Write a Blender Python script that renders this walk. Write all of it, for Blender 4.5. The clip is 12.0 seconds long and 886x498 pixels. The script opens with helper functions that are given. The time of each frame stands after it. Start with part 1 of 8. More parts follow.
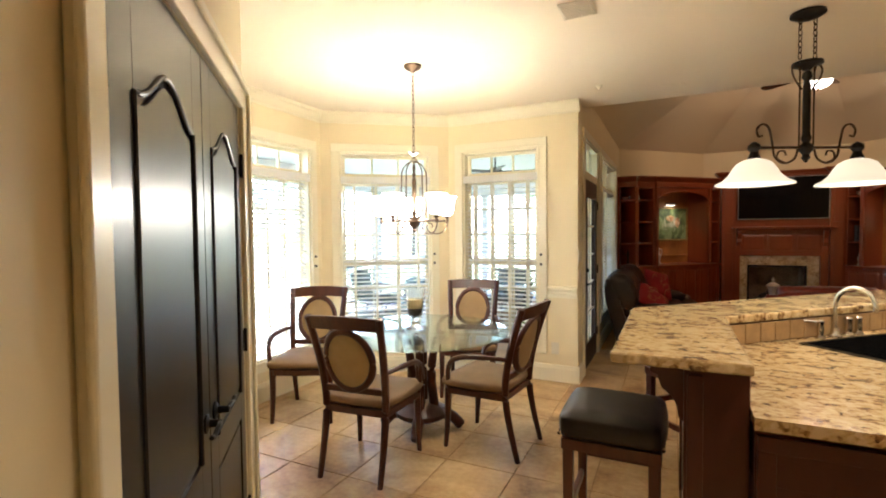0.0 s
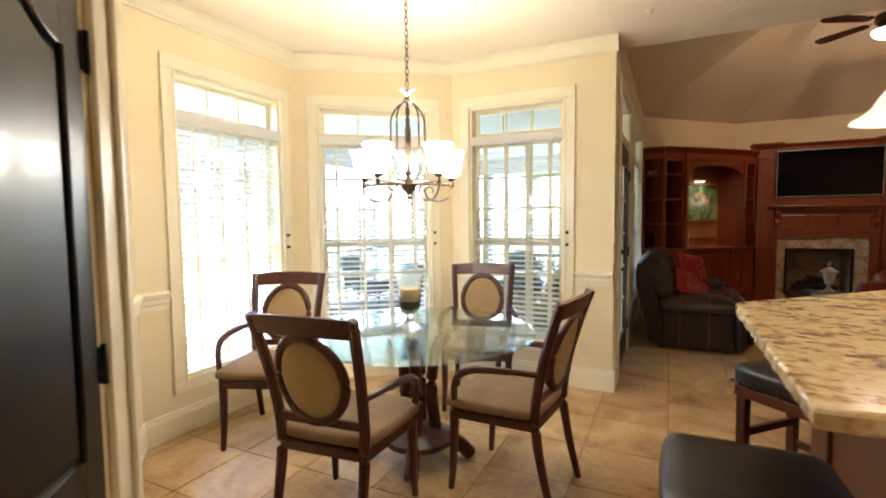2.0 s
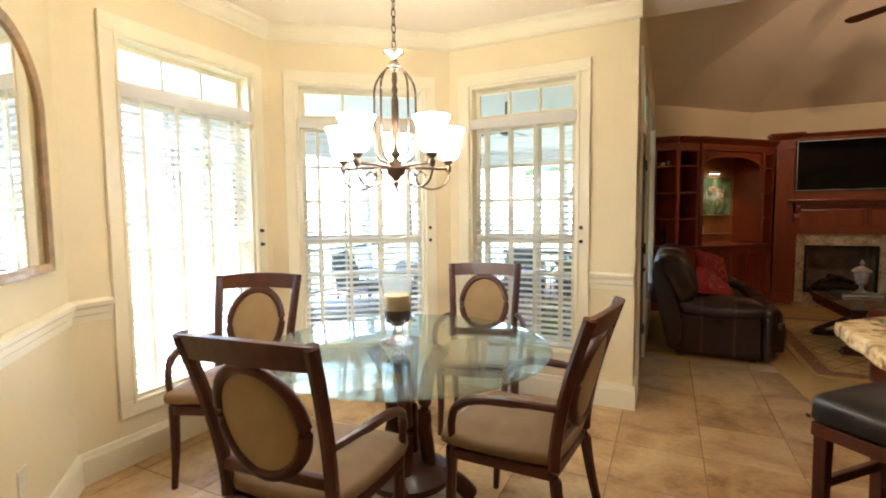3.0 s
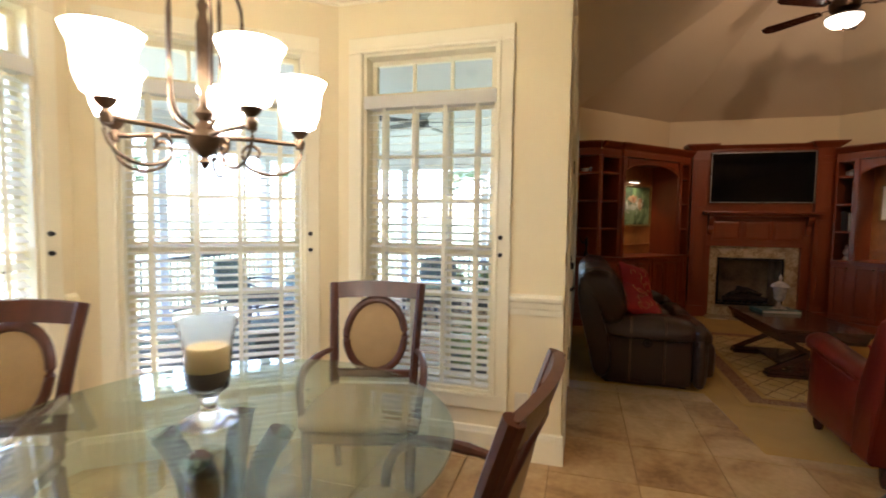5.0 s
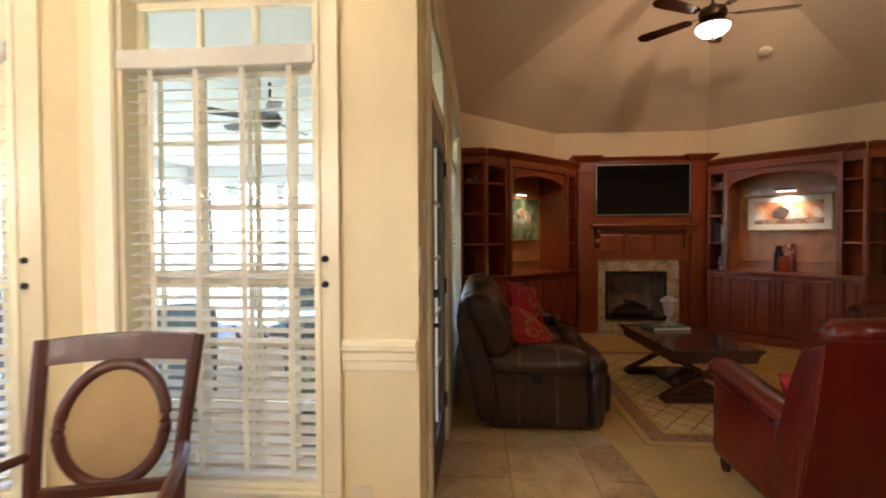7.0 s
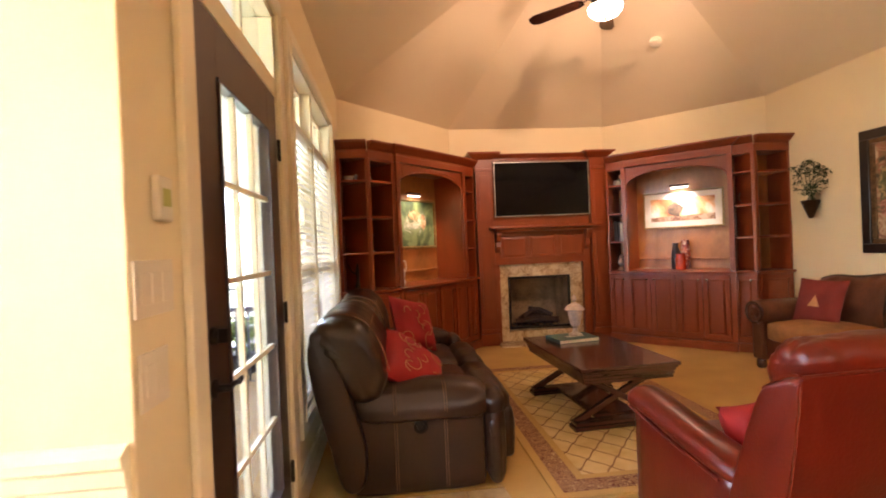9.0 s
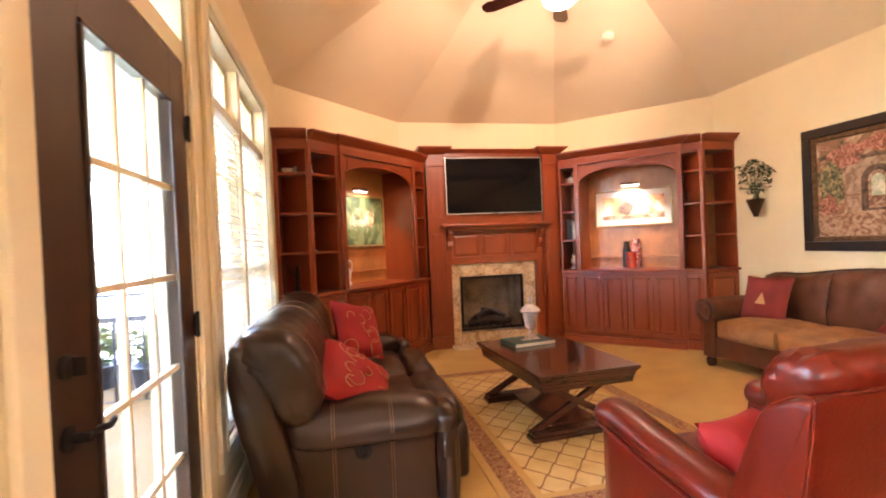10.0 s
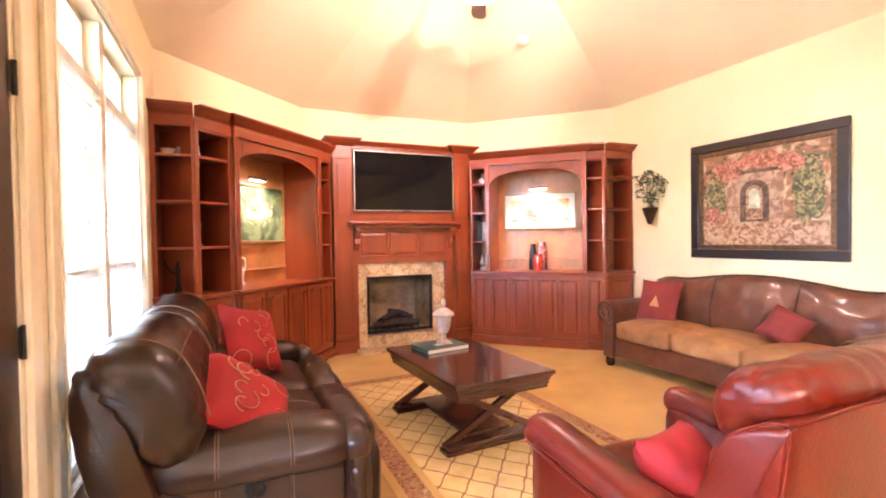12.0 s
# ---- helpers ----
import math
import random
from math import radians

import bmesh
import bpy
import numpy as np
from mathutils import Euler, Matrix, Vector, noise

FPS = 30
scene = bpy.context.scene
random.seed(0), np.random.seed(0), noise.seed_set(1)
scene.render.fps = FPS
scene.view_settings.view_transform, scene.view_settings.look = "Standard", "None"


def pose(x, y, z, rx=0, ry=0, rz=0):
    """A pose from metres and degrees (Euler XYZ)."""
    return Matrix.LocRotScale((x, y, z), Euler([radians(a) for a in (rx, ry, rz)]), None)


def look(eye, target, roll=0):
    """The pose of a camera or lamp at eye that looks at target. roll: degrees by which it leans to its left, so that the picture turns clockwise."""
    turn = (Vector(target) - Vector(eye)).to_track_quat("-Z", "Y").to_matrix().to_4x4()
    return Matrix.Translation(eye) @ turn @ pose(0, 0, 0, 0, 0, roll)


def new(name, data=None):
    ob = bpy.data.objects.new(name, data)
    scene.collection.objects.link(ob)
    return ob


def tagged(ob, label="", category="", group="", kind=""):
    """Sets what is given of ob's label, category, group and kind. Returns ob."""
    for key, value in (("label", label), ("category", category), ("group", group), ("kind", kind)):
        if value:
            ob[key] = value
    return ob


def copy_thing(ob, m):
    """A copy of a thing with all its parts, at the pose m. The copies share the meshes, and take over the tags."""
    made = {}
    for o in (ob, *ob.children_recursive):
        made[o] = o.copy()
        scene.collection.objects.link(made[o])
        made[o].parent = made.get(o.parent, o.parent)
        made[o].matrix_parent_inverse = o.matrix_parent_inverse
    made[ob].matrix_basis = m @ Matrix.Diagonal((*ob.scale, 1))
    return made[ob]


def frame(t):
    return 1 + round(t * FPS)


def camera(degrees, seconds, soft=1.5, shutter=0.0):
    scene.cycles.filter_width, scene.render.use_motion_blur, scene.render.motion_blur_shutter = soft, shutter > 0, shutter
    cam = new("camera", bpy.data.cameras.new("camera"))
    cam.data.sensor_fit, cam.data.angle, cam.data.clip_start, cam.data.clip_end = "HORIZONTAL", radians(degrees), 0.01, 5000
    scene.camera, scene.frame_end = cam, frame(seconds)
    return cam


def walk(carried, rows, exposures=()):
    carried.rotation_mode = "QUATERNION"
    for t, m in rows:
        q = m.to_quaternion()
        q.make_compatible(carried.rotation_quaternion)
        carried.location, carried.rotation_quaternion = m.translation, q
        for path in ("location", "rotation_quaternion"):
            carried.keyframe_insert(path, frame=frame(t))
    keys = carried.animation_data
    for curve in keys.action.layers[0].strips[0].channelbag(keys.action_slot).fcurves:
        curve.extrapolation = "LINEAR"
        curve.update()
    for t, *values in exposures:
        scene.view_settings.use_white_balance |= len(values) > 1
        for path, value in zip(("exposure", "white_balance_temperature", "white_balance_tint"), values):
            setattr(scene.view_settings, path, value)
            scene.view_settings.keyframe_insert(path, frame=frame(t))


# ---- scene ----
cam = camera(86.7, 12.0, soft=1.9, shutter=0.5)
PATH = [
    (0, (0.06, 0.475, 1.493), (-0.811, 2.274, 1.422), -0.6),
    (0.5, (-0.023, 0.586, 1.458), (-0.892, 2.386, 1.379), -0.5),
    (1, (-0.133, 0.783, 1.43), (-0.996, 2.584, 1.331), -0.5),
    (1.5, (-0.23, 1.033, 1.4), (-1.094, 2.833, 1.287), -0.6),
    (2, (-0.355, 1.273, 1.383), (-1.223, 3.07, 1.254), -0.6),
    (2.5, (-0.459, 1.5, 1.359), (-1.334, 3.293, 1.218), -0.7),
    (4.5, (-0.685, 2.285, 1.362), (-1.352, 4.165, 1.226), 0.6),
    (5, (-0.673, 2.5, 1.357), (-1.229, 4.417, 1.233), 0.8),
    (5.5, (-0.661, 2.714, 1.348), (-1.108, 4.661, 1.247), 0.8),
    (6, (-0.635, 2.922, 1.341), (-0.981, 4.89, 1.264), 0.7),
    (6.5, (-0.571, 3.148, 1.337), (-0.82, 5.132, 1.28), 0.2),
    (7, (-0.507, 3.349, 1.334), (-0.664, 5.343, 1.293), -0.3),
    (9, (-0.225, 4.142, 1.307), (-0.009, 6.13, 1.297), -2.4),
    (9.5, (-0.206, 4.302, 1.306), (0.12, 6.275, 1.293), -2.5),
    (10, (-0.17, 4.425, 1.301), (0.251, 6.38, 1.279), -2.5),
    (10.5, (-0.131, 4.539, 1.306), (0.386, 6.47, 1.275), -2.3),
    (11, (-0.11, 4.608, 1.309), (0.507, 6.51, 1.272), -2.0),
    (11.5, (-0.138, 4.653, 1.309), (0.582, 6.518, 1.268), -1.4),
    (12, (-0.169, 4.688, 1.308), (0.644, 6.515, 1.267), -0.9),
]
EXPOSURES = [(0, 3.98, 5550, 14), (2.5, 3.93, 5500, 15), (5.0, 3.62, 5600, 17), (7.0, 4.02, 5700, 20), (9.0, 5.34, 6150, 29), (10.5, 6.28, 5600, 31), (12.0, 6.76, 5250, 33)]
walk(cam, [(t, look(eye, target, roll)) for t, eye, target, roll in PATH], EXPOSURES)

# ---- sky, sun, exposure ----
world = bpy.data.worlds.new("sky")
scene.world = world
world.use_nodes = True
sky_node = world.node_tree.nodes.new("ShaderNodeTexSky")
sky_node.sky_type, sky_node.sun_disc = "NISHITA", False
sky_node.sun_elevation, sky_node.sun_rotation = radians(61), radians(294)
world.node_tree.links.new(sky_node.outputs[0], world.node_tree.nodes["Background"].inputs[0])
world.node_tree.nodes["Background"].inputs[1].default_value = 0.15
sun = new("sun", bpy.data.lights.new("sun", "SUN"))
sun.data.energy, sun.data.angle, sun.data.color = 4.0, radians(0.6), (1, 0.97, 0.93)
sun.matrix_world = look((-9, 4, 18), (0, 0, 0))


def lamp(name, kind, place, watts, colour, size=0.1, target=None, spot=None):
    data = bpy.data.lights.new(name, kind)
    data.energy, data.color = watts, colour
    if kind == "AREA":
        data.size = size
    else:
        data.shadow_soft_size = size
    if spot:
        data.spot_size, data.spot_blend = radians(spot), 0.6
    ob = new(name, data)
    ob.matrix_world = look(place, target) if target else pose(*place)
    return ob


WARM = (1.0, 0.84, 0.62)
AMBER = (1.0, 0.60, 0.35)
lamp("kitchen_can_light", "SPOT", (1.1, 2.0, 2.70), 6.5, (1.0, 0.77, 0.50), 0.06, (1.1, 2.0, 0), 130)
lamp("kitchen_can_light", "SPOT", (2.8, 2.6, 2.70), 9, (1.0, 0.77, 0.50), 0.06, (2.8, 2.6, 0), 130)
lamp("family_room_light", "SPOT", (2.12, 5.56, 3.87), 12.5, (1.0, 0.63, 0.37), 0.11, (1.62, 9.9, 3.45), 64)
lamp("fan_light", "POINT", (1.79, 8.22, 3.27), 0.8, AMBER, 0.09)
for bulb_x, bulb_y in ((0.50, 3.73), (1.04, 4.03)):
    lamp("pendant_bulb", "POINT", (bulb_x, bulb_y, 1.78), 0.45, WARM, 0.03)
lamp("picture_lamp", "SPOT", (0.20, 9.70, 1.97), 0.9, WARM, 0.03, (0.02, 9.86, 1.5), 110)
lamp("picture_lamp", "SPOT", (3.29, 9.58, 1.93), 1.1, WARM, 0.03, (3.45, 9.75, 1.5), 110)

# ---- materials ----


def material(name, base, rough=0.5, metal=0.0, vary=0.12, scale=6.0, fine=60.0, bump=0.1, tint=None, streak=None, coat=0.0, depth=0.01):
    """A painted, leather or wooden surface: colour varied at two scales, with fine relief."""
    m = bpy.data.materials.new(name)
    m.use_nodes = True
    nt = m.node_tree
    bsdf = nt.nodes["Principled BSDF"]
    co = nt.nodes.new("ShaderNodeTexCoord")
    src = co.outputs["Object"]
    if streak:
        mp = nt.nodes.new("ShaderNodeMapping")
        mp.inputs["Scale"].default_value = streak
        nt.links.new(src, mp.inputs[0])
        src = mp.outputs[0]
    n1 = nt.nodes.new("ShaderNodeTexNoise")
    n1.inputs["Scale"].default_value, n1.inputs["Detail"].default_value = scale, 5
    n2 = nt.nodes.new("ShaderNodeTexNoise")
    n2.inputs["Scale"].default_value, n2.inputs["Detail"].default_value = fine, 3
    for n in (n1, n2):
        nt.links.new(src, n.inputs["Vector"])
    ramp = nt.nodes.new("ShaderNodeValToRGB")
    low = tint or tuple(c * (1 - 2.2 * vary) for c in base)
    ramp.color_ramp.elements[0].position, ramp.color_ramp.elements[1].position = 0.32, 0.66
    ramp.color_ramp.elements[0].color, ramp.color_ramp.elements[1].color = (*low, 1), (*base, 1)
    mix = nt.nodes.new("ShaderNodeMath")
    mix.operation = "MULTIPLY_ADD"
    nt.links.new(n2.outputs["Fac"], mix.inputs[0])
    mix.inputs[1].default_value = 0.3
    half = nt.nodes.new("ShaderNodeMath")
    half.operation = "MULTIPLY"
    half.inputs[1].default_value = 0.72
    nt.links.new(n1.outputs["Fac"], half.inputs[0])
    nt.links.new(half.outputs[0], mix.inputs[2])
    nt.links.new(mix.outputs[0], ramp.inputs[0])
    nt.links.new(ramp.outputs[0], bsdf.inputs["Base Color"])
    bsdf.inputs["Roughness"].default_value, bsdf.inputs["Metallic"].default_value = rough, metal
    bsdf.inputs["Coat Weight"].default_value = coat
    if bump:
        b = nt.nodes.new("ShaderNodeBump")
        b.inputs["Strength"].default_value, b.inputs["Distance"].default_value = bump, depth
        nt.links.new(n2.outputs["Fac"], b.inputs["Height"])
        nt.links.new(b.outputs[0], bsdf.inputs["Normal"])
    return m


def glass(name, colour=(1, 1, 1), rough=0.0):
    m = bpy.data.materials.new(name)
    m.use_nodes = True
    nt = m.node_tree
    bsdf = nt.nodes["Principled BSDF"]
    bsdf.inputs["Base Color"].default_value = (*colour, 1)
    bsdf.inputs["Roughness"].default_value = rough
    bsdf.inputs["Transmission Weight"].default_value = 1.0
    bsdf.inputs["IOR"].default_value = 1.45
    return m


def glow(name, colour, strength, rough=0.3):
    m = bpy.data.materials.new(name)
    m.use_nodes = True
    bsdf = m.node_tree.nodes["Principled BSDF"]
    bsdf.inputs["Base Color"].default_value = (0.85, 0.82, 0.75, 1)
    bsdf.inputs["Roughness"].default_value = rough
    bsdf.inputs["Emission Color"].default_value = (*colour, 1)
    bsdf.inputs["Emission Strength"].default_value = strength
    return m


M_WALL = material("cream_wall_paint", (0.79, 0.685, 0.432), 0.55, vary=0.03, scale=1.5, fine=180, bump=0.06, depth=0.002)
M_CEIL = material("ceiling_paint", (0.84, 0.76, 0.60), 0.7, vary=0.02, scale=1.2, fine=140, bump=0.08, depth=0.002)
M_VAULT = material("vault_paint", (0.81, 0.715, 0.515), 0.6, vary=0.025, scale=0.9, fine=140, bump=0.06, depth=0.002)
M_TRIM = material("cream_trim_paint", (0.82, 0.76, 0.56), 0.3, vary=0.02, scale=3, fine=90, bump=0.02, depth=0.001)
M_BLIND = material("white_blind", (0.82, 0.80, 0.74), 0.4, vary=0.02, scale=5, fine=40, bump=0.02, depth=0.001, streak=(1, 8, 8))
# thin painted slats let some daylight through
_nt = M_BLIND.node_tree
_tr, _mx = _nt.nodes.new("ShaderNodeBsdfTranslucent"), _nt.nodes.new("ShaderNodeMixShader")
_tr.inputs["Color"].default_value, _mx.inputs[0].default_value = (0.95, 0.95, 0.94, 1), 0.44
_nt.links.new(_nt.nodes["Principled BSDF"].outputs[0], _mx.inputs[1])
_nt.links.new(_tr.outputs[0], _mx.inputs[2])
_nt.links.new(_mx.outputs[0], _nt.nodes["Material Output"].inputs["Surface"])
M_TAPE = M_BLIND.copy()
M_TAPE.name = "cream_blind_tape"
M_TAPE.node_tree.nodes["Translucent BSDF"].inputs["Color"].default_value = (0.95, 0.87, 0.66, 1)
M_BLACKDOOR = material("espresso_door_paint", (0.016, 0.012, 0.009), 0.32, vary=0.15, scale=3, fine=50, bump=0.05, streak=(6, 6, 0.7), coat=0.08, depth=0.002)
M_BROWNDOOR = material("dark_brown_door_paint", (0.042, 0.023, 0.014), 0.35, vary=0.12, scale=3, fine=50, bump=0.05, streak=(6, 6, 0.7), depth=0.002)
M_CHERRY = material("cherry_cabinet_wood", (0.255, 0.049, 0.0105), 0.28, vary=0.11, scale=1.6, fine=16, bump=0.04, streak=(4, 4, 0.7), coat=0.12, depth=0.002)
# bar's copy of the cherry, darkened: the shade under the top is in its colour
M_SHADEDCHERRY = material("shaded_bar_cherry_wood", (0.085, 0.019, 0.008), 0.34, vary=0.12, scale=1.6, fine=16, bump=0.04, streak=(4, 4, 0.7), coat=0.08, depth=0.002)
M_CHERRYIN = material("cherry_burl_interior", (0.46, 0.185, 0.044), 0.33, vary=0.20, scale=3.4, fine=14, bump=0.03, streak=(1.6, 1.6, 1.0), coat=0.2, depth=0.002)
M_DARKWOOD = material("dark_mahogany", (0.060, 0.020, 0.011), 0.25, vary=0.2, scale=3, fine=25, bump=0.05, streak=(1, 7, 7), coat=0.4, depth=0.002)
M_CHAIRWOOD = material("dark_chair_wood", (0.075, 0.020, 0.008), 0.38, vary=0.2, scale=4, fine=30, bump=0.05, streak=(6, 6, 1), coat=0.08, depth=0.002)
M_CHAIRWOOD.node_tree.nodes["Principled BSDF"].inputs["Specular IOR Level"].default_value = 0.35
M_BRONZE = material("oil_rubbed_bronze", (0.10, 0.065, 0.04), 0.4, 0.9, vary=0.2, scale=14, fine=80, bump=0.08, depth=0.002)
M_ANTIQUE = material("antique_brass_bronze", (0.15, 0.10, 0.062), 0.36, 0.9, vary=0.2, scale=14, fine=80, bump=0.05, depth=0.002)
M_NICKEL = material("brushed_nickel", (0.62, 0.58, 0.52), 0.25, 1.0, vary=0.05, scale=10, fine=90, bump=0.02, depth=0.001)
M_BLACKMETAL = material("black_metal", (0.02, 0.018, 0.016), 0.4, 0.6, vary=0.1, scale=10, fine=60, bump=0.03, depth=0.001)


def thin_glass(name, tint=(0.96, 0.975, 0.97), gloss_head_on=0.042):
    """Sheet glass: clear straight through, glossier towards grazing angles."""
    m = bpy.data.materials.new(name)
    m.use_nodes = True
    nt = m.node_tree
    clear, gloss, mix, weight, power, lift = (nt.nodes.new("ShaderNode" + k) for k in ("BsdfTransparent", "BsdfGlossy", "MixShader", "LayerWeight", "Math", "Math"))
    gloss.inputs["Roughness"].default_value, weight.inputs["Blend"].default_value = 0.01, 0.5
    clear.inputs["Color"].default_value = (*tint, 1)
    power.operation, power.inputs[1].default_value = "POWER", 5.0
    lift.operation, lift.inputs[1].default_value, lift.inputs[2].default_value = "MULTIPLY_ADD", 0.94, gloss_head_on
    nt.links.new(weight.outputs["Facing"], power.inputs[0])
    nt.links.new(power.outputs[0], lift.inputs[0])
    nt.links.new(lift.outputs[0], mix.inputs[0])
    nt.links.new(clear.outputs[0], mix.inputs[1])
    nt.links.new(gloss.outputs[0], mix.inputs[2])
    nt.links.new(mix.outputs[0], nt.nodes["Material Output"].inputs["Surface"])
    return m


M_PANE = thin_glass("window_glass")
M_DECK = material("porch_deck_boards", (0.075, 0.08, 0.10), 0.7, vary=0.15, scale=3, fine=30, bump=0.2, streak=(1, 6, 6))
M_PORCH = material("porch_paint", (0.60, 0.60, 0.63), 0.6, vary=0.05, scale=3, fine=40, bump=0.05)
M_GRASS = material("garden_lawn", (0.17, 0.20, 0.11), 0.9, vary=0.25, scale=2, fine=40, bump=0.5, depth=0.03)


def tile_floor():
    m = bpy.data.materials.new("travertine_tile")
    m.use_nodes = True
    nt = m.node_tree
    bsdf = nt.nodes["Principled BSDF"]
    geo = nt.nodes.new("ShaderNodeNewGeometry")
    info = nt.nodes.new("ShaderNodeObjectInfo")
    n1 = nt.nodes.new("ShaderNodeTexNoise")
    n1.inputs["Scale"].default_value, n1.inputs["Detail"].default_value, n1.inputs["Distortion"].default_value = 2.1, 8, 1.4
    n2 = nt.nodes.new("ShaderNodeTexNoise")
    n2.inputs["Scale"].default_value, n2.inputs["Detail"].default_value = 28, 5
    nt.links.new(geo.outputs["Position"], n1.inputs["Vector"])
    nt.links.new(geo.outputs["Position"], n2.inputs["Vector"])
    add = nt.nodes.new("ShaderNodeMath")
    add.operation = "MULTIPLY_ADD"
    add.inputs[1].default_value = 0.35
    nt.links.new(n2.outputs["Fac"], add.inputs[0])
    off = nt.nodes.new("ShaderNodeMath")
    off.operation = "MULTIPLY_ADD"
    off.inputs[1].default_value = 0.14
    nt.links.new(info.outputs["Random"], off.inputs[0])
    nt.links.new(n1.outputs["Fac"], off.inputs[2])
    nt.links.new(off.outputs[0], add.inputs[2])
    ramp = nt.nodes.new("ShaderNodeValToRGB")
    e = ramp.color_ramp.elements
    e[0].position, e[0].color = 0.50, (0.22, 0.115, 0.040, 1)
    e[1].position, e[1].color = 0.95, (0.60, 0.42, 0.20, 1)
    mid = e.new(0.68)
    mid.color = (0.42, 0.26, 0.105, 1)
    nt.links.new(add.outputs[0], ramp.inputs[0])
    nt.links.new(ramp.outputs[0], bsdf.inputs["Base Color"])
    bsdf.inputs["Roughness"].default_value = 0.32
    b = nt.nodes.new("ShaderNodeBump")
    b.inputs["Strength"].default_value, b.inputs["Distance"].default_value = 0.12, 0.004
    nt.links.new(n1.outputs["Fac"], b.inputs["Height"])
    nt.links.new(b.outputs[0], bsdf.inputs["Normal"])
    return m


M_TILE = tile_floor()
M_GROUT = material("tile_grout", (0.33, 0.20, 0.085), 0.9, vary=0.1, scale=8, fine=90, bump=0.2, depth=0.002)
M_CARPET = material("gold_tan_carpet", (0.58, 0.36, 0.098), 0.95, vary=0.10, scale=2.5, fine=420, bump=0.6, depth=0.006)

# ---- mesh helpers ----


def finish(name, bm, mat, parent=None, smooth=False):
    me = bpy.data.meshes.new(name)
    bmesh.ops.recalc_face_normals(bm, faces=bm.faces)
    bm.to_mesh(me)
    bm.free()
    me.materials.append(mat)
    if smooth:
        for p in me.polygons:
            p.use_smooth = True
        me.set_sharp_from_angle(angle=radians(42))
    ob = new(name, me)
    ob.parent = parent
    return ob


def part(name, bm, mat, parent, label="", smooth=False):
    ob = finish(name, bm, mat, parent, smooth)
    return tagged(ob, label) if label else ob


def thing(name, m, label, category, group="", kind=""):
    ob = new(name)
    ob.matrix_world = m
    return tagged(ob, label, category, group, kind)


def box(x0, x1, y0, y1, z0, z1, bevel=0.0, segs=2, bm=None):
    own = bmesh.new()
    bmesh.ops.create_cube(own, size=1)
    for v in own.verts:
        v.co = ((x0 + x1) / 2 + v.co.x * (x1 - x0), (y0 + y1) / 2 + v.co.y * (y1 - y0), (z0 + z1) / 2 + v.co.z * (z1 - z0))
    if bevel:
        bmesh.ops.bevel(own, geom=own.edges[:], offset=bevel, segments=segs, profile=0.5, affect="EDGES")
    return merge(bm, own)


def merge(bm, own, m=None):
    if m is not None:
        bmesh.ops.transform(own, matrix=m, verts=own.verts)
    if bm is None:
        return own
    tmp = bpy.data.meshes.new("tmp")
    own.to_mesh(tmp)
    own.free()
    bm.from_mesh(tmp)
    bpy.data.meshes.remove(tmp)
    return bm


def prism(points, low, high, axis="z", bm=None, bevel=0.0):
    """A polygon pulled along an axis; for 'y' its points are (x, z), for 'x' (y, z)."""
    own = bmesh.new()
    put = {"z": lambda a, b, h: (a, b, h), "y": lambda a, b, h: (a, h, b), "x": lambda a, b, h: (h, a, b)}[axis]
    lo = [own.verts.new(put(a, b, low)) for a, b in points]
    hi = [own.verts.new(put(a, b, high)) for a, b in points]
    own.faces.new(lo)
    own.faces.new(hi)
    n = len(points)
    for i in range(n):
        own.faces.new((lo[i], lo[(i + 1) % n], hi[(i + 1) % n], hi[i]))
    bmesh.ops.recalc_face_normals(own, faces=own.faces)
    if bevel:
        bmesh.ops.bevel(own, geom=own.edges[:], offset=bevel, segments=2, profile=0.5, affect="EDGES")
    return merge(bm, own)


def lathe(profile, steps=24, bm=None, m=None):
    """A profile of (radius, height) turned about z."""
    own = bmesh.new()
    rings = []
    for r, z in profile:
        if r < 1e-5:
            rings.append([own.verts.new((0, 0, z))])
        else:
            rings.append([own.verts.new((r * math.cos(2 * math.pi * i / steps), r * math.sin(2 * math.pi * i / steps), z)) for i in range(steps)])
    for a, b in zip(rings, rings[1:]):
        for i in range(steps):
            j = (i + 1) % steps
            if len(a) == 1 and len(b) == 1:
                continue
            if len(a) == 1:
                own.faces.new((a[0], b[i], b[j]))
            elif len(b) == 1:
                own.faces.new((a[i], a[j], b[0]))
            else:
                own.faces.new((a[i], a[j], b[j], b[i]))
    return merge(bm, own, m)


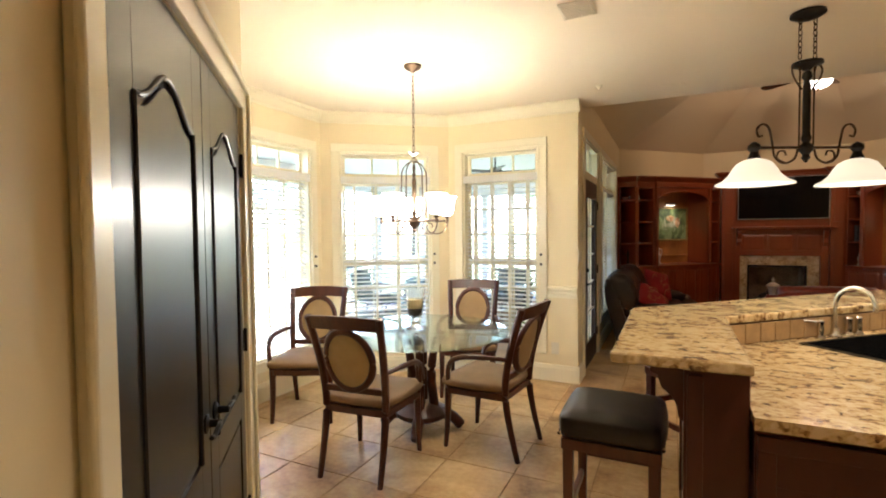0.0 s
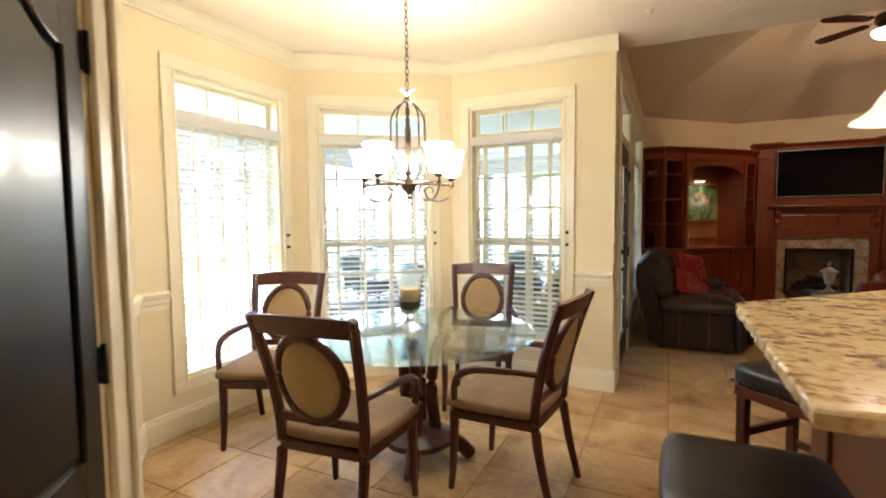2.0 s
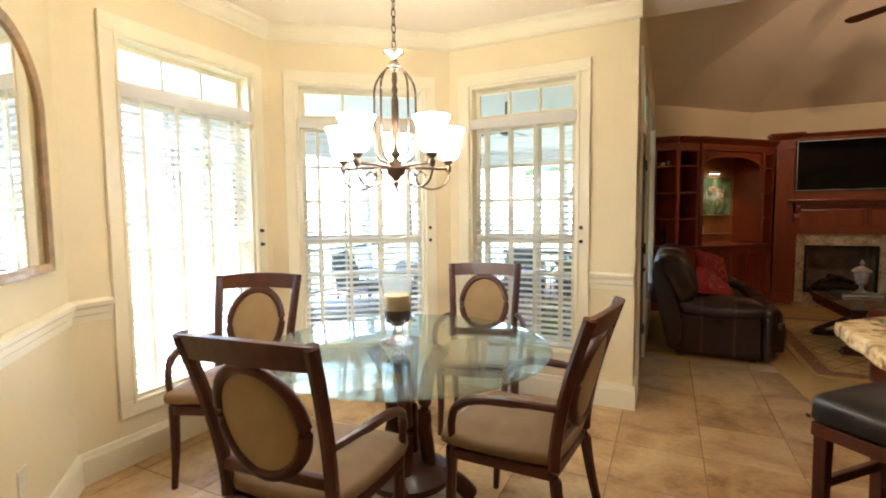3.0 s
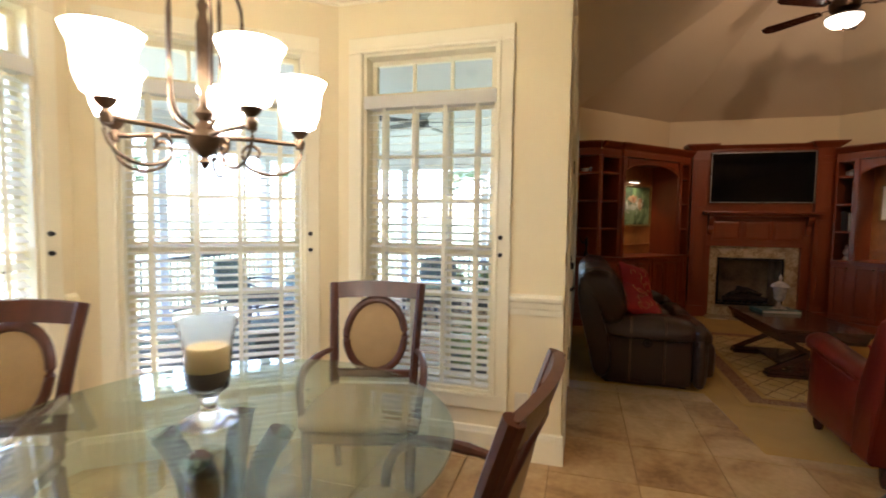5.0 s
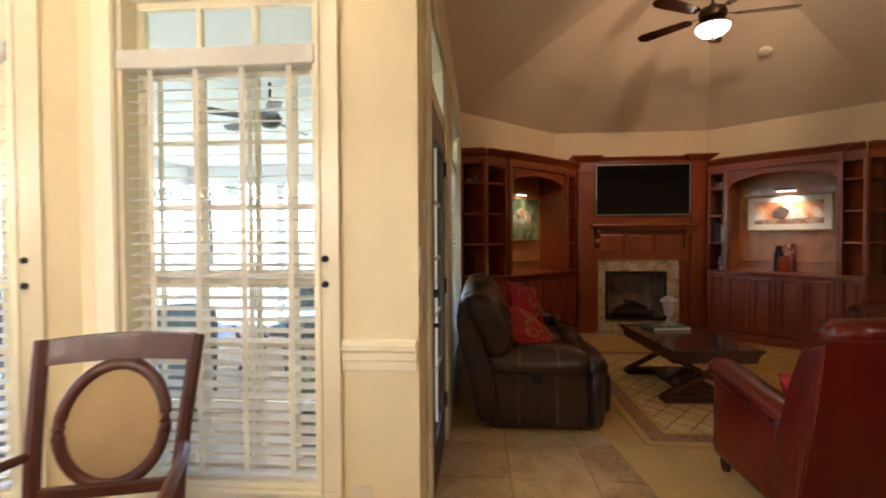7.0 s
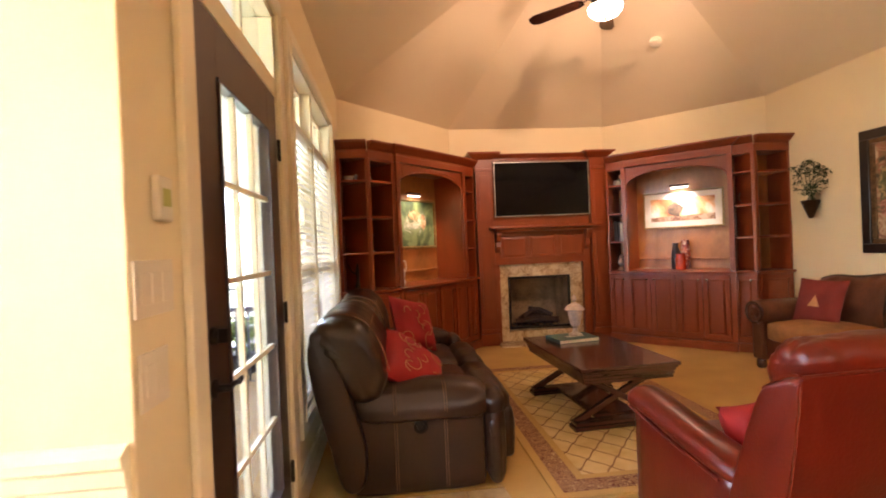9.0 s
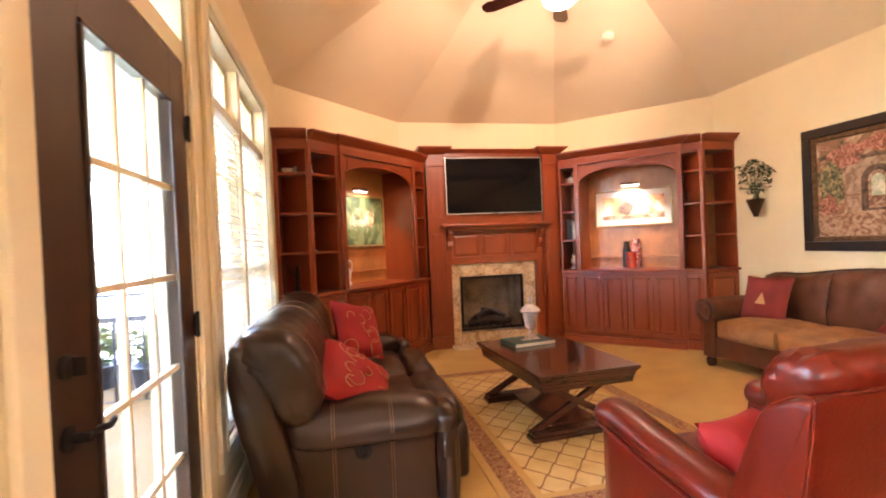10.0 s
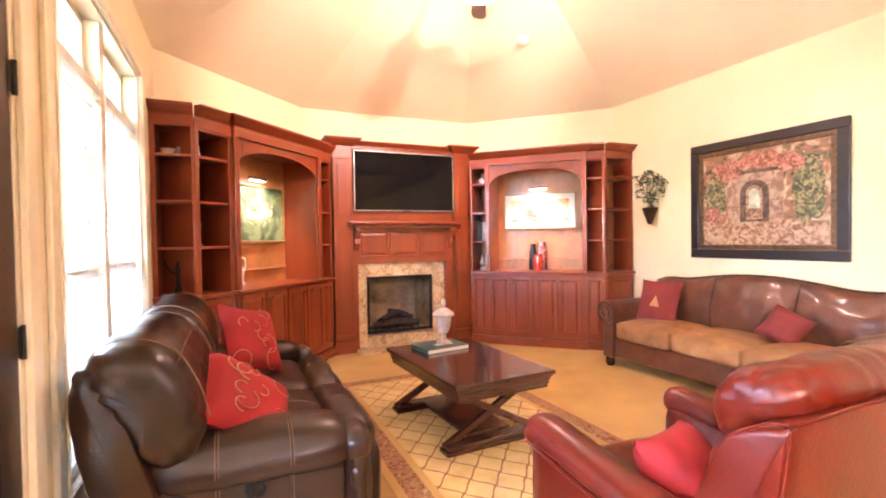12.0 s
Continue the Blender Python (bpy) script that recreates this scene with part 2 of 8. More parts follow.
def tube(points, radius, sides=8, bm=None, flat=1.0, closed=False):
    """A rod along points; radius a number or one for each point; flat squeezes it upright."""
    own = bmesh.new()
    pts = [Vector(p) for p in points]
    rad = radius if isinstance(radius, (list, tuple)) else [radius] * len(pts)
    rings = []
    up = Vector((0, 0, 1))
    for i, p in enumerate(pts):
        a = pts[i - 1] if i else (pts[-1] if closed else p)
        b = pts[i + 1] if i + 1 < len(pts) else (pts[0] if closed else p)
        way = (b - a).normalized()
        side = way.cross(up)
        if side.length < 0.05:
            side = way.cross(Vector((0.3, 1, 0)))
        side.normalize()
        top = side.cross(way).normalized()
        rings.append([own.verts.new(p + rad[i] * (math.cos(2 * math.pi * k / sides) * side + flat * math.sin(2 * math.pi * k / sides) * top)) for k in range(sides)])
    pairs = list(zip(rings, rings[1:])) + ([(rings[-1], rings[0])] if closed else [])
    for a, b in pairs:
        for k in range(sides):
            own.faces.new((a[k], a[(k + 1) % sides], b[(k + 1) % sides], b[k]))
    if not closed:
        own.faces.new(rings[0])
        own.faces.new(rings[-1][::-1])
    return merge(bm, own)


def smooth_line(points, steps=6):
    """A Catmull-Rom line through points."""
    pts = [Vector(p) for p in points]
    out = []
    for i in range(len(pts) - 1):
        p0, p1, p2, p3 = pts[max(i - 1, 0)], pts[i], pts[i + 1], pts[min(i + 2, len(pts) - 1)]
        for k in range(steps):
            t = k / steps
            out.append(0.5 * (2 * p1 + (p2 - p0) * t + (2 * p0 - 5 * p1 + 4 * p2 - p3) * t * t + (3 * p1 - p0 - 3 * p2 + p3) * t ** 3))
    return out + [pts[-1]]


def arc(cx, cz, r, a0, a1, n):
    return [(cx + r * math.cos(radians(a0 + (a1 - a0) * i / n)), cz + r * math.sin(radians(a0 + (a1 - a0) * i / n))) for i in range(n + 1)]


def cushion(x0, x1, y0, y1, z0, z1, puff=0.03, round_=0.05, cuts=5, bm=None, crease=0.0, seed=1):
    """A stuffed block: rounded edges, swollen faces, slight creases."""
    own = bmesh.new()
    bmesh.ops.create_cube(own, size=2)
    bmesh.ops.subdivide_edges(own, edges=own.edges[:], cuts=cuts, use_grid_fill=True)
    hx, hy, hz = (x1 - x0) / 2, (y1 - y0) / 2, (z1 - z0) / 2
    c = Vector(((x0 + x1) / 2, (y0 + y1) / 2, (z0 + z1) / 2))
    for v in own.verts:
        p = v.co.copy()
        q = Vector((p.x * hx, p.y * hy, p.z * hz))
        inner = Vector((max(-hx + round_, min(hx - round_, q.x)), max(-hy + round_, min(hy - round_, q.y)), max(-hz + round_, min(hz - round_, q.z))))
        d = q - inner
        if d.length > 1e-6:
            q = inner + d.normalized() * round_
        sx, sy, sz = 1 - p.x ** 2, 1 - p.y ** 2, 1 - p.z ** 2
        q += Vector((p.x * sy * sz, p.y * sx * sz, p.z * sx * sy)) * puff
        if crease:
            w = noise.noise(Vector((q.x * 9 + seed, q.y * 9, q.z * 9))) + 0.5 * noise.noise(Vector((q.x * 21, q.y * 21 + seed, q.z * 21)))
            q += p.normalized() * crease * w
        v.co = c + q
    return merge(bm, own)


def pad(profile, w0, w1, round_=0.05, steps=26, crease=0.004, seed=1, sag=0.0, axis="y"):
    """A stuffed roll: a closed (a, z) outline drawn along y (or x), drawn in at both ends, with soft creases."""
    n = len(profile)
    ring2 = []
    for i in range(n):
        p0, p1, p2, p3 = (Vector(profile[(i + k - 1) % n]) for k in range(4))
        for j in range(5):
            t = j / 5
            ring2.append(0.5 * (2 * p1 + (p2 - p0) * t + (2 * p0 - 5 * p1 + 4 * p2 - p3) * t * t + (3 * p1 - p0 - 3 * p2 + p3) * t ** 3))
    m = len(ring2)
    area = sum(ring2[i].x * ring2[(i + 1) % m].y - ring2[(i + 1) % m].x * ring2[i].y for i in range(m))
    normal2 = []
    for i in range(m):
        d = ring2[(i + 1) % m] - ring2[i - 1]
        q = Vector((d.y, -d.x)).normalized()
        normal2.append(q if area > 0 else -q)
    ends = [round_ * (1 - math.cos(math.pi / 2 * k / 5)) for k in range(6)]
    stations = [w0 + e for e in ends] + [w0 + round_ + (w1 - w0 - 2 * round_) * k / steps for k in range(1, steps)] + [w1 - e for e in reversed(ends)]
    bm = bmesh.new()
    centre = sum(ring2, Vector((0, 0))) / m
    mean_r = sum((p - centre).length for p in ring2) / m
    rings_ = []
    for w in stations:
        d = max(0.0, round_ - min(w - w0, w1 - w))
        inset = round_ - math.sqrt(max(0.0, round_ ** 2 - d * d))
        f = (w - w0) / (w1 - w0)
        belly = sag * (1 - (2 * f - 1) ** 4)
        near = math.exp(-min(w - w0, w1 - w) / 0.09)
        loop = []
        for i in range(m):
            p = ring2[i]
            k = noise.noise(Vector((p.x * 7, w * 5 + seed, p.y * 7))) + 0.6 * noise.noise(Vector((p.x * 22 + seed, w * 9, p.y * 22)))
            pucker = near * noise.noise(Vector((i * 0.55, seed * 3.1, w * 3)))
            fold = max(0.0, 1 - 9 * abs(noise.noise(Vector((p.x * 4 + seed, w * 7.5, p.y * 4 - w * 3))))) * (0.35 + near)
            q = p + (centre - p) * (inset / mean_r) + normal2[i] * (belly + crease * (k + 1.6 * pucker - 1.3 * fold))
            loop.append(bm.verts.new((q.x, w, q.y) if axis == "y" else (w, q.x, q.y)))
        rings_.append(loop)
    for a, b in zip(rings_, rings_[1:]):
        for i in range(m):
            j = (i + 1) % m
            bm.faces.new((a[i], a[j], b[j], b[i]))
    for loop, w in ((rings_[0], w0), (rings_[-1], w1)):
        hub = bm.verts.new((centre.x, w, centre.y) if axis == "y" else (w, centre.x, centre.y))
        for i in range(m):
            bm.faces.new((loop[i], loop[(i + 1) % m], hub))
    bmesh.ops.recalc_face_normals(bm, faces=bm.faces)
    return bm


# ---- the shell: walls, floors, ceilings ----
WALL_X = -0.74          # window wall of the family room
RIGHT_X = 4.15          # its far side wall
CEIL_Z = 2.74
SPRING = 2.90
EDGE_Y = 5.44           # where the flat kitchen ceiling ends
BACK_Y = 10.50
APEX = (1.705, 8.05, 4.35)


def along(a, b):
    """A frame with u along a wall from a to b, v out of the room on its left, z up."""
    d = Vector((b[0] - a[0], b[1] - a[1], 0))
    return Matrix.Translation((a[0], a[1], 0)) @ Matrix.Rotation(math.atan2(d.y, d.x), 4, "Z"), d.length


def wall(name, a, b, z0, z1, openings=(), thick=0.14, label="cream painted plaster wall", mat=None):
    """A wall with its inner face on a-b; openings (u0, u1, z0, z1) go through it."""
    m, length = along(a, b)
    bm = bmesh.new()
    us = sorted({0.0, length, *[q for o in openings for q in o[:2]]})
    for u0, u1 in zip(us, us[1:]):
        gaps = sorted((o[2], o[3]) for o in openings if o[0] <= u0 + 1e-6 and o[1] >= u1 - 1e-6)
        z = z0
        for g0, g1 in gaps:
            if g0 > z + 1e-6:
                box(u0, u1, 0, thick, z, g0, bm=bm)
            z = g1
        if z < z1 - 1e-6:
            box(u0, u1, 0, thick, z, z1, bm=bm)
    ob = finish(name, bm, mat or M_WALL)
    ob.matrix_world = m
    return tagged(ob, label, "wall", kind="structure"), m, length


def run(name, profile, a, b, mat, label, category="trim", parent=None):
    """A moulding with the profile (v towards the room, z) along the inner face a-b."""
    m, length = along(a, b)
    bm = prism([(-v, z) for v, z in profile], 0, length, "x")
    ob = finish(name, bm, mat)
    ob.matrix_world = m
    return tagged(ob, label, category, kind="structure")


BASE = [(0.0, 0.0), (0.018, 0.0), (0.018, 0.13), (0.013, 0.145), (0.010, 0.165), (0.0, 0.17)]
RAIL = [(0.0, 0.835), (0.012, 0.835), (0.014, 0.868), (0.020, 0.875), (0.024, 0.905), (0.034, 0.915), (0.036, 0.935), (0.014, 0.948), (0.0, 0.95)]
CROWN = [(0.0, 2.63), (0.010, 2.63), (0.012, 2.645), (0.030, 2.665), (0.055, 2.70), (0.075, 2.715), (0.078, 2.738), (0.0, 2.738)]

# corners of the breakfast bay, going round with the room on the right hand
BAY_A, BAY_B, BAY_C, BAY_D = (-0.74, 5.12), (-2.11, 5.12), (-3.19, 4.30), (-3.20, 2.97)
DOOR_P, DOOR_D = Vector((-1.626, 1.935, 0)), Vector((math.cos(radians(50)), -math.sin(radians(50)), 0))
NOOK_E = tuple((DOOR_P - 0.13 * DOOR_D).xy)
NOOK_F = (NOOK_E[0] - 0.30 * 0.766, NOOK_E[1] - 0.30 * 0.643)
PANTRY_END = tuple((DOOR_P + 2.7 * DOOR_D).xy)

# window openings (u0, u1, z0, z1), measured along each wall
WIN_Z0, WIN_Z1 = 0.36, 2.335
OPEN_L = (0.29, 1.17, WIN_Z0, WIN_Z1)       # wall D-C
OPEN_C = (0.20, 1.15, WIN_Z0, WIN_Z1)       # wall C-B
OPEN_R = (0.17, 0.98, WIN_Z0, WIN_Z1)       # wall B-A
DOOR_F = (5.445 - 5.122, 6.44 - 5.122, 0.0, 2.44)
WIN_F = (6.73 - 5.122, 8.42 - 5.122, 0.42, 2.44)

wall("wall_bay_left", BAY_D, BAY_C, 0, CEIL_Z, [OPEN_L])
wall("wall_bay_middle", BAY_C, BAY_B, 0, CEIL_Z, [OPEN_C])
wall("wall_bay_right", BAY_B, (-0.742, 5.12), 0, CEIL_Z, [OPEN_R])
wall("wall_nook", NOOK_F, BAY_D, 0, CEIL_Z)
wall("wall_nook_return", NOOK_E, NOOK_F, 0, CEIL_Z)
PANTRY_OPEN = (2.7 - 1.325, 2.7 + 0.015, 0.0, 2.045)
PANTRY_SPLIT = 2.065
wall("wall_pantry", PANTRY_END, NOOK_E, 0, CEIL_Z, [PANTRY_OPEN], thick=0.12)
wall("wall_windows", (WALL_X, 5.122), (WALL_X, 9.15), 0, SPRING, [DOOR_F, WIN_F])
wall("wall_back_left", (WALL_X, 9.15), (0.61, BACK_Y), 0, SPRING)
wall("wall_back", (0.61, BACK_Y), (2.80, BACK_Y), 0, SPRING, [(0.66, 1.53, 0.13, 0.87)])
wall("wall_back_right", (2.80, BACK_Y), (RIGHT_X, 9.15), 0, SPRING)
wall("wall_right", (RIGHT_X, 9.15), (RIGHT_X, EDGE_Y), 0, SPRING)
wall("wall_kitchen_right", (RIGHT_X, EDGE_Y - 0.002), (RIGHT_X, -3.0), 0, CEIL_Z)
wall("wall_kitchen_back", (RIGHT_X, -3.0), (PANTRY_END[0], -3.0), 0, CEIL_Z)
wall("wall_kitchen_side", (PANTRY_END[0], -3.0), PANTRY_END, 0, CEIL_Z)

# dark pantry behind the double door
for a, b in (((-2.3, 1.1), (-1.0, -0.4)),):
    wall("wall_pantry_inside", b, a, 0, CEIL_Z, label="plain pantry wall behind the doors")

# kitchen ceiling, a slab that ends over the family room's edge
bm = prism([(-4.0, -3.2), (4.4, -3.2), (4.4, EDGE_Y), (-0.88, EDGE_Y), (-0.88, 5.9), (-4.0, 5.9)], CEIL_Z, CEIL_Z + 0.12)
tagged(finish("ceiling", bm, M_CEIL), "flat cream painted kitchen ceiling", "ceiling", kind="structure")

# vaulted ceiling over the family room, half an octagon closed by a gable
bm = bmesh.new()
ring = [(WALL_X - 0.1, EDGE_Y), (WALL_X - 0.1, 9.19), (0.57, BACK_Y + 0.1), (2.84, BACK_Y + 0.1), (RIGHT_X + 0.1, 9.19), (RIGHT_X + 0.1, EDGE_Y)]
drop = 0.1 * (APEX[2] - SPRING) / (RIGHT_X - APEX[0])
shells = []
for lift in (0.0, 0.12):
    low = [bm.verts.new((x, y, SPRING - drop + lift)) for x, y in ring]
    top = bm.verts.new((APEX[0], APEX[1], APEX[2] + lift))
    ridge = bm.verts.new((APEX[0], EDGE_Y, APEX[2] + lift))
    for i in range(1, 4):
        bm.faces.new((low[i], low[i + 1], top))
    bm.faces.new((low[0], low[1], top, ridge))
    bm.faces.new((low[5], ridge, top, low[4]))
    shells.append(low)
for i in range(5):
    bm.faces.new((shells[0][i], shells[0][i + 1], shells[1][i + 1], shells[1][i]))
vault = finish("ceiling_vault", bm, M_VAULT)
tagged(vault, "vaulted tan painted ceiling with hips", "ceiling", kind="structure")
bm = prism([(WALL_X - 0.14, CEIL_Z + 0.001), (RIGHT_X + 0.14, CEIL_Z + 0.001), (RIGHT_X + 0.14, SPRING), (APEX[0], APEX[2] + 0.1), (WALL_X - 0.14, SPRING)], EDGE_Y - 0.12, EDGE_Y, "y")
tagged(finish("wall_gable", bm, M_VAULT), "tan gable wall above the kitchen ceiling", "wall", kind="structure")

# floors: grout bed with tiles on it, and carpet
FLOOR_EDGE = 6.62
bm = box(-4.0, 4.4, -3.2, BACK_Y + 0.1, -0.2, -0.003)
floor = tagged(finish("floor", bm, M_GROUT), "travertine tile kitchen floor with narrow grout joints", "floor", kind="structure")
bm = prism([(0.42, 5.62), (RIGHT_X + 0.1, 5.62), (RIGHT_X + 0.1, BACK_Y + 0.1), (WALL_X - 0.1, BACK_Y + 0.1), (WALL_X - 0.1, FLOOR_EDGE), (0.32, FLOOR_EDGE)], -0.002, 0.006)
tagged(finish("carpet_floor", bm, M_CARPET), "gold tan wall-to-wall carpet", "carpet", kind="structure")

for a, b, r in ((BAY_D, BAY_C, 1), (BAY_C, BAY_B, 1), (BAY_B, (-0.722, 5.12), 1), (NOOK_F, BAY_D, 1), (PANTRY_END, NOOK_E, 0), ((WALL_X, 5.10), (WALL_X, 5.40), 0)):
    if r:
        run("crown_moulding", CROWN, a, b, M_TRIM, "cream painted crown moulding", "moulding")
run("baseboard", BASE, BAY_D, BAY_C, M_TRIM, "tall cream painted baseboard", "baseboard")
run("baseboard", BASE, BAY_C, BAY_B, M_TRIM, "tall cream painted baseboard", "baseboard")
run("baseboard", BASE, BAY_B, (-0.722, 5.12), M_TRIM, "tall cream painted baseboard", "baseboard")
run("baseboard", BASE, NOOK_F, BAY_D, M_TRIM, "tall cream painted baseboard", "baseboard")
run("baseboard", BASE, (WALL_X, 5.102), (WALL_X, 5.40), M_TRIM, "tall cream painted baseboard", "baseboard")
run("baseboard", BASE, (WALL_X, 6.54), (WALL_X, 8.5), M_TRIM, "tall cream painted baseboard", "baseboard")
run("baseboard", BASE, (RIGHT_X, 8.6), (RIGHT_X, 0), M_TRIM, "tall cream painted baseboard", "baseboard")
run("chair_rail", RAIL, NOOK_F, BAY_D, M_TRIM, "moulded cream chair rail", "chair rail")
run("chair_rail", RAIL, BAY_D, (-3.20, 3.165), M_TRIM, "moulded cream chair rail", "chair rail")
run("chair_rail", RAIL, (-3.2, 4.24), BAY_C, M_TRIM, "moulded cream chair rail", "chair rail")
run("chair_rail", RAIL, (-1.035, 5.12), (-0.75, 5.12), M_TRIM, "moulded cream chair rail", "chair rail")

# ---- windows ----


def picture_frame(bm, u0, u1, z0, z1, w, v0, v1, bevel=0.004):
    """Four mitred-looking rails round an opening; the opening is u0..u1, z0..z1."""
    for b in ((u0 - w, u1 + w, z1, z1 + w), (u0 - w, u1 + w, z0 - w, z0), (u0 - w, u0, z0 + 0.0005, z1 - 0.0005), (u1, u1 + w, z0 + 0.0005, z1 - 0.0005)):
        box(b[0], b[1], v0, v1, b[2], b[3], bevel=bevel, bm=bm)
    return bm


def knob(parent, u, v, z):
    bm = lathe([(0, -0.001), (0.013, 0), (0.013, 0.006), (0.007, 0.010), (0.011, 0.018), (0.008, 0.026), (0, 0.028)], 12)
    bmesh.ops.transform(bm, matrix=pose(u, v, z, 90), verts=bm.verts)
    part("knob", bm, M_BLACKMETAL, parent, "small dark bronze knob", True)


def window(name, m, op, label, mull=0, transom=2.06, knobs=True, casing=0.09, cols=3, sill=True):
    u0, u1, z0, z1 = op
    w = thing(name, m, label, "window", kind="structure")
    bm = picture_frame(bmesh.new(), u0, u1, z0, z1, casing, -0.022, -0.001)
    picture_frame(bm, u0 - 0.004, u1 + 0.004, z0 - 0.004, z1 + 0.004, 0.016, -0.030, -0.0225, 0.003)
    part("casing", bm, M_TRIM, w)
    bm = bmesh.new()
    for b in ((u0, u1, z1 - 0.018, z1), (u0, u1, z0, z0 + 0.018), (u0, u0 + 0.018, z0 + 0.018, z1 - 0.018), (u1 - 0.018, u1, z0 + 0.018, z1 - 0.018)):
        box(b[0] + 0.001, b[1] - 0.001, 0.0, 0.13, b[2], b[3], bm=bm)
    part("jamb", bm, M_TRIM, w)
    part("transom_bar", box(u0 + 0.018, u1 - 0.018, 0.035, 0.12, transom - 0.03, transom + 0.03, 0.004), M_TRIM, w)
    units = [(u0 + 0.018, u1 - 0.018)] if not mull else [(u0 + 0.018, (u0 + u1) / 2 - 0.04), ((u0 + u1) / 2 + 0.04, u1 - 0.018)]
    if mull:
        part("mullion", box((u0 + u1) / 2 - 0.04, (u0 + u1) / 2 + 0.04, 0.02, 0.12, z0 + 0.018, z1 - 0.018, 0.004), M_TRIM, w)
    for a, b in units:
        for lo, hi, rows in ((transom + 0.03, z1 - 0.018, 1), (z0 + 0.018, 1.18, 3), (1.18, transom - 0.03, 3)):
            bm = bmesh.new()
            s = 0.032
            picture_frame(bm, a + s, b - s, lo + s, hi - s, s - 0.001, 0.085, 0.118, 0.003)
            part("sash", bm, M_TRIM, w)
            for k in range(1, cols):
                u = a + s + (b - a - 2 * s) * k / cols
                part("muntin", box(u - 0.009, u + 0.009, 0.09, 0.115, lo + s, hi - s), M_TRIM, w)
            for k in range(1, rows):
                z = lo + s + (hi - lo - 2 * s) * k / rows
                part("muntin", box(a + s, b - s, 0.0905, 0.1145, z - 0.009, z + 0.009), M_TRIM, w)
            pane = part("pane", box(a + s - 0.004, b - s + 0.004, 0.100, 0.104, lo + s - 0.004, hi - s + 0.004), M_PANE, w, "clear glass")
            pane.visible_shadow = False
    if knobs:
        knob(w, u1 + 0.035, -0.022, 1.262)
        knob(w, u1 + 0.035, -0.022, 1.165)
    return w


def blind(name, m, u0, u1, top, bottom, label, tapes=(0.13, 0.38, 0.63, 0.88), tilt=12, v=0.045, pitch=0.044, valance=True):
    t = thing(name, m, label, "blind", group="wooden blinds")
    if valance:
        part("valance", box(u0 - 0.02, u1 + 0.02, v - 0.062, v - 0.044, top - 0.005, top + 0.07, 0.004), M_BLIND, t)
    part("headrail", box(u0, u1, v - 0.03, v + 0.03, top, top + 0.045, 0.003), M_BLIND, t)
    n = int((top - bottom - 0.03) / pitch)
    first = None
    for i in range(n):
        z = top - 0.03 - i * pitch
        if first is None:
            bm = box(u0 + 0.004, u1 - 0.004, -0.025, 0.025, -0.0015, 0.0015)
            bmesh.ops.transform(bm, matrix=pose(0, 0, 0, tilt), verts=bm.verts)
            first = part("slat", bm, M_BLIND, t)
            first.location = (0, v, z)
        else:
            ob = new("slat", first.data)
            ob.parent = t
            ob.location = (0, v + random.uniform(-0.001, 0.001), z)
            ob.rotation_euler = (radians(random.uniform(-1.5, 1.5)), radians(random.uniform(-0.1, 0.1)), 0)
    part("bottom_rail", box(u0 + 0.004, u1 - 0.004, v - 0.025, v + 0.025, bottom + 0.004, bottom + 0.022, 0.004), M_BLIND, t)
    for f in tapes:
        u = u0 + (u1 - u0) * f
        bm = box(u - 0.012, u + 0.012, v - 0.0305, v - 0.029, bottom + 0.01, top)
        box(u - 0.012, u + 0.012, v + 0.029, v + 0.0305, bottom + 0.01, top, bm=bm)
        part("ladder_tape", bm, M_TAPE, t, "cream cloth tape")
    return t


for name, a, b, op, tilt in (("window_1", BAY_D, BAY_C, OPEN_L, 34), ("window_2", BAY_C, BAY_B, OPEN_C, 10), ("window_3", BAY_B, BAY_A, OPEN_R, 10)):
    m, _ = along(a, b)
    window(name, m, op, "tall cream-cased bay window with a transom and divided panes")
    blind("venetian_blind", m, op[0] + 0.025, op[1] - 0.025, 2.015, op[2] + 0.02, "white wooden venetian blind lowered with open slats and cloth tapes", tilt=tilt)
m, _ = along((WALL_X, 5.122), (WALL_X, 9.15))
window("window_4", m, WIN_F, "wide cream-cased double window with transoms", mull=1, transom=2.08, knobs=False)
mid = (WIN_F[0] + WIN_F[1]) / 2
blind("venetian_blind", m, WIN_F[0] + 0.025, mid - 0.045, 2.03, WIN_F[2] + 0.02, "white wooden venetian blind lowered with half-open slats", (0.2, 0.8), 26, valance=False)
blind("venetian_blind", m, mid + 0.045, WIN_F[1] - 0.025, 2.03, WIN_F[2] + 0.02, "white wooden venetian blind lowered with half-open slats", (0.2, 0.8), 26, valance=False)

# ---- doors ----


def lever(parent, u, v, z, way=1, mat=None):
    bm = lathe([(0, -0.002), (0.028, 0), (0.028, 0.006), (0.012, 0.012), (0.010, 0.045), (0, 0.046)], 16)
    bmesh.ops.transform(bm, matrix=pose(u, v, z, 90), verts=bm.verts)
    tube(smooth_line([(u, v - 0.040, z), (u + way * 0.04, v - 0.044, z + 0.004), (u + way * 0.085, v - 0.042, z - 0.006), (u + way * 0.115, v - 0.040, z + 0.002)]), [0.008] * 12 + [0.007] * 6 + [0.005], 8, bm=bm)
    part("lever_handle", bm, mat or M_BLACKMETAL, parent, "dark bronze lever handle", True)


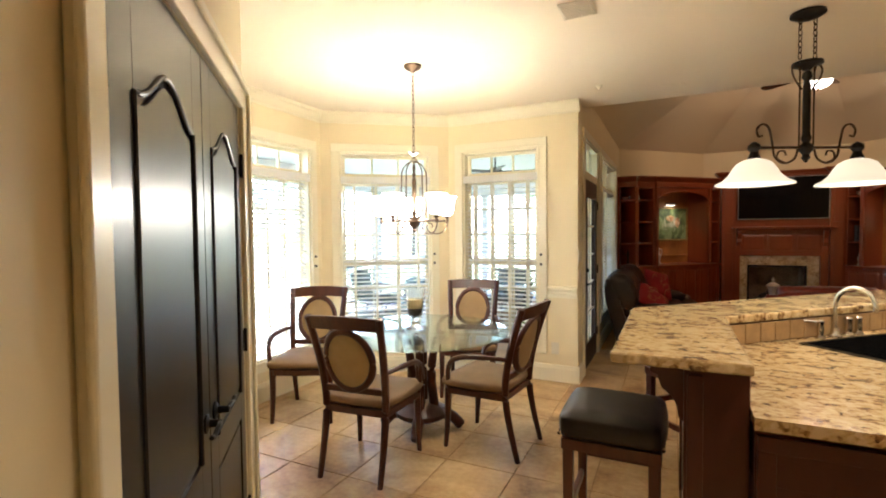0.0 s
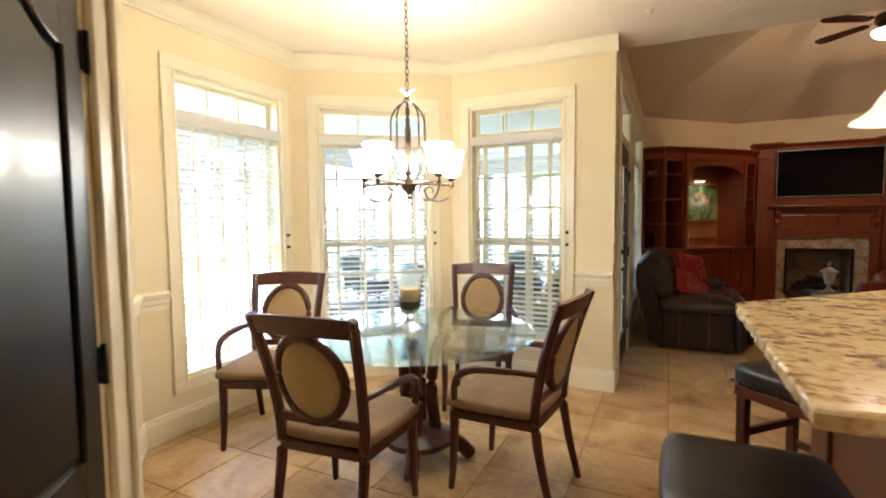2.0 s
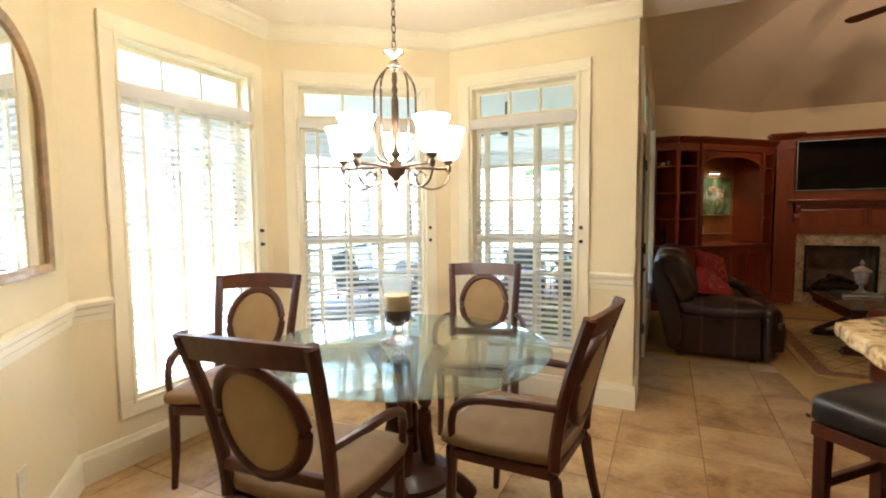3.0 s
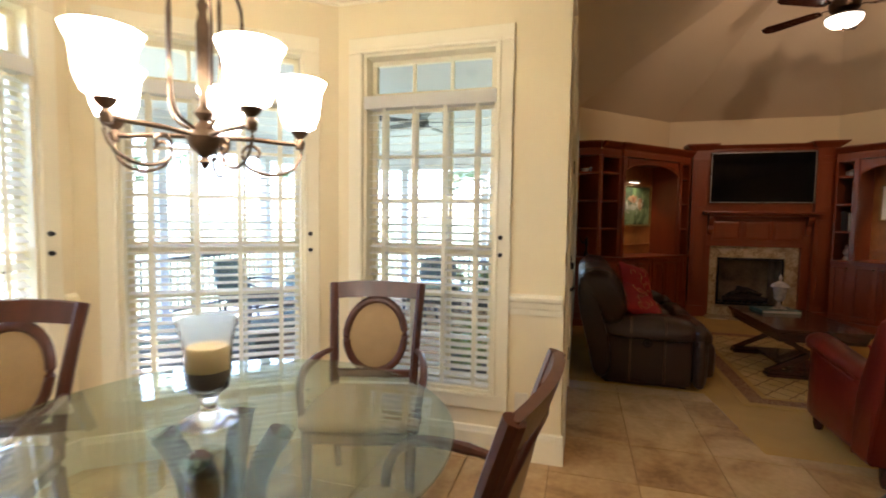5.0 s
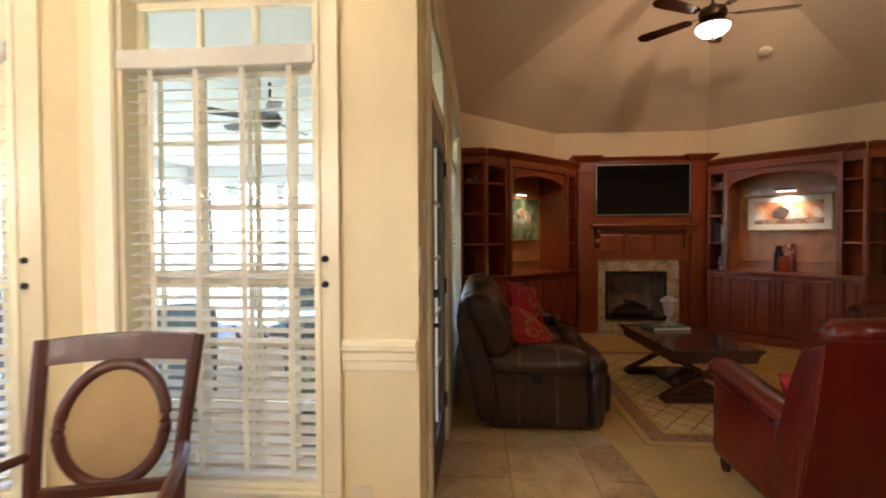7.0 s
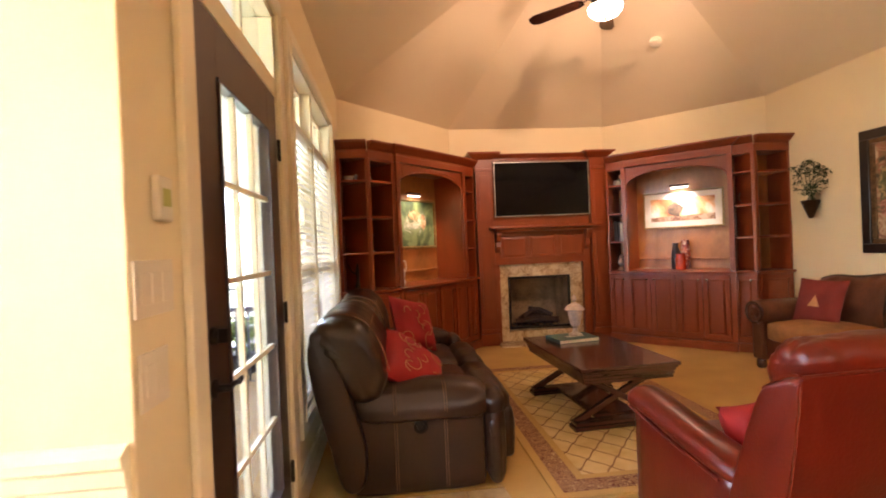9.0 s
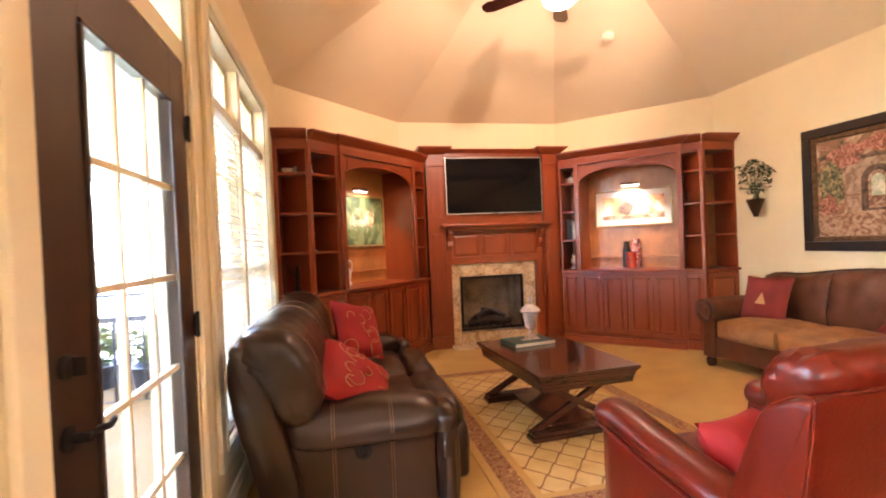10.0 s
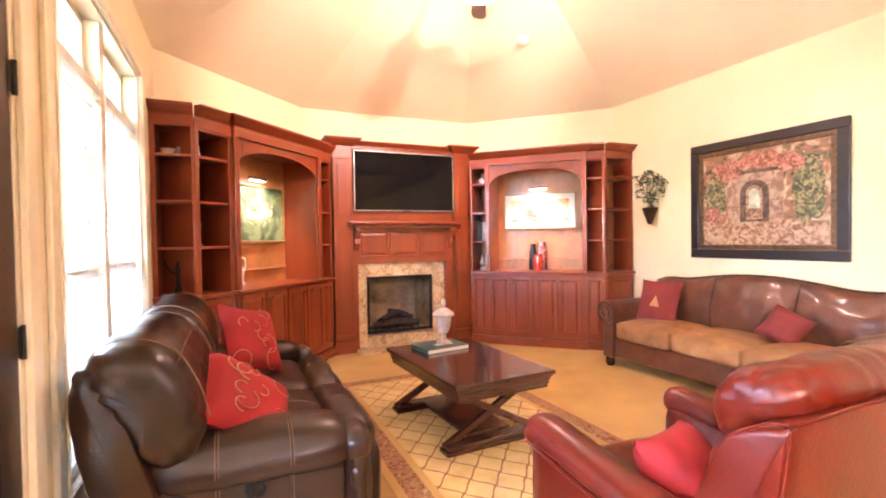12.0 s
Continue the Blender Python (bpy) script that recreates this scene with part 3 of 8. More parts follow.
def hinge(parent, u, v, z):
    bm = box(u - 0.016, u + 0.016, v - 0.004, v - 0.001, z - 0.045, z + 0.045)
    lathe([(0, -0.05), (0.007, -0.05), (0.007, 0.05), (0, 0.05)], 10, bm=bm, m=Matrix.Translation((u, v - 0.008, z)))
    part("hinge", bm, M_BLACKMETAL, parent, "black butt hinge")


# pantry double door, panelled with arched tops
m, _ = along(PANTRY_END, NOOK_E)
frame_thing = thing("door_frame", m, "cream moulded casing round the pantry doors", "door frame", kind="structure")
u0, u1, z0, z1 = PANTRY_OPEN
bm = bmesh.new()
for b in ((u0 - 0.10, u1 + 0.10, z1, z1 + 0.10), (u0 - 0.10, u0, 0, z1), (u1, u1 + 0.10, 0, z1)):
    box(b[0], b[1], -0.020, -0.001, b[2], b[3], 0.005, bm=bm)
for b in ((u0 - 0.10, u1 + 0.10, z1 + 0.082, z1 + 0.112), (u0 - 0.115, u0 - 0.082, 0, z1 + 0.08), (u1 + 0.082, u1 + 0.115, 0, z1 + 0.08)):
    box(b[0], b[1], -0.036, -0.0205, b[2], b[3], 0.006, bm=bm)
part("casing", bm, M_TRIM, frame_thing)
for side in (0, 1):
    d = thing("door_1" if side == 0 else "door_2", m, "espresso painted panel door with arched upper panel, shut", "door", group="pantry doors", kind="structure")
    a = u0 + 0.008 if side == 0 else PANTRY_SPLIT + 0.002
    b = PANTRY_SPLIT - 0.002 if side == 0 else u1 - 0.008
    part("slab", box(a, b, 0.010, 0.040, 0.008, 2.035, 0.002), M_BLACKDOOR, d)
    st, sa = 0.105, 0.15 if side == 0 else 0.105
    bm = box(a, a + sa, 0.0, 0.0095, 0.008, 2.035, 0.002)
    box(b - st, b, 0.0, 0.0095, 0.008, 2.035, 0.002, bm=bm)
    box(a + sa, b - st, 0.0002, 0.0095, 0.008, 0.24, bm=bm)
    box(a + sa, b - st, 0.0002, 0.0095, 0.72, 0.83, bm=bm)
    c, half = (a + sa + b - st) / 2, (b - st - a - sa) / 2
    brow = lambda f: 0.5 + 0.5 * math.cos(math.pi * min(1.0, abs(f) / 0.92))
    curve = [(c + half * f / 10, 1.775 + 0.085 * brow(f / 10)) for f in range(10, -11, -1)]
    prism([(b - st, 2.035), (a + sa, 2.035)] + curve[::-1], 0.0002, 0.0095, "y", bm=bm)
    part("stiles_and_rails", bm, M_BLACKDOOR, d)
    up = [(c + half * 0.90 * f / 10, 1.757 + 0.080 * brow(f / 10)) for f in range(10, -11, -1)]
    part("panel", prism([(c - half * 0.90, 0.855), (c + half * 0.90, 0.855)] + up, 0.001, 0.0098, "y", bevel=0.004), M_BLACKDOOR, d)
    part("panel", box(c - half * 0.93, c + half * 0.93, 0.003, 0.0098, 0.255, 0.70, 0.003), M_BLACKDOOR, d)
    bm = tube([(q, 0.0, z) for q, z in [(c - half, 0.83)] + curve[::-1] + [(c + half, 0.83)]], 0.007, 8)
    part("moulding", bm, M_BLACKDOOR, d, smooth=True)
    lever(d, (b - 0.055) if side == 0 else (a + 0.055), 0.0, 0.93, -1 if side == 0 else 1)
    for z in (0.28, 1.03, 1.79):
        hinge(d, a + 0.004 if side == 0 else b - 0.004, 0.0, z)

# glazed door to the porch
m, _ = along((WALL_X, 5.122), (WALL_X, 9.15))
u0, u1, z0, z1 = DOOR_F
fr = thing("door_frame", m, "cream cased frame with a transom light above the glazed door", "door frame", kind="structure")
bm = bmesh.new()
for b in ((u0 - 0.09, u1 + 0.09, z1, z1 + 0.09), (u0 - 0.09, u0, 0, z1), (u1, u1 + 0.09, 0, z1)):
    box(b[0], b[1], -0.022, -0.001, b[2], b[3], 0.005, bm=bm)
part("casing", bm, M_TRIM, fr)
bm = bmesh.new()
for b in ((u0, u1, z1 - 0.025, z1), (u0, u0 + 0.025, 0, z1 - 0.025), (u1 - 0.025, u1, 0, z1 - 0.025), (u0 + 0.025, u1 - 0.025, 2.045, 2.125)):
    box(b[0] + 0.001, b[1] - 0.001, 0.0, 0.13, b[2], b[3], bm=bm)
part("jamb", bm, M_TRIM, fr)
for k in (1, 2):
    u = u0 + (u1 - u0) * k / 3
    part("muntin", box(u - 0.009, u + 0.009, 0.05, 0.08, 2.125, z1 - 0.025), M_TRIM, fr)
part("pane", box(u0 + 0.025, u1 - 0.025, 0.062, 0.066, 2.125, z1 - 0.025), M_PANE, fr, "clear glass").visible_shadow = False
d = thing("door_3", m, "dark brown glazed porch door with fifteen lights, shut", "door", kind="structure")
a, b = u0 + 0.028, u1 - 0.028
bm = box(a, a + 0.19, 0.002, 0.046, 0.01, 2.04, 0.003)
box(b - 0.15, b, 0.002, 0.046, 0.01, 2.04, 0.003, bm=bm)
box(a + 0.19, b - 0.15, 0.0024, 0.0456, 1.86, 2.04, bm=bm)
box(a + 0.19, b - 0.15, 0.0024, 0.0456, 0.01, 0.27, bm=bm)
part("door_leaf", bm, M_BROWNDOOR, d)
ga, gb = a + 0.19, b - 0.15
part("pane", box(ga, gb, 0.022, 0.026, 0.27, 1.86), M_PANE, d, "clear glass").visible_shadow = False
for k in (1, 2):
    u = ga + (gb - ga) * k / 3
    part("muntin", box(u - 0.009, u + 0.009, 0.014, 0.034, 0.27, 1.86), M_TRIM, d, "white glazing bar")
for k in range(1, 5):
    z = 0.27 + 1.59 * k / 5
    part("muntin", box(ga, gb, 0.0145, 0.0335, z - 0.009, z + 0.009), M_TRIM, d, "white glazing bar")
bm = picture_frame(bmesh.new(), ga + 0.012, gb - 0.012, 0.282, 1.848, 0.014, -0.006, 0.004, 0.003)
part("bead", bm, M_BROWNDOOR, d)
lever(d, a + 0.065, 0.002, 0.93, 1)
bm = lathe([(0, 0), (0.027, 0), (0.027, 0.012), (0.015, 0.018), (0, 0.018)], 16)
bmesh.ops.transform(bm, matrix=pose(a + 0.065, 0.002, 1.08, 90), verts=bm.verts)
box(a + 0.061, a + 0.069, -0.04, -0.012, 1.06, 1.10, 0.002, bm=bm)
part("deadbolt", bm, M_BLACKMETAL, d, "dark bronze thumb-turn")
for z in (0.28, 1.03, 1.79):
    hinge(d, b + 0.006, 0.0, z)
# ---- more materials ----
M_LEATHER = material("dark_brown_leather", (0.031, 0.012, 0.005), 0.32, vary=0.18, scale=5, fine=90, bump=0.25, coat=0.05, depth=0.004)
M_REDLEATHER = material("oxblood_leather", (0.108, 0.0095, 0.003), 0.29, vary=0.10, scale=4, fine=90, bump=0.2, coat=0.04, depth=0.004)
M_REDLEATHER.node_tree.nodes["Principled BSDF"].inputs["Specular IOR Level"].default_value = 0.32
M_BROWNLEATHER = material("chestnut_leather", (0.150, 0.050, 0.022), 0.32, vary=0.27, scale=6, fine=80, bump=0.25, coat=0.2, depth=0.004)
M_SUEDE = material("tan_chenille", (0.37, 0.168, 0.042), 0.85, vary=0.22, scale=7, fine=120, bump=0.4, depth=0.004)
M_SEAT = material("tan_chair_fabric", (0.25, 0.15, 0.065), 0.75, vary=0.12, scale=9, fine=260, bump=0.4, depth=0.003)
M_BACKPAD = material("gold_chair_fabric", (0.36, 0.24, 0.10), 0.75, vary=0.10, scale=9, fine=260, bump=0.4, depth=0.003)
M_BLACKLEATHER = material("black_stool_leather", (0.018, 0.014, 0.012), 0.38, vary=0.15, scale=6, fine=110, bump=0.25, depth=0.003)
M_STOOLWOOD = material("mahogany_stool_wood", (0.12, 0.030, 0.014), 0.3, vary=0.2, scale=4, fine=30, bump=0.05, streak=(6, 6, 1), coat=0.3, depth=0.002)
M_REDCLOTH = material("red_pillow_cloth", (0.35, 0.010, 0.008), 0.8, vary=0.12, scale=8, fine=220, bump=0.5, depth=0.004)
M_RUST = material("rust_pillow_cloth", (0.22, 0.026, 0.015), 0.85, vary=0.15, scale=8, fine=200, bump=0.5, depth=0.004)
M_STITCH = material("tan_stitching", (0.24, 0.14, 0.08), 0.7, vary=0.1, scale=10, fine=90, bump=0.1)
M_GOLDTHREAD = material("gold_thread", (0.55, 0.30, 0.10), 0.6, vary=0.1, scale=10, fine=90, bump=0.1)
M_TVBLACK = material("tv_screen_black", (0.004, 0.004, 0.005), 0.07, vary=0.05, scale=3, fine=30, bump=0.0)
M_TVBLACK.node_tree.nodes["Principled BSDF"].inputs["Specular IOR Level"].default_value = 0.2
M_TVRIM = material("tv_silver_rim", (0.55, 0.52, 0.50), 0.3, 0.8, vary=0.03, scale=8, fine=60, bump=0.0)
M_SOOT = material("firebrick_soot", (0.46, 0.33, 0.20), 0.9, vary=0.3, scale=5, fine=40, bump=0.4, depth=0.01)
M_LOG = material("charred_log", (0.06, 0.04, 0.03), 0.9, vary=0.3, scale=9, fine=50, bump=0.6, depth=0.01)
M_GILT = material("antique_gilt", (0.42, 0.27, 0.09), 0.45, 0.5, vary=0.2, scale=14, fine=70, bump=0.3, depth=0.004)
M_BLACKFRAME = material("black_picture_frame", (0.018, 0.014, 0.012), 0.35, vary=0.15, scale=8, fine=60, bump=0.15, coat=0.2, depth=0.003)
M_PORCELAIN = material("aged_porcelain", (0.62, 0.50, 0.42), 0.35, vary=0.22, scale=18, fine=60, bump=0.15, coat=0.4, depth=0.003)
M_WHITE = material("white_plastic", (0.72, 0.66, 0.52), 0.4, vary=0.02, scale=8, fine=60, bump=0.02)
M_PAPER = material("book_paper", (0.75, 0.70, 0.60), 0.8, vary=0.06, scale=10, fine=160, bump=0.2)
M_TEAL = material("teal_book_cover", (0.05, 0.13, 0.12), 0.4, vary=0.2, scale=10, fine=60, bump=0.05)
M_DARKBOOK = material("dark_book_cloth", (0.035, 0.03, 0.03), 0.6, vary=0.15, scale=10, fine=90, bump=0.1)
M_MAROON = material("maroon_book_cloth", (0.16, 0.03, 0.025), 0.6, vary=0.15, scale=10, fine=90, bump=0.1)
M_LEAF = material("dark_green_leaf", (0.035, 0.075, 0.022), 0.5, vary=0.3, scale=12, fine=60, bump=0.1)
M_GREENSOFA = material("green_grey_cushion", (0.10, 0.13, 0.12), 0.8, vary=0.2, scale=6, fine=90, bump=0.2)
M_WICKER = material("dark_patio_metal", (0.05, 0.05, 0.055), 0.5, vary=0.2, scale=8, fine=60, bump=0.2)
M_WAX = material("cream_candle_wax", (0.62, 0.48, 0.20), 0.5, vary=0.08, scale=12, fine=60, bump=0.1)
M_BEANS = material("dark_brown_filler", (0.075, 0.045, 0.025), 0.7, vary=0.35, scale=60, fine=160, bump=0.8, depth=0.006)
M_MIRROR = material("mirror_silver", (0.9, 0.9, 0.9), 0.02, 1.0, vary=0.0, scale=2, fine=20, bump=0.0)
M_TABLEGLASS = thin_glass("green_tinted_table_glass", (0.82, 0.91, 0.87), 0.13)
M_CLEAR = glass("clear_glass")
M_FROST = glass("milky_hurricane_glass", (0.96, 0.975, 0.97), 0.22)
M_SHADE = glow("lit_frosted_shade", (1.0, 0.84, 0.60), 3.4)
M_BOWL = glow("lit_alabaster_bowl", (1.0, 0.80, 0.52), 0.055)
M_FANBOWL = glow("lit_fan_bowl", (1.0, 0.85, 0.6), 0.5)
M_TILEBACK = material("tumbled_backsplash_tile", (0.46, 0.30, 0.13), 0.5, vary=0.15, scale=9, fine=60, bump=0.25, depth=0.004)
M_SINK = material("black_composite_sink", (0.010, 0.010, 0.010), 0.25, vary=0.1, scale=20, fine=120, bump=0.05)


def granite(name, stops, scale):
    m = bpy.data.materials.new(name)
    m.use_nodes = True
    nt = m.node_tree
    bsdf = nt.nodes["Principled BSDF"]
    co = nt.nodes.new("ShaderNodeTexCoord")
    n1 = nt.nodes.new("ShaderNodeTexNoise")
    n1.inputs["Scale"].default_value, n1.inputs["Detail"].default_value, n1.inputs["Roughness"].default_value, n1.inputs["Distortion"].default_value = scale, 9, 0.72, 0.6
    n2 = nt.nodes.new("ShaderNodeTexVoronoi")
    n2.inputs["Scale"].default_value = scale * 7
    mp = nt.nodes.new("ShaderNodeMapping")
    mp.inputs["Rotation"].default_value = (0, 0, radians(50))
    mp.inputs["Scale"].default_value = (1, 2.4, 1)
    nt.links.new(co.outputs["Object"], mp.inputs[0])
    nt.links.new(mp.outputs[0], n1.inputs["Vector"])
    nt.links.new(co.outputs["Object"], n2.inputs["Vector"])
    mix = nt.nodes.new("ShaderNodeMath")
    mix.operation = "MULTIPLY_ADD"
    mix.inputs[1].default_value = 0.22
    nt.links.new(n2.outputs["Color"], mix.inputs[0])
    nt.links.new(n1.outputs["Fac"], mix.inputs[2])
    ramp = nt.nodes.new("ShaderNodeValToRGB")
    e = ramp.color_ramp.elements
    e[0].position, e[0].color = stops[0][0], (*stops[0][1], 1)
    e[1].position, e[1].color = stops[-1][0], (*stops[-1][1], 1)
    for p, c in stops[1:-1]:
        e.new(p).color = (*c, 1)
    nt.links.new(mix.outputs[0], ramp.inputs[0])
    nt.links.new(ramp.outputs[0], bsdf.inputs["Base Color"])
    bsdf.inputs["Roughness"].default_value, bsdf.inputs["Coat Weight"].default_value = 0.16, 0.3
    return m


M_GRANITE = granite("gold_granite", ((0.43, (0.085, 0.045, 0.022)), (0.51, (0.33, 0.20, 0.085)), (0.585, (0.60, 0.44, 0.20)), (0.72, (0.72, 0.58, 0.33))), 8.0)
M_SURROUND = granite("brown_cream_granite", ((0.40, (0.20, 0.12, 0.06)), (0.54, (0.46, 0.32, 0.17)), (0.68, (0.62, 0.48, 0.29))), 7.0)


def canvas(name, stops, scale, warp=1.2, seed=0.0):
    """A painted canvas: loose brushwork in a few colours."""
    m = bpy.data.materials.new(name)
    m.use_nodes = True
    nt = m.node_tree
    bsdf = nt.nodes["Principled BSDF"]
    co = nt.nodes.new("ShaderNodeTexCoord")
    mp = nt.nodes.new("ShaderNodeMapping")
    mp.inputs["Location"].default_value = (seed, seed * 0.7, 0)
    nt.links.new(co.outputs["Object"], mp.inputs[0])
    n1 = nt.nodes.new("ShaderNodeTexNoise")
    n1.inputs["Scale"].default_value, n1.inputs["Detail"].default_value, n1.inputs["Distortion"].default_value = scale, 6, warp
    nt.links.new(mp.outputs[0], n1.inputs["Vector"])
    ramp = nt.nodes.new("ShaderNodeValToRGB")
    e = ramp.color_ramp.elements
    e[0].position, e[0].color = stops[0][0], (*stops[0][1], 1)
    e[1].position, e[1].color = stops[-1][0], (*stops[-1][1], 1)
    for p, c in stops[1:-1]:
        e.new(p).color = (*c, 1)
    nt.links.new(n1.outputs["Fac"], ramp.inputs[0])
    nt.links.new(ramp.outputs[0], bsdf.inputs["Base Color"])
    bsdf.inputs["Roughness"].default_value = 0.4
    b = nt.nodes.new("ShaderNodeBump")
    b.inputs["Strength"].default_value, b.inputs["Distance"].default_value = 0.3, 0.003
    nt.links.new(n1.outputs["Fac"], b.inputs["Height"])
    nt.links.new(b.outputs[0], bsdf.inputs["Normal"])
    return m


# ---- built-in cabinets ----


def fielded(u0, u1, z0, z1, back, front, slope):
    """A raised panel whose edges slope back on all four sides."""
    bm = bmesh.new()
    lo = [bm.verts.new(p) for p in ((u0, back, z0), (u1, back, z0), (u1, back, z1), (u0, back, z1))]
    mid_ = [bm.verts.new(p) for p in ((u0, back - 0.002, z0), (u1, back - 0.002, z0), (u1, back - 0.002, z1), (u0, back - 0.002, z1))]
    hi = [bm.verts.new(p) for p in ((u0 + slope, front, z0 + slope), (u1 - slope, front, z0 + slope), (u1 - slope, front, z1 - slope), (u0 + slope, front, z1 - slope))]
    for a, b in ((lo, mid_), (mid_, hi)):
        for k in range(4):
            bm.faces.new((a[k], a[(k + 1) % 4], b[(k + 1) % 4], b[k]))
    bm.faces.new(lo[::-1])
    bm.faces.new(hi)
    return bm


def raised_door(parent, u0, u1, z0, z1, knob_u=None, v=-0.020):
    w = 0.048
    d = part("cabinet_door", picture_frame(bmesh.new(), u0 + w, u1 - w, z0 + w, z1 - w, w, v, v + 0.019, 0.004), M_CHERRY, parent)
    part("raised_panel", fielded(u0 + w + 0.001, u1 - w - 0.001, z0 + w + 0.001, z1 - w - 0.001, v + 0.013, v + 0.002, 0.022), M_CHERRY, d)
    if knob_u is not None:
        bm = lathe([(0, 0), (0.006, 0), (0.006, 0.012), (0.014, 0.016), (0.013, 0.024), (0, 0.028)], 12)
        bmesh.ops.transform(bm, matrix=pose(knob_u, v, z1 - 0.055, 90), verts=bm.verts)
        part("knob", bm, M_NICKEL, d, "brushed nickel knob", True)


def crown_run(parent, pts, z, size=0.09, mat=None):
    """A stepped cornice along plan points, standing out to the right of the way walked."""
    prof = [(0.0, 0.0), (0.012, 0.0), (0.016, 0.22), (0.35, 0.45), (0.62, 0.72), (0.68, 0.80), (0.80, 0.82), (0.82, 1.0), (0.0, 1.0)]
    pts = [Vector((*p, 0)) for p in pts]
    bm = bmesh.new()
    rings = []
    for i, p in enumerate(pts):
        d0 = (p - pts[i - 1]).normalized() if i else (pts[1] - p).normalized()
        d1 = (pts[i + 1] - p).normalized() if i + 1 < len(pts) else d0
        n0, n1 = Vector((d0.y, -d0.x, 0)), Vector((d1.y, -d1.x, 0))
        n = (n0 + n1).normalized()
        n = n / max(0.4, n.dot(n0))
        rings.append([bm.verts.new(p + n * a * size + Vector((0, 0, z + b * size))) for a, b in prof])
    for a, b in zip(rings, rings[1:]):
        for k in range(len(prof)):
            j = (k + 1) % len(prof)
            bm.faces.new((a[k], a[j], b[j], b[k]))
    bm.faces.new(rings[0])
    bm.faces.new(rings[-1][::-1])
    return part("cornice", bm, mat or M_CHERRY, parent)


def bookcase(name, m, length, bays, arch, doors, label):
    """u along the front, v into the wall. bays: shelf openings (u0, u1, shelf heights); arch: (u0, u1) of the niche."""
    c = thing(name, m, label, "bookcase")
    deep, lo, hi = 0.44, 0.90, 2.21
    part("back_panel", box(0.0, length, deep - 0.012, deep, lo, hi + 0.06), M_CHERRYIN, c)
    edges = sorted({0.0, length, *[q for b in bays for q in b[:2]], *arch})
    solid = [(a, b) for a, b in zip(edges, edges[1:]) if not any(abs(a - o[0]) < 1e-6 for o in list(bays) + [arch])]
    for a, b in solid:
        part("stile", box(a, b, 0.0, deep - 0.012, lo, hi, 0.002), M_CHERRY, c)
        if b - a > 0.06:
            part("fluting", box(a + 0.02, b - 0.02, -0.006, -0.0005, lo + 0.12, hi - 0.10, 0.003), M_CHERRY, c)
    part("header", box(0.0, length, -0.004, 0.03, hi, hi + 0.07, 0.002), M_CHERRY, c)
    for u0, u1, heights in bays:
        for z in heights:
            part("shelf", box(u0, u1, 0.012, deep - 0.013, z - 0.011, z + 0.011, 0.003), M_CHERRY, c)
        part("soffit", box(u0, u1, 0.004, deep - 0.013, hi - 0.02, hi - 0.0005), M_CHERRY, c)
    a, b = arch
    mid_, half = (a + b) / 2, (b - a) / 2
    rise = 0.16
    curve = [(mid_ + half * math.cos(radians(q)), 1.985 + rise * math.sin(radians(q))) for q in range(0, 181, 9)]
    part("arched_header", prism([(b, hi - 0.0005), (a, hi - 0.0005)] + curve[::-1], 0.001, 0.022, "y"), M_CHERRY, c)
    part("niche_ceiling", box(a, b, 0.023, deep - 0.013, hi - 0.03, hi - 0.001), M_CHERRY, c)
    for s in (0, 1):
        p0 = a + 0.07 + s * (half - 0.03)
        pts = [(p0 + (half - 0.11) * k / 8, 2.165) for k in (8, 0)] + [(p0 + (half - 0.11) * k / 8, 2.012 + rise * math.sqrt(max(0, 1 - ((p0 + (half - 0.11) * k / 8 - mid_) / half) ** 2))) for k in range(9)]
        part("raised_panel", prism(pts, -0.006, 0.0008, "y"), M_CHERRY, c)
    bm = tube([(u, -0.001, z) for u, z in curve], 0.009, 8)
    part("arch_moulding", bm, M_CHERRY, c, smooth=True)
    # base with counter
    part("base_carcass", box(0, length, 0.0, deep, 0.10, lo - 0.03), M_CHERRY, c)
    part("counter", box(-0.0, length, -0.045, deep, lo - 0.028, lo - 0.0005, 0.006), M_CHERRY, c)
    bm = box(-0.0, length, -0.030, deep, 0.0, 0.10, 0.003)
    box(-0.0, length, -0.045, -0.0302, 0.0, 0.075, 0.006, bm=bm)
    part("plinth", bm, M_CHERRY, c)
    # the niche section stands a little proud of its neighbours
    p0, p1, out = a - 0.055, b + 0.055, -0.035
    part("base_front", box(p0, p1, out, -0.0005, 0.101, lo - 0.03), M_CHERRY, c)
    part("counter_front", box(p0 - 0.01, p1 + 0.01, out - 0.045, -0.0455, lo - 0.028, lo - 0.001, 0.006), M_CHERRY, c)
    bm = box(p0, p1, out - 0.030, -0.0305, 0.0, 0.0995, 0.003)
    box(p0, p1, out - 0.045, out - 0.0302, 0.0, 0.075, 0.006, bm=bm)
    part("plinth_front", bm, M_CHERRY, c)
    for q0, q1 in ((p0, a - 0.002), (b + 0.002, p1)):
        part("pilaster", box(q0, q1, out, -0.0065, lo, hi, 0.004), M_CHERRY, c)
    part("header_front", box(p0, p1, out, -0.0045, hi + 0.0005, hi + 0.068, 0.002), M_CHERRY, c)
    for u0, u1, k in doors:
        raised_door(c, u0, u1, 0.13, 0.855, k, -0.020 + (out if p0 - 0.02 < u0 and u1 < p1 + 0.02 else 0))
    crown_run(c, [(0.0, 0.0), (p0, 0.0), (p0, out), (p1, out), (p1, 0.0), (length, 0.0)], hi + 0.068, 0.10)
    return c


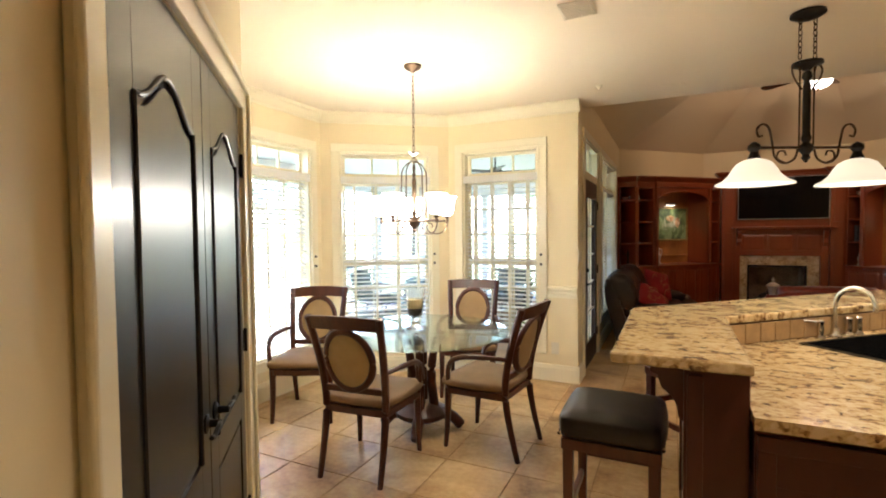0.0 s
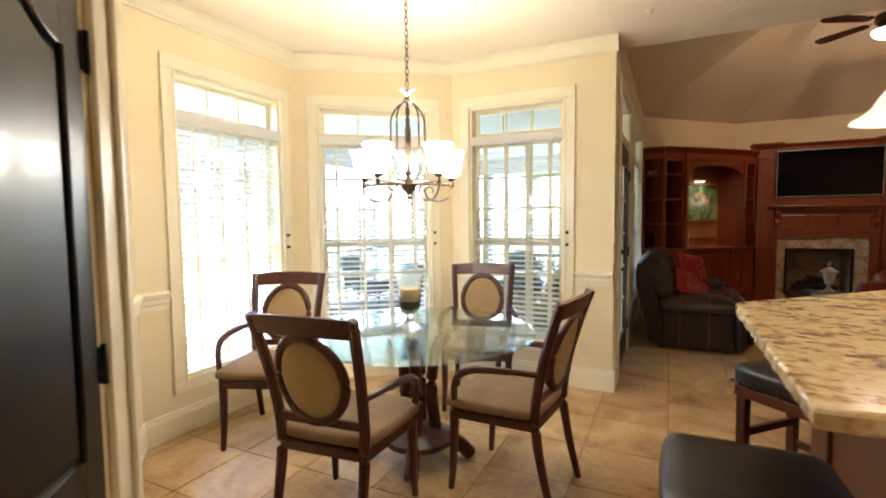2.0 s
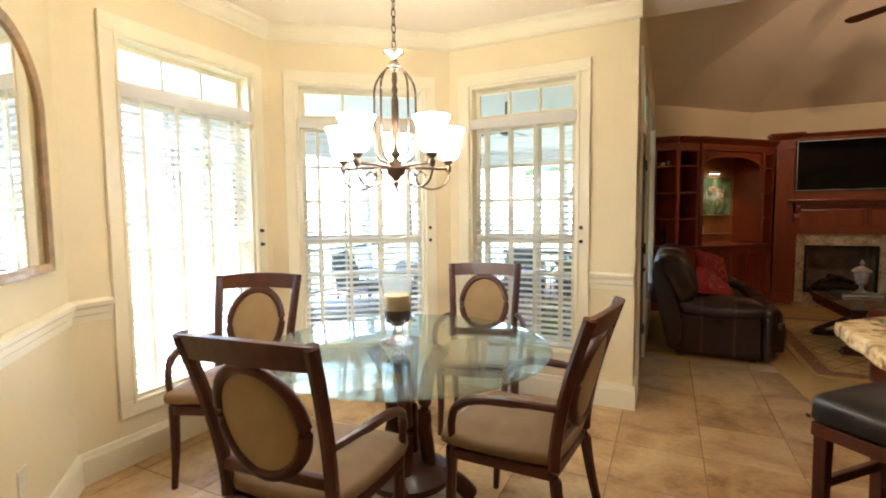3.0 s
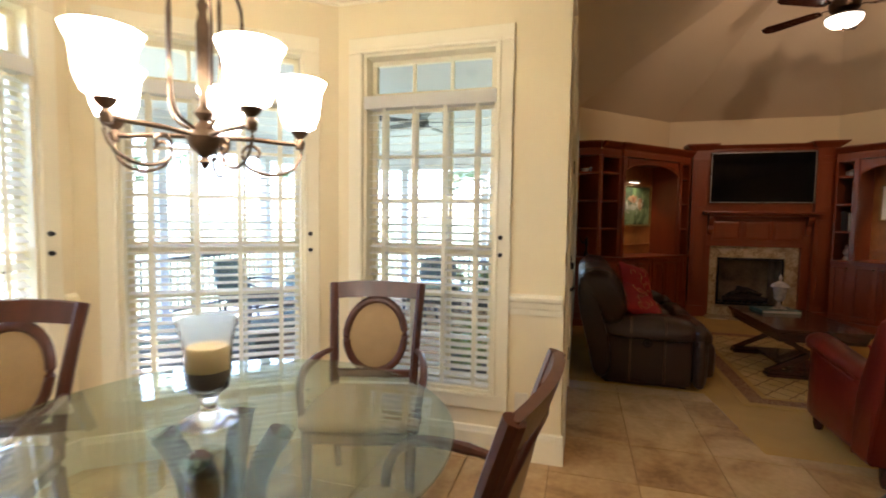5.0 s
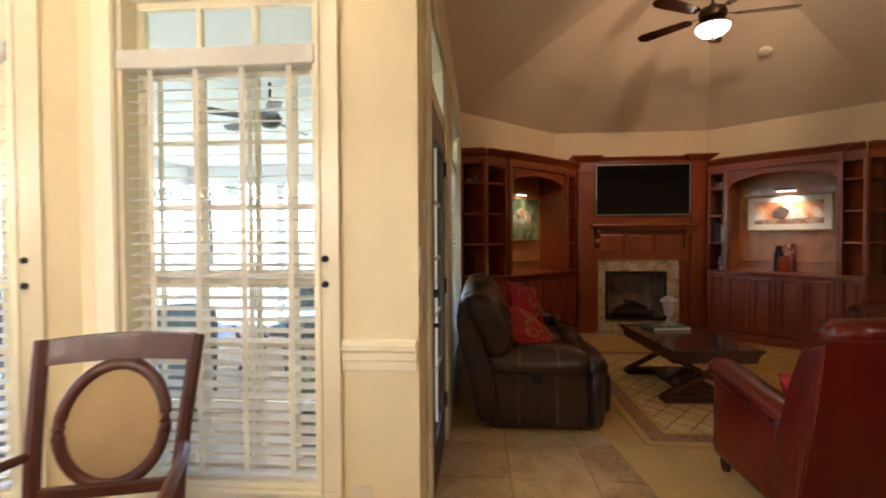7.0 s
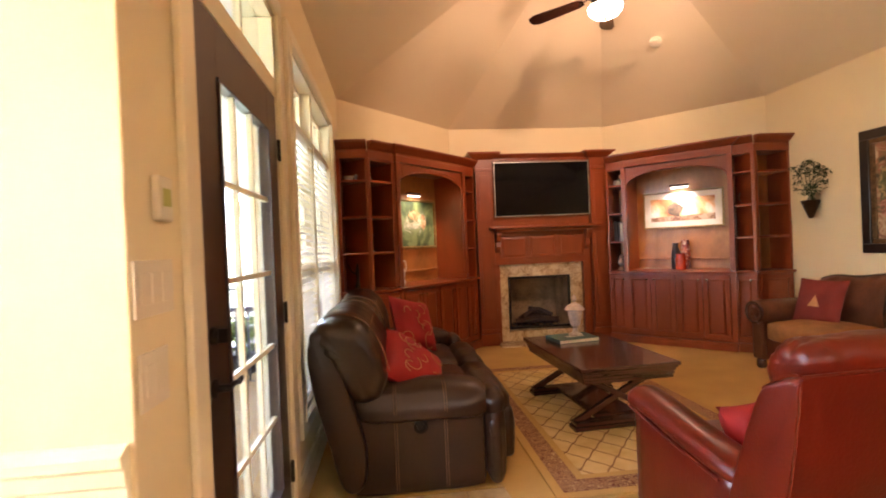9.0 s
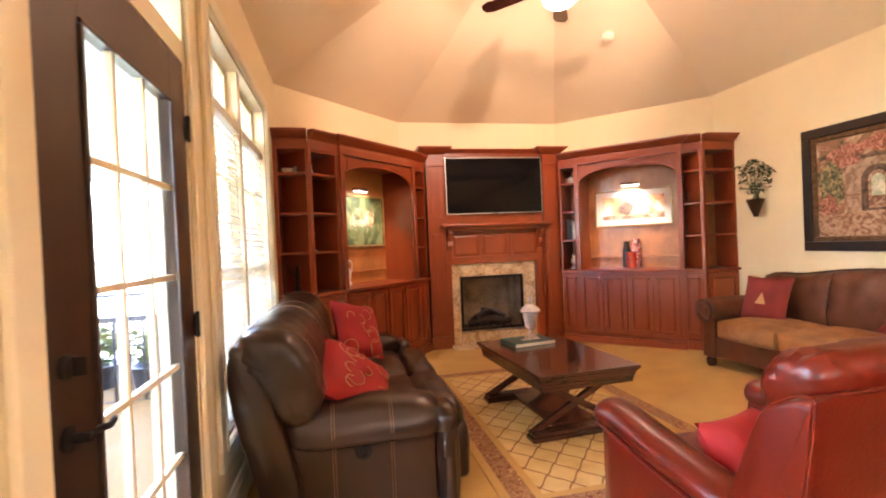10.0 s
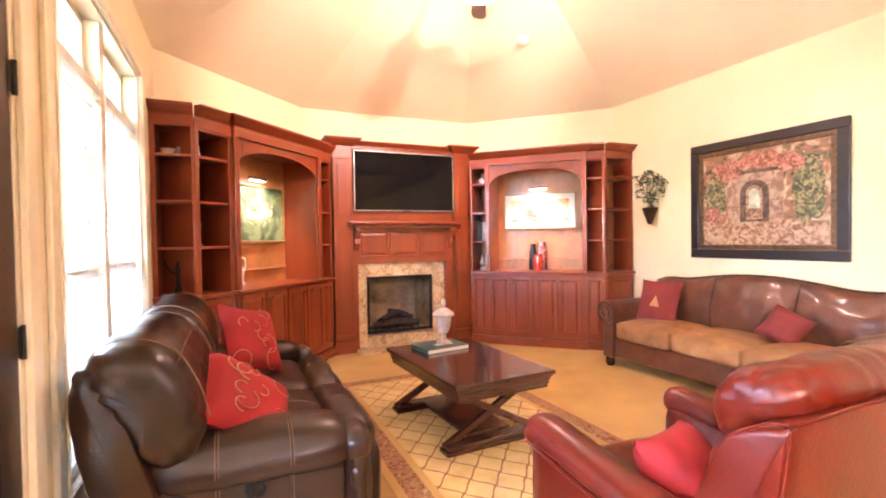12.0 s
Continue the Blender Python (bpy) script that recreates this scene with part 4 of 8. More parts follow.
def end_shelf(name, m, width, heights, label, deep):
    """The open end unit that faces down the room."""
    c = thing(name, m, label, "bookcase")
    lo, hi = 0.90, 2.21
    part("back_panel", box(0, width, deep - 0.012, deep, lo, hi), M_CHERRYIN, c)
    part("stile", box(0, 0.035, 0, deep - 0.012, lo, hi, 0.002), M_CHERRY, c)
    part("stile", box(width - 0.022, width, 0, deep - 0.012, lo, hi, 0.002), M_CHERRY, c)
    for z in heights:
        part("shelf", box(0.035, width - 0.022, 0.008, deep - 0.013, z - 0.011, z + 0.011, 0.003), M_CHERRY, c)
    part("header", box(0, width, -0.003, deep, hi, hi + 0.07, 0.002), M_CHERRY, c)
    part("base_carcass", box(0, width, 0, deep, 0.10, lo - 0.03), M_CHERRY, c)
    part("counter", box(0, width, -0.04, deep, lo - 0.028, lo - 0.0005, 0.006), M_CHERRY, c)
    part("plinth", box(0, width, -0.03, deep, 0, 0.10, 0.003), M_CHERRY, c)
    raised_door(c, 0.02, width - 0.02, 0.13, 0.855, None)
    return c


SHELVES = (1.27, 1.63, 1.99)
LA, LB = (-0.43, 8.81), (0.85, 10.09)
mL, lenL = along(LA, LB)
bookcase("bookcase", mL, lenL, [(0.035, 0.33, SHELVES), (1.60, lenL - 0.02, SHELVES)], (0.42, 1.53),
         [(0.02, 0.36, 0.31), (0.40, 0.68, 0.64), (0.69, 0.97, 0.73), (0.99, 1.27, 1.23), (1.28, 1.56, 1.32), (1.59, lenL - 0.02, 1.63)],
         "cherry built-in bookcase with arched niche and panelled base doors")
mE = Matrix.Translation((WALL_X + 0.004, 8.81, 0))
end_shelf("bookcase", mE, 0.30, SHELVES, "open cherry end shelves beside the window", 0.30)
RA, RB = (2.58, 9.99), (3.72, 8.85)
mR, lenR = along(RA, RB)
bookcase("bookcase", mR, lenR, [(0.02, 0.20, SHELVES), (1.41, lenR - 0.03, SHELVES)], (0.255, 1.36),
         [(0.01, 0.225, 0.19), (0.245, 0.515, 0.475), (0.52, 0.79, 0.56), (0.81, 1.08, 1.04), (1.085, 1.355, 1.125), (1.385, lenR - 0.01, 1.55)],
         "cherry built-in bookcase with lit arched niche and panelled base doors")
mF = Matrix.Translation((3.725, 8.85, 0))
end_shelf("bookcase", mF, RIGHT_X - 3.729, SHELVES, "open cherry end shelves beside the sofa", 0.30)
for a, b in (((WALL_X + 0.004, 8.81), (-0.435, 8.81)), ((3.727, 8.85), (RIGHT_X - 0.005, 8.85))):
    c = thing("cornice_moulding", pose(0, 0, 0), "stepped cherry cornice on the end shelves", "moulding")
    crown_run(c, [a, b], 2.278, 0.10)

# ---- mantel, fireplace, television ----
mt = thing("mantelpiece", pose(0, 0, 0), "tall cherry fireplace surround with columns, shelf and cornice", "mantelpiece")
FY = 10.14
for x0, x1 in ((0.875, 1.095), (2.405, 2.625)):
    part("column", box(x0, x1, FY - 0.06, BACK_Y, 0.0, 2.38, 0.004), M_CHERRY, mt)
    part("column_base", box(x0 - 0.02, x1 + 0.02, FY - 0.085, FY - 0.0605, 0.0, 0.16, 0.008), M_CHERRY, mt)
    part("column_base", box(x0 - 0.01, x1 + 0.01, FY - 0.075, FY - 0.0605, 0.161, 0.22, 0.008), M_CHERRY, mt)
    part("column_panel", box(x0 + 0.045, x1 - 0.045, FY - 0.067, FY - 0.0605, 0.32, 1.42, 0.005), M_CHERRY, mt)
    part("column_panel", box(x0 + 0.045, x1 - 0.045, FY - 0.067, FY - 0.0605, 1.60, 2.20, 0.005), M_CHERRY, mt)
    part("capital", box(x0 - 0.012, x1 + 0.012, FY - 0.075, FY - 0.0605, 2.25, 2.29, 0.006), M_CHERRY, mt)
    crown_run(mt, [(x0 - 0.01, BACK_Y - 0.2), (x0 - 0.01, FY - 0.065), (x1 + 0.01, FY - 0.065), (x1 + 0.01, BACK_Y - 0.2)], 2.375, 0.11)
part("tv_back_panel", box(1.096, 2.404, FY + 0.02, BACK_Y, 1.535, 2.38), M_CHERRY, mt)
bm = box(1.096, 2.404, FY - 0.02, FY + 0.019, 2.375, 2.405, 0.003)
for i in range(32):
    x = 1.11 + i * 0.0405
    box(x, x + 0.022, FY - 0.034, FY - 0.021, 2.408, 2.43, bm=bm)
part("dentil_band", bm, M_CHERRY, mt)
crown_run(mt, [(1.107, FY - 0.02), (2.393, FY - 0.02)], 2.40, 0.07)
part("top_board", box(0.88, 2.62, FY - 0.05, BACK_Y, 2.382, 2.40), M_CHERRY, mt)
part("shelf", box(1.03, 2.48, FY - 0.175, FY + 0.019, 1.50, 1.532, 0.010), M_CHERRY, mt)
part("shelf_moulding", box(1.097, 2.403, FY - 0.12, FY + 0.019, 1.462, 1.4995, 0.012), M_CHERRY, mt)
part("frieze", box(1.096, 2.404, FY + 0.02, BACK_Y, 1.035, 1.4995), M_CHERRY, mt)
for k in range(3):
    x0 = 1.175 + k * 0.39
    part("frieze_panel", picture_frame(bmesh.new(), x0 + 0.02, x0 + 0.35, 1.13, 1.40, 0.022, FY + 0.006, FY + 0.0195, 0.004), M_CHERRY, mt)
    part("raised_panel", fielded(x0 + 0.022, x0 + 0.348, 1.132, 1.398, FY + 0.0195, FY + 0.008, 0.03), M_CHERRY, mt)
for x in (1.115, 2.325):
    prof = [(FY + 0.019, 1.46), (FY - 0.10, 1.46), (FY - 0.105, 1.42), (FY - 0.07, 1.36), (FY - 0.035, 1.33), (FY - 0.045, 1.27), (FY - 0.015, 1.22), (FY + 0.019, 1.20)]
    part("corbel", prism([(y, z) for y, z in prof], x, x + 0.06, "x", bevel=0.004), M_CHERRY, mt, "carved cherry corbel")
for x0, x1 in ((1.096, 1.165), (2.300, 2.404)):
    part("leg_panel", box(x0, x1, FY + 0.02, BACK_Y, 0.0, 1.034), M_CHERRY, mt)
sr = thing("fireplace_surround", pose(0, 0, 0), "polished brown and cream granite fireplace surround", "fireplace")
SY = FY + 0.075
for x0, x1, z0, z1 in ((1.166, 1.278, 0.0, 1.033), (2.135, 2.299, 0.0, 1.033), (1.279, 2.134, 0.868, 1.033), (1.279, 2.134, 0.0, 0.145)):
    part("granite_slab", box(x0, x1, SY, BACK_Y - 0.02, z0, z1, 0.003), M_SURROUND, sr)
tagged(part("hearth_slab", box(1.10, 2.40, SY - 0.32, SY - 0.001, 0.0, 0.022, 0.004), M_SURROUND, sr), "granite hearth slab")
fb = thing("fireplace_insert", pose(0, 0, 0), "black firebox with sooty brick lining and logs", "fireplace")
part("frame", picture_frame(bmesh.new(), 1.315, 2.10, 0.205, 0.835, 0.032, SY + 0.006, SY + 0.03, 0.003), M_BLACKMETAL, fb)
bm = box(1.27, 2.14, BACK_Y + 0.30, BACK_Y + 0.34, 0.15, 0.86)
box(1.26, 1.285, SY + 0.031, BACK_Y + 0.30, 0.15, 0.86, bm=bm)
box(2.128, 2.14, SY + 0.031, BACK_Y + 0.30, 0.15, 0.86, bm=bm)
box(1.26, 2.14, SY + 0.031, BACK_Y + 0.30, 0.85, 0.866, bm=bm)
box(1.26, 2.14, SY + 0.031, BACK_Y + 0.30, 0.147, 0.165, bm=bm)
part("firebrick_lining", bm, M_SOOT, fb)
rng = random.Random(4)
for k, (a, b, r) in enumerate((((1.42, 10.42, 0.24), (2.00, 10.36, 0.25), 0.042), ((1.50, 10.52, 0.25), (1.95, 10.55, 0.28), 0.05), ((1.50, 10.36, 0.31), (1.78, 10.52, 0.38), 0.032), ((1.92, 10.38, 0.31), (1.64, 10.54, 0.40), 0.03))):
    pts = smooth_line([a, ((a[0] + b[0]) / 2, (a[1] + b[1]) / 2, (a[2] + b[2]) / 2 + 0.02), b], 5)
    part("log", tube(pts, [r * rng.uniform(0.85, 1.1) for _ in pts], 10), M_LOG, fb, smooth=True)
for k in range(7):
    x = 1.42 + k * 0.095
    part("grate_bar", box(x, x + 0.012, 10.33, 10.60, 0.185, 0.199), M_BLACKMETAL, fb)
part("grate_bar", box(1.40, 2.02, 10.34, 10.352, 0.166, 0.184), M_BLACKMETAL, fb)
part("grate_bar", box(1.40, 2.02, 10.58, 10.592, 0.166, 0.184), M_BLACKMETAL, fb)

tv = thing("television", pose(0, 0, 0), "large flat black television with thin silver rim, switched off", "television")
part("body", box(1.120, 2.395, FY - 0.036, FY + 0.019, 1.655, 2.365, 0.006), M_TVBLACK, tv)
part("screen", box(1.132, 2.383, FY - 0.0385, FY - 0.0365, 1.672, 2.353), M_TVBLACK, tv, "glossy black screen")
bm = picture_frame(bmesh.new(), 1.1285, 2.3865, 1.668, 2.3565, 0.009, FY - 0.042, FY - 0.0366, 0.001)
part("rim", bm, M_TVRIM, tv, "silver rim")
part("badge", box(1.72, 1.80, FY - 0.0425, FY - 0.0421, 1.660, 1.664), M_TVBLACK, tv)

# ---- dining table, chairs, chandelier ----
TABLE = (-1.635, 3.58)
tb = thing("dining_table", pose(*TABLE, 0, 0, 0, 20), "round glass-topped dining table on a carved dark wood pedestal", "table")
bm = lathe([(0, 0.748), (0.655, 0.748), (0.661, 0.750), (0.664, 0.754), (0.661, 0.758), (0.640, 0.760), (0, 0.760)], 96)
part("glass_top", bm, M_TABLEGLASS, tb, "thick bevelled green-tinted glass top", True).visible_shadow = False
bm = lathe([(0, 0.10), (0.17, 0.10), (0.20, 0.12), (0.20, 0.15), (0.14, 0.18), (0.10, 0.20), (0, 0.20)], 32)
part("pedestal_base", bm, M_CHAIRWOOD, tb, smooth=True)
for k in range(4):
    a = radians(90 * k)
    ca, sa = math.cos(a), math.sin(a)
    pts = smooth_line([(0.10 * ca, 0.10 * sa, 0.17), (0.075 * ca, 0.075 * sa, 0.40), (0.10 * ca, 0.10 * sa, 0.62), (0.165 * ca, 0.165 * sa, 0.743)], 6)
    part("post", tube(pts, [0.036] * 7 + [0.033] * 6 + [0.036] * 6, 10), M_CHAIRWOOD, tb, smooth=True)
    pts = smooth_line([(0.12 * ca, 0.12 * sa, 0.13), (0.22 * ca, 0.22 * sa, 0.11), (0.30 * ca, 0.30 * sa, 0.035)], 6)
    part("foot", tube(pts, [0.045] * 6 + [0.04] * 6 + [0.034], 10), M_CHAIRWOOD, tb, smooth=True)
    bm = lathe([(0, 0.743), (0.04, 0.743), (0.04, 0.7475), (0, 0.7475)], 16, m=Matrix.Translation((0.165 * ca, 0.165 * sa, 0)))
    part("pad", bm, M_CLEAR, tb)


def oval_ring(rx, rz, y, thick, bm=None, steps=40, curve=0.0):
    return tube([(rx * math.cos(2 * math.pi * i / steps), y + curve * math.cos(2 * math.pi * i / steps) ** 2, 0.735 + rz * math.sin(2 * math.pi * i / steps)) for i in range(steps)], thick, 10, bm=bm, closed=True, flat=1.0)


def dining_chair(m, label):
    """Faces +y; the seat's middle is the origin."""
    c = thing("dining_chair", m, label, "chair", group="chairs round the dining table")
    own = bmesh.new()
    outline = [(-0.215, -0.22), (0.215, -0.22), (0.255, 0.20), (0.20, 0.245), (0, 0.262), (-0.20, 0.245), (-0.255, 0.20)]
    part("seat_frame", prism(outline, 0.385, 0.43, bevel=0.006), M_CHAIRWOOD, c)
    own = cushion(-0.245, 0.245, -0.215, 0.25, 0.428, 0.505, 0.02, 0.035, 6)
    for v in own.verts:
        v.co.x *= 0.9 + 0.2 * (v.co.y + 0.22) / 0.47
    part("seat", own, M_SEAT, c, "tan upholstered seat", True)
    for s in (-1, 1):
        pts = smooth_line([(s * 0.205, -0.30, 0.0), (s * 0.205, -0.245, 0.22), (s * 0.205, -0.215, 0.43), (s * 0.212, -0.235, 0.62), (s * 0.225, -0.285, 0.82), (s * 0.238, -0.345, 1.005)], 5)
        part("back_leg", tube(pts, [0.017 + 0.007 * min(1, i / 8) for i in range(len(pts))], 8), M_CHAIRWOOD, c, smooth=True)
        pts = smooth_line([(s * 0.232, 0.228, 0.0), (s * 0.226, 0.215, 0.18), (s * 0.228, 0.205, 0.42)], 5)
        part("front_leg", tube(pts, [0.015, 0.016, 0.017, 0.018, 0.019, 0.021, 0.022, 0.023, 0.024, 0.025, 0.025], 8), M_CHAIRWOOD, c, smooth=True)
        pts = smooth_line([(s * 0.218, -0.25, 0.665), (s * 0.255, -0.12, 0.672), (s * 0.275, 0.06, 0.660), (s * 0.272, 0.155, 0.615), (s * 0.258, 0.19, 0.53), (s * 0.245, 0.185, 0.42)], 5)
        part("arm", tube(pts, [0.015] * 6 + [0.019] * 10 + [0.017] * 10, 8), M_CHAIRWOOD, c, smooth=True)
    lean = lambda z: -0.215 - 0.128 * max(0, (z - 0.45) / 0.55) ** 1.5
    bm = bmesh.new()
    n = 12
    grid = []
    for i in range(n + 1):
        x = -0.245 + 0.49 * i / n
        f = 1 - (x / 0.245) ** 2
        col = []
        for z, y in ((0.925 + 0.008 * f, 0), (1.005 + 0.012 * f, 0), (1.005 + 0.012 * f, 0.028), (0.925 + 0.008 * f, 0.028)):
            col.append(bm.verts.new((x, lean(z) - 0.012 - 0.03 * f + y, z)))
        grid.append(col)
    for a, b in zip(grid, grid[1:]):
        for k in range(4):
            bm.faces.new((a[k], a[(k + 1) % 4], b[(k + 1) % 4], b[k]))
    bm.faces.new(grid[0])
    bm.faces.new(grid[-1][::-1])
    part("top_rail", bm, M_CHAIRWOOD, c)
    bm = box(-0.215, 0.215, lean(0.55) - 0.016, lean(0.55) + 0.012, 0.525, 0.565, 0.006)
    part("lower_rail", bm, M_CHAIRWOOD, c)
    bm = oval_ring(0.155, 0.185, 0.0, 0.021)
    for v in bm.verts:
        v.co.y += lean(v.co.z) - 0.006 - 0.02 * (1 - (v.co.x / 0.18) ** 2)
    part("oval_frame", bm, M_CHAIRWOOD, c, "dark wood oval hoop", True)
    bm = bmesh.new()
    bmesh.ops.create_uvsphere(bm, u_segments=28, v_segments=14, radius=1)
    for v in bm.verts:
        x, z = v.co.x * 0.148, 0.735 + v.co.z * 0.178
        v.co = (x, lean(z) - 0.006 - 0.02 * (1 - (x / 0.18) ** 2) + v.co.y * 0.020, z)
    part("oval_pad", bm, M_BACKPAD, c, "gold tan upholstered oval pad", True)
    return c


def facing(x, y, dx, dy):
    return pose(x, y, 0, 0, 0, math.degrees(math.atan2(-dx, dy)))


chair = dining_chair(facing(-1.09, 3.59, -0.993, 0.11), "dark wood armchair with oval upholstered back and tan seat")
copy_thing(chair, facing(-1.685, 3.0, -0.10, 1))
copy_thing(chair, facing(-2.64, 3.47, 0.42, -0.907))
copy_thing(chair, facing(-1.63, 4.52, 0.27, -0.96))

# hurricane candle
h = thing("hurricane_candle", pose(-1.69, 3.59, 0.7605) @ Matrix.Diagonal((1.04, 1.04, 1.10, 1)), "glass hurricane with a cream candle in dark filler", "candle holder")
part("glass_foot", lathe([(0, 0), (0.075, 0.0), (0.077, 0.005), (0.04, 0.018), (0.022, 0.04), (0.020, 0.06), (0.03, 0.075), (0, 0.075)], 28), M_FROST, h, smooth=True)
part("glass_bowl", lathe([(0.028, 0.0755), (0.052, 0.092), (0.060, 0.13), (0.064, 0.21), (0.080, 0.275), (0.077, 0.275), (0.061, 0.21), (0.057, 0.13), (0.049, 0.096), (0.026, 0.080), (0, 0.079)], 28), M_FROST, h, smooth=True)
part("filler", lathe([(0, 0.081), (0.026, 0.083), (0.047, 0.099), (0.054, 0.13), (0.054, 0.142), (0, 0.143)], 24), M_BEANS, h, smooth=True)
part("candle", lathe([(0, 0.144), (0.056, 0.144), (0.057, 0.20), (0.053, 0.206), (0, 0.203)], 24), M_WAX, h, smooth=True)

# chandelier
CH = (-1.68, 3.58)
ch = thing("chandelier", pose(CH[0], CH[1], 0, 0, 0, 48), "bronze five-arm chandelier with frosted glass shades, lit", "chandelier")
part("canopy", lathe([(0, 2.739), (0.066, 2.739), (0.068, 2.728), (0.052, 2.712), (0.022, 2.700), (0.014, 2.690), (0, 2.688)], 28), M_ANTIQUE, ch, smooth=True)
link = None
for k in range(17):
    z = 2.675 - k * 0.034
    pts = [(0.009 * math.cos(2 * math.pi * i / 12), 0, 0.021 * math.sin(2 * math.pi * i / 12)) for i in range(12)]
    if link is None:
        link = part("chain_link", tube(pts, 0.0028, 6, closed=True), M_ANTIQUE, ch, smooth=True)
        ob = link
    else:
        ob = new("chain_link", link.data)
        ob.parent = ch
    ob.location, ob.rotation_euler = (0, 0, z), (0, 0, radians(90 * (k % 2) + 10))
part("loop_cap", lathe([(0, 2.115), (0.006, 2.11), (0.030, 2.095), (0.045, 2.10), (0.050, 2.092), (0.02, 2.075), (0.012, 2.06), (0.022, 2.05), (0.030, 2.03), (0.012, 2.015), (0, 2.01)], 20), M_NICKEL, ch, smooth=True)
part("stem", lathe([(0, 2.01), (0.010, 2.005), (0.013, 1.97), (0.008, 1.95), (0.015, 1.93), (0.010, 1.91), (0.017, 1.88), (0.017, 1.72), (0.010, 1.70), (0.012, 1.66), (0.026, 1.64), (0.012, 1.62), (0.030, 1.60), (0.046, 1.575), (0.040, 1.55), (0.018, 1.53), (0.010, 1.52), (0.016, 1.508), (0.008, 1.495), (0, 1.485)], 20), M_ANTIQUE, ch, smooth=True)
for k in range(5):
    a = radians(72 * k)
    ca, sa = math.cos(a), math.sin(a)
    P = lambda r, z: (r * ca, r * sa, z)
    part("hoop", tube(smooth_line([P(0.012, 2.025), P(0.055, 2.01), P(0.095, 1.95), P(0.10, 1.86), P(0.10, 1.72), P(0.085, 1.63), P(0.03, 1.595)], 6), 0.005, 6), M_ANTIQUE, ch, smooth=True)
    part("arm", tube(smooth_line([P(0.03, 1.578), P(0.13, 1.582), P(0.22, 1.580), P(0.262, 1.582)], 4), 0.007, 8), M_ANTIQUE, ch, smooth=True)
    part("scroll", tube(smooth_line([P(0.262, 1.585), P(0.265, 1.545), P(0.235, 1.50), P(0.175, 1.482), P(0.115, 1.50), P(0.098, 1.54), P(0.12, 1.565), P(0.145, 1.548), P(0.138, 1.53)], 6), 0.0048, 6), M_ANTIQUE, ch, smooth=True)
    off = Matrix.Translation(P(0.262, 0))
    part("cup", lathe([(0, 1.565), (0.012, 1.565), (0.016, 1.585), (0.009, 1.597), (0.020, 1.608), (0.027, 1.620), (0, 1.622)], 16, m=off), M_ANTIQUE, ch, smooth=True)
    part("shade", lathe([(0.026, 1.622), (0.044, 1.632), (0.056, 1.665), (0.060, 1.70), (0.064, 1.735), (0.080, 1.768), (0.077, 1.770), (0.061, 1.737), (0.057, 1.70), (0.052, 1.665), (0.040, 1.638), (0.022, 1.626), (0, 1.625)], 24, m=off), M_SHADE, ch, "white frosted bell shade, lit", True)

# ---- kitchen bar ----
bar_out = [(-0.13, 2.24), (0.305, 2.24), (0.312, 3.17), (1.94, 4.715), (1.656, 5.01), (-0.13, 3.31)]
bar = thing("breakfast_bar", pose(0, 0, 0), "two-level kitchen bar with cherry panels, their shade put into the colour", "kitchen counter")
part("knee_wall", prism([(0.12, 2.30), (0.285, 2.30), (0.285, 3.18), (1.92, 4.73), (1.76, 4.89), (0.12, 3.33)], 0.0, 1.018), M_SHADEDCHERRY, bar)
part("end_panel", box(0.105, 0.30, 2.276, 2.299, 0.0, 1.018, 0.004), M_SHADEDCHERRY, bar)
part("pilaster", box(0.115, 0.165, 2.266, 2.2755, 0.02, 1.0, 0.004), M_SHADEDCHERRY, bar)
for z0, z1 in ((0.12, 0.92),):
    part("panel_moulding", picture_frame(bmesh.new(), 2.44, 3.10, z0 + 0.05, z1 - 0.05, 0.03, 0, 0.012, 0.004), M_SHADEDCHERRY, bar).matrix_local = pose(0.12, 0, 0, 0, 0, 90)
prof = [(0.119, 1.017), (0.0, 1.017), (-0.005, 0.985), (0.02, 0.975), (0.035, 0.93), (0.07, 0.90), (0.085, 0.87), (0.09, 0.83), (0.108, 0.815), (0.112, 0.77), (0.119, 0.72)]
for y in (2.31, 3.12):
    part("corbel", prism(prof, y, y + 0.07, "y", bevel=0.003), M_SHADEDCHERRY, bar, "scrolled cherry corbel")
part("lower_cabinet", prism([(0.305, 2.215), (1.30, 2.215), (2.35, 3.30), (1.93, 4.68), (0.305, 3.14)], 0.10, 0.688), M_SHADEDCHERRY, bar)
part("front_apron", box(0.305, 1.30, 2.215, 2.235, 0.6885, 0.872), M_SHADEDCHERRY, bar)
part("toe_kick", prism([(0.305, 2.27), (1.28, 2.27), (2.28, 3.30), (1.88, 4.62), (0.305, 3.12)], 0.0, 0.099), M_BLACKFRAME, bar)
for k in range(2):
    part("cabinet_panel", picture_frame(bmesh.new(), 0.36 + k * 0.46, 0.74 + k * 0.46, 0.18, 0.80, 0.05, 2.195, 2.2145, 0.003), M_SHADEDCHERRY, bar)
bs = tagged(new("backsplash"), "row of tumbled tan tiles behind the sink", "backsplash")
bs.matrix_world, blen = along((0.318, 3.19), (1.93, 4.72))
for k in range(21):
    u = 0.004 + k * 0.103
    tile = part("tile", box(u, u + 0.098, -0.016, -0.004, 0.915, 1.014, 0.003), M_TILEBACK, bs)

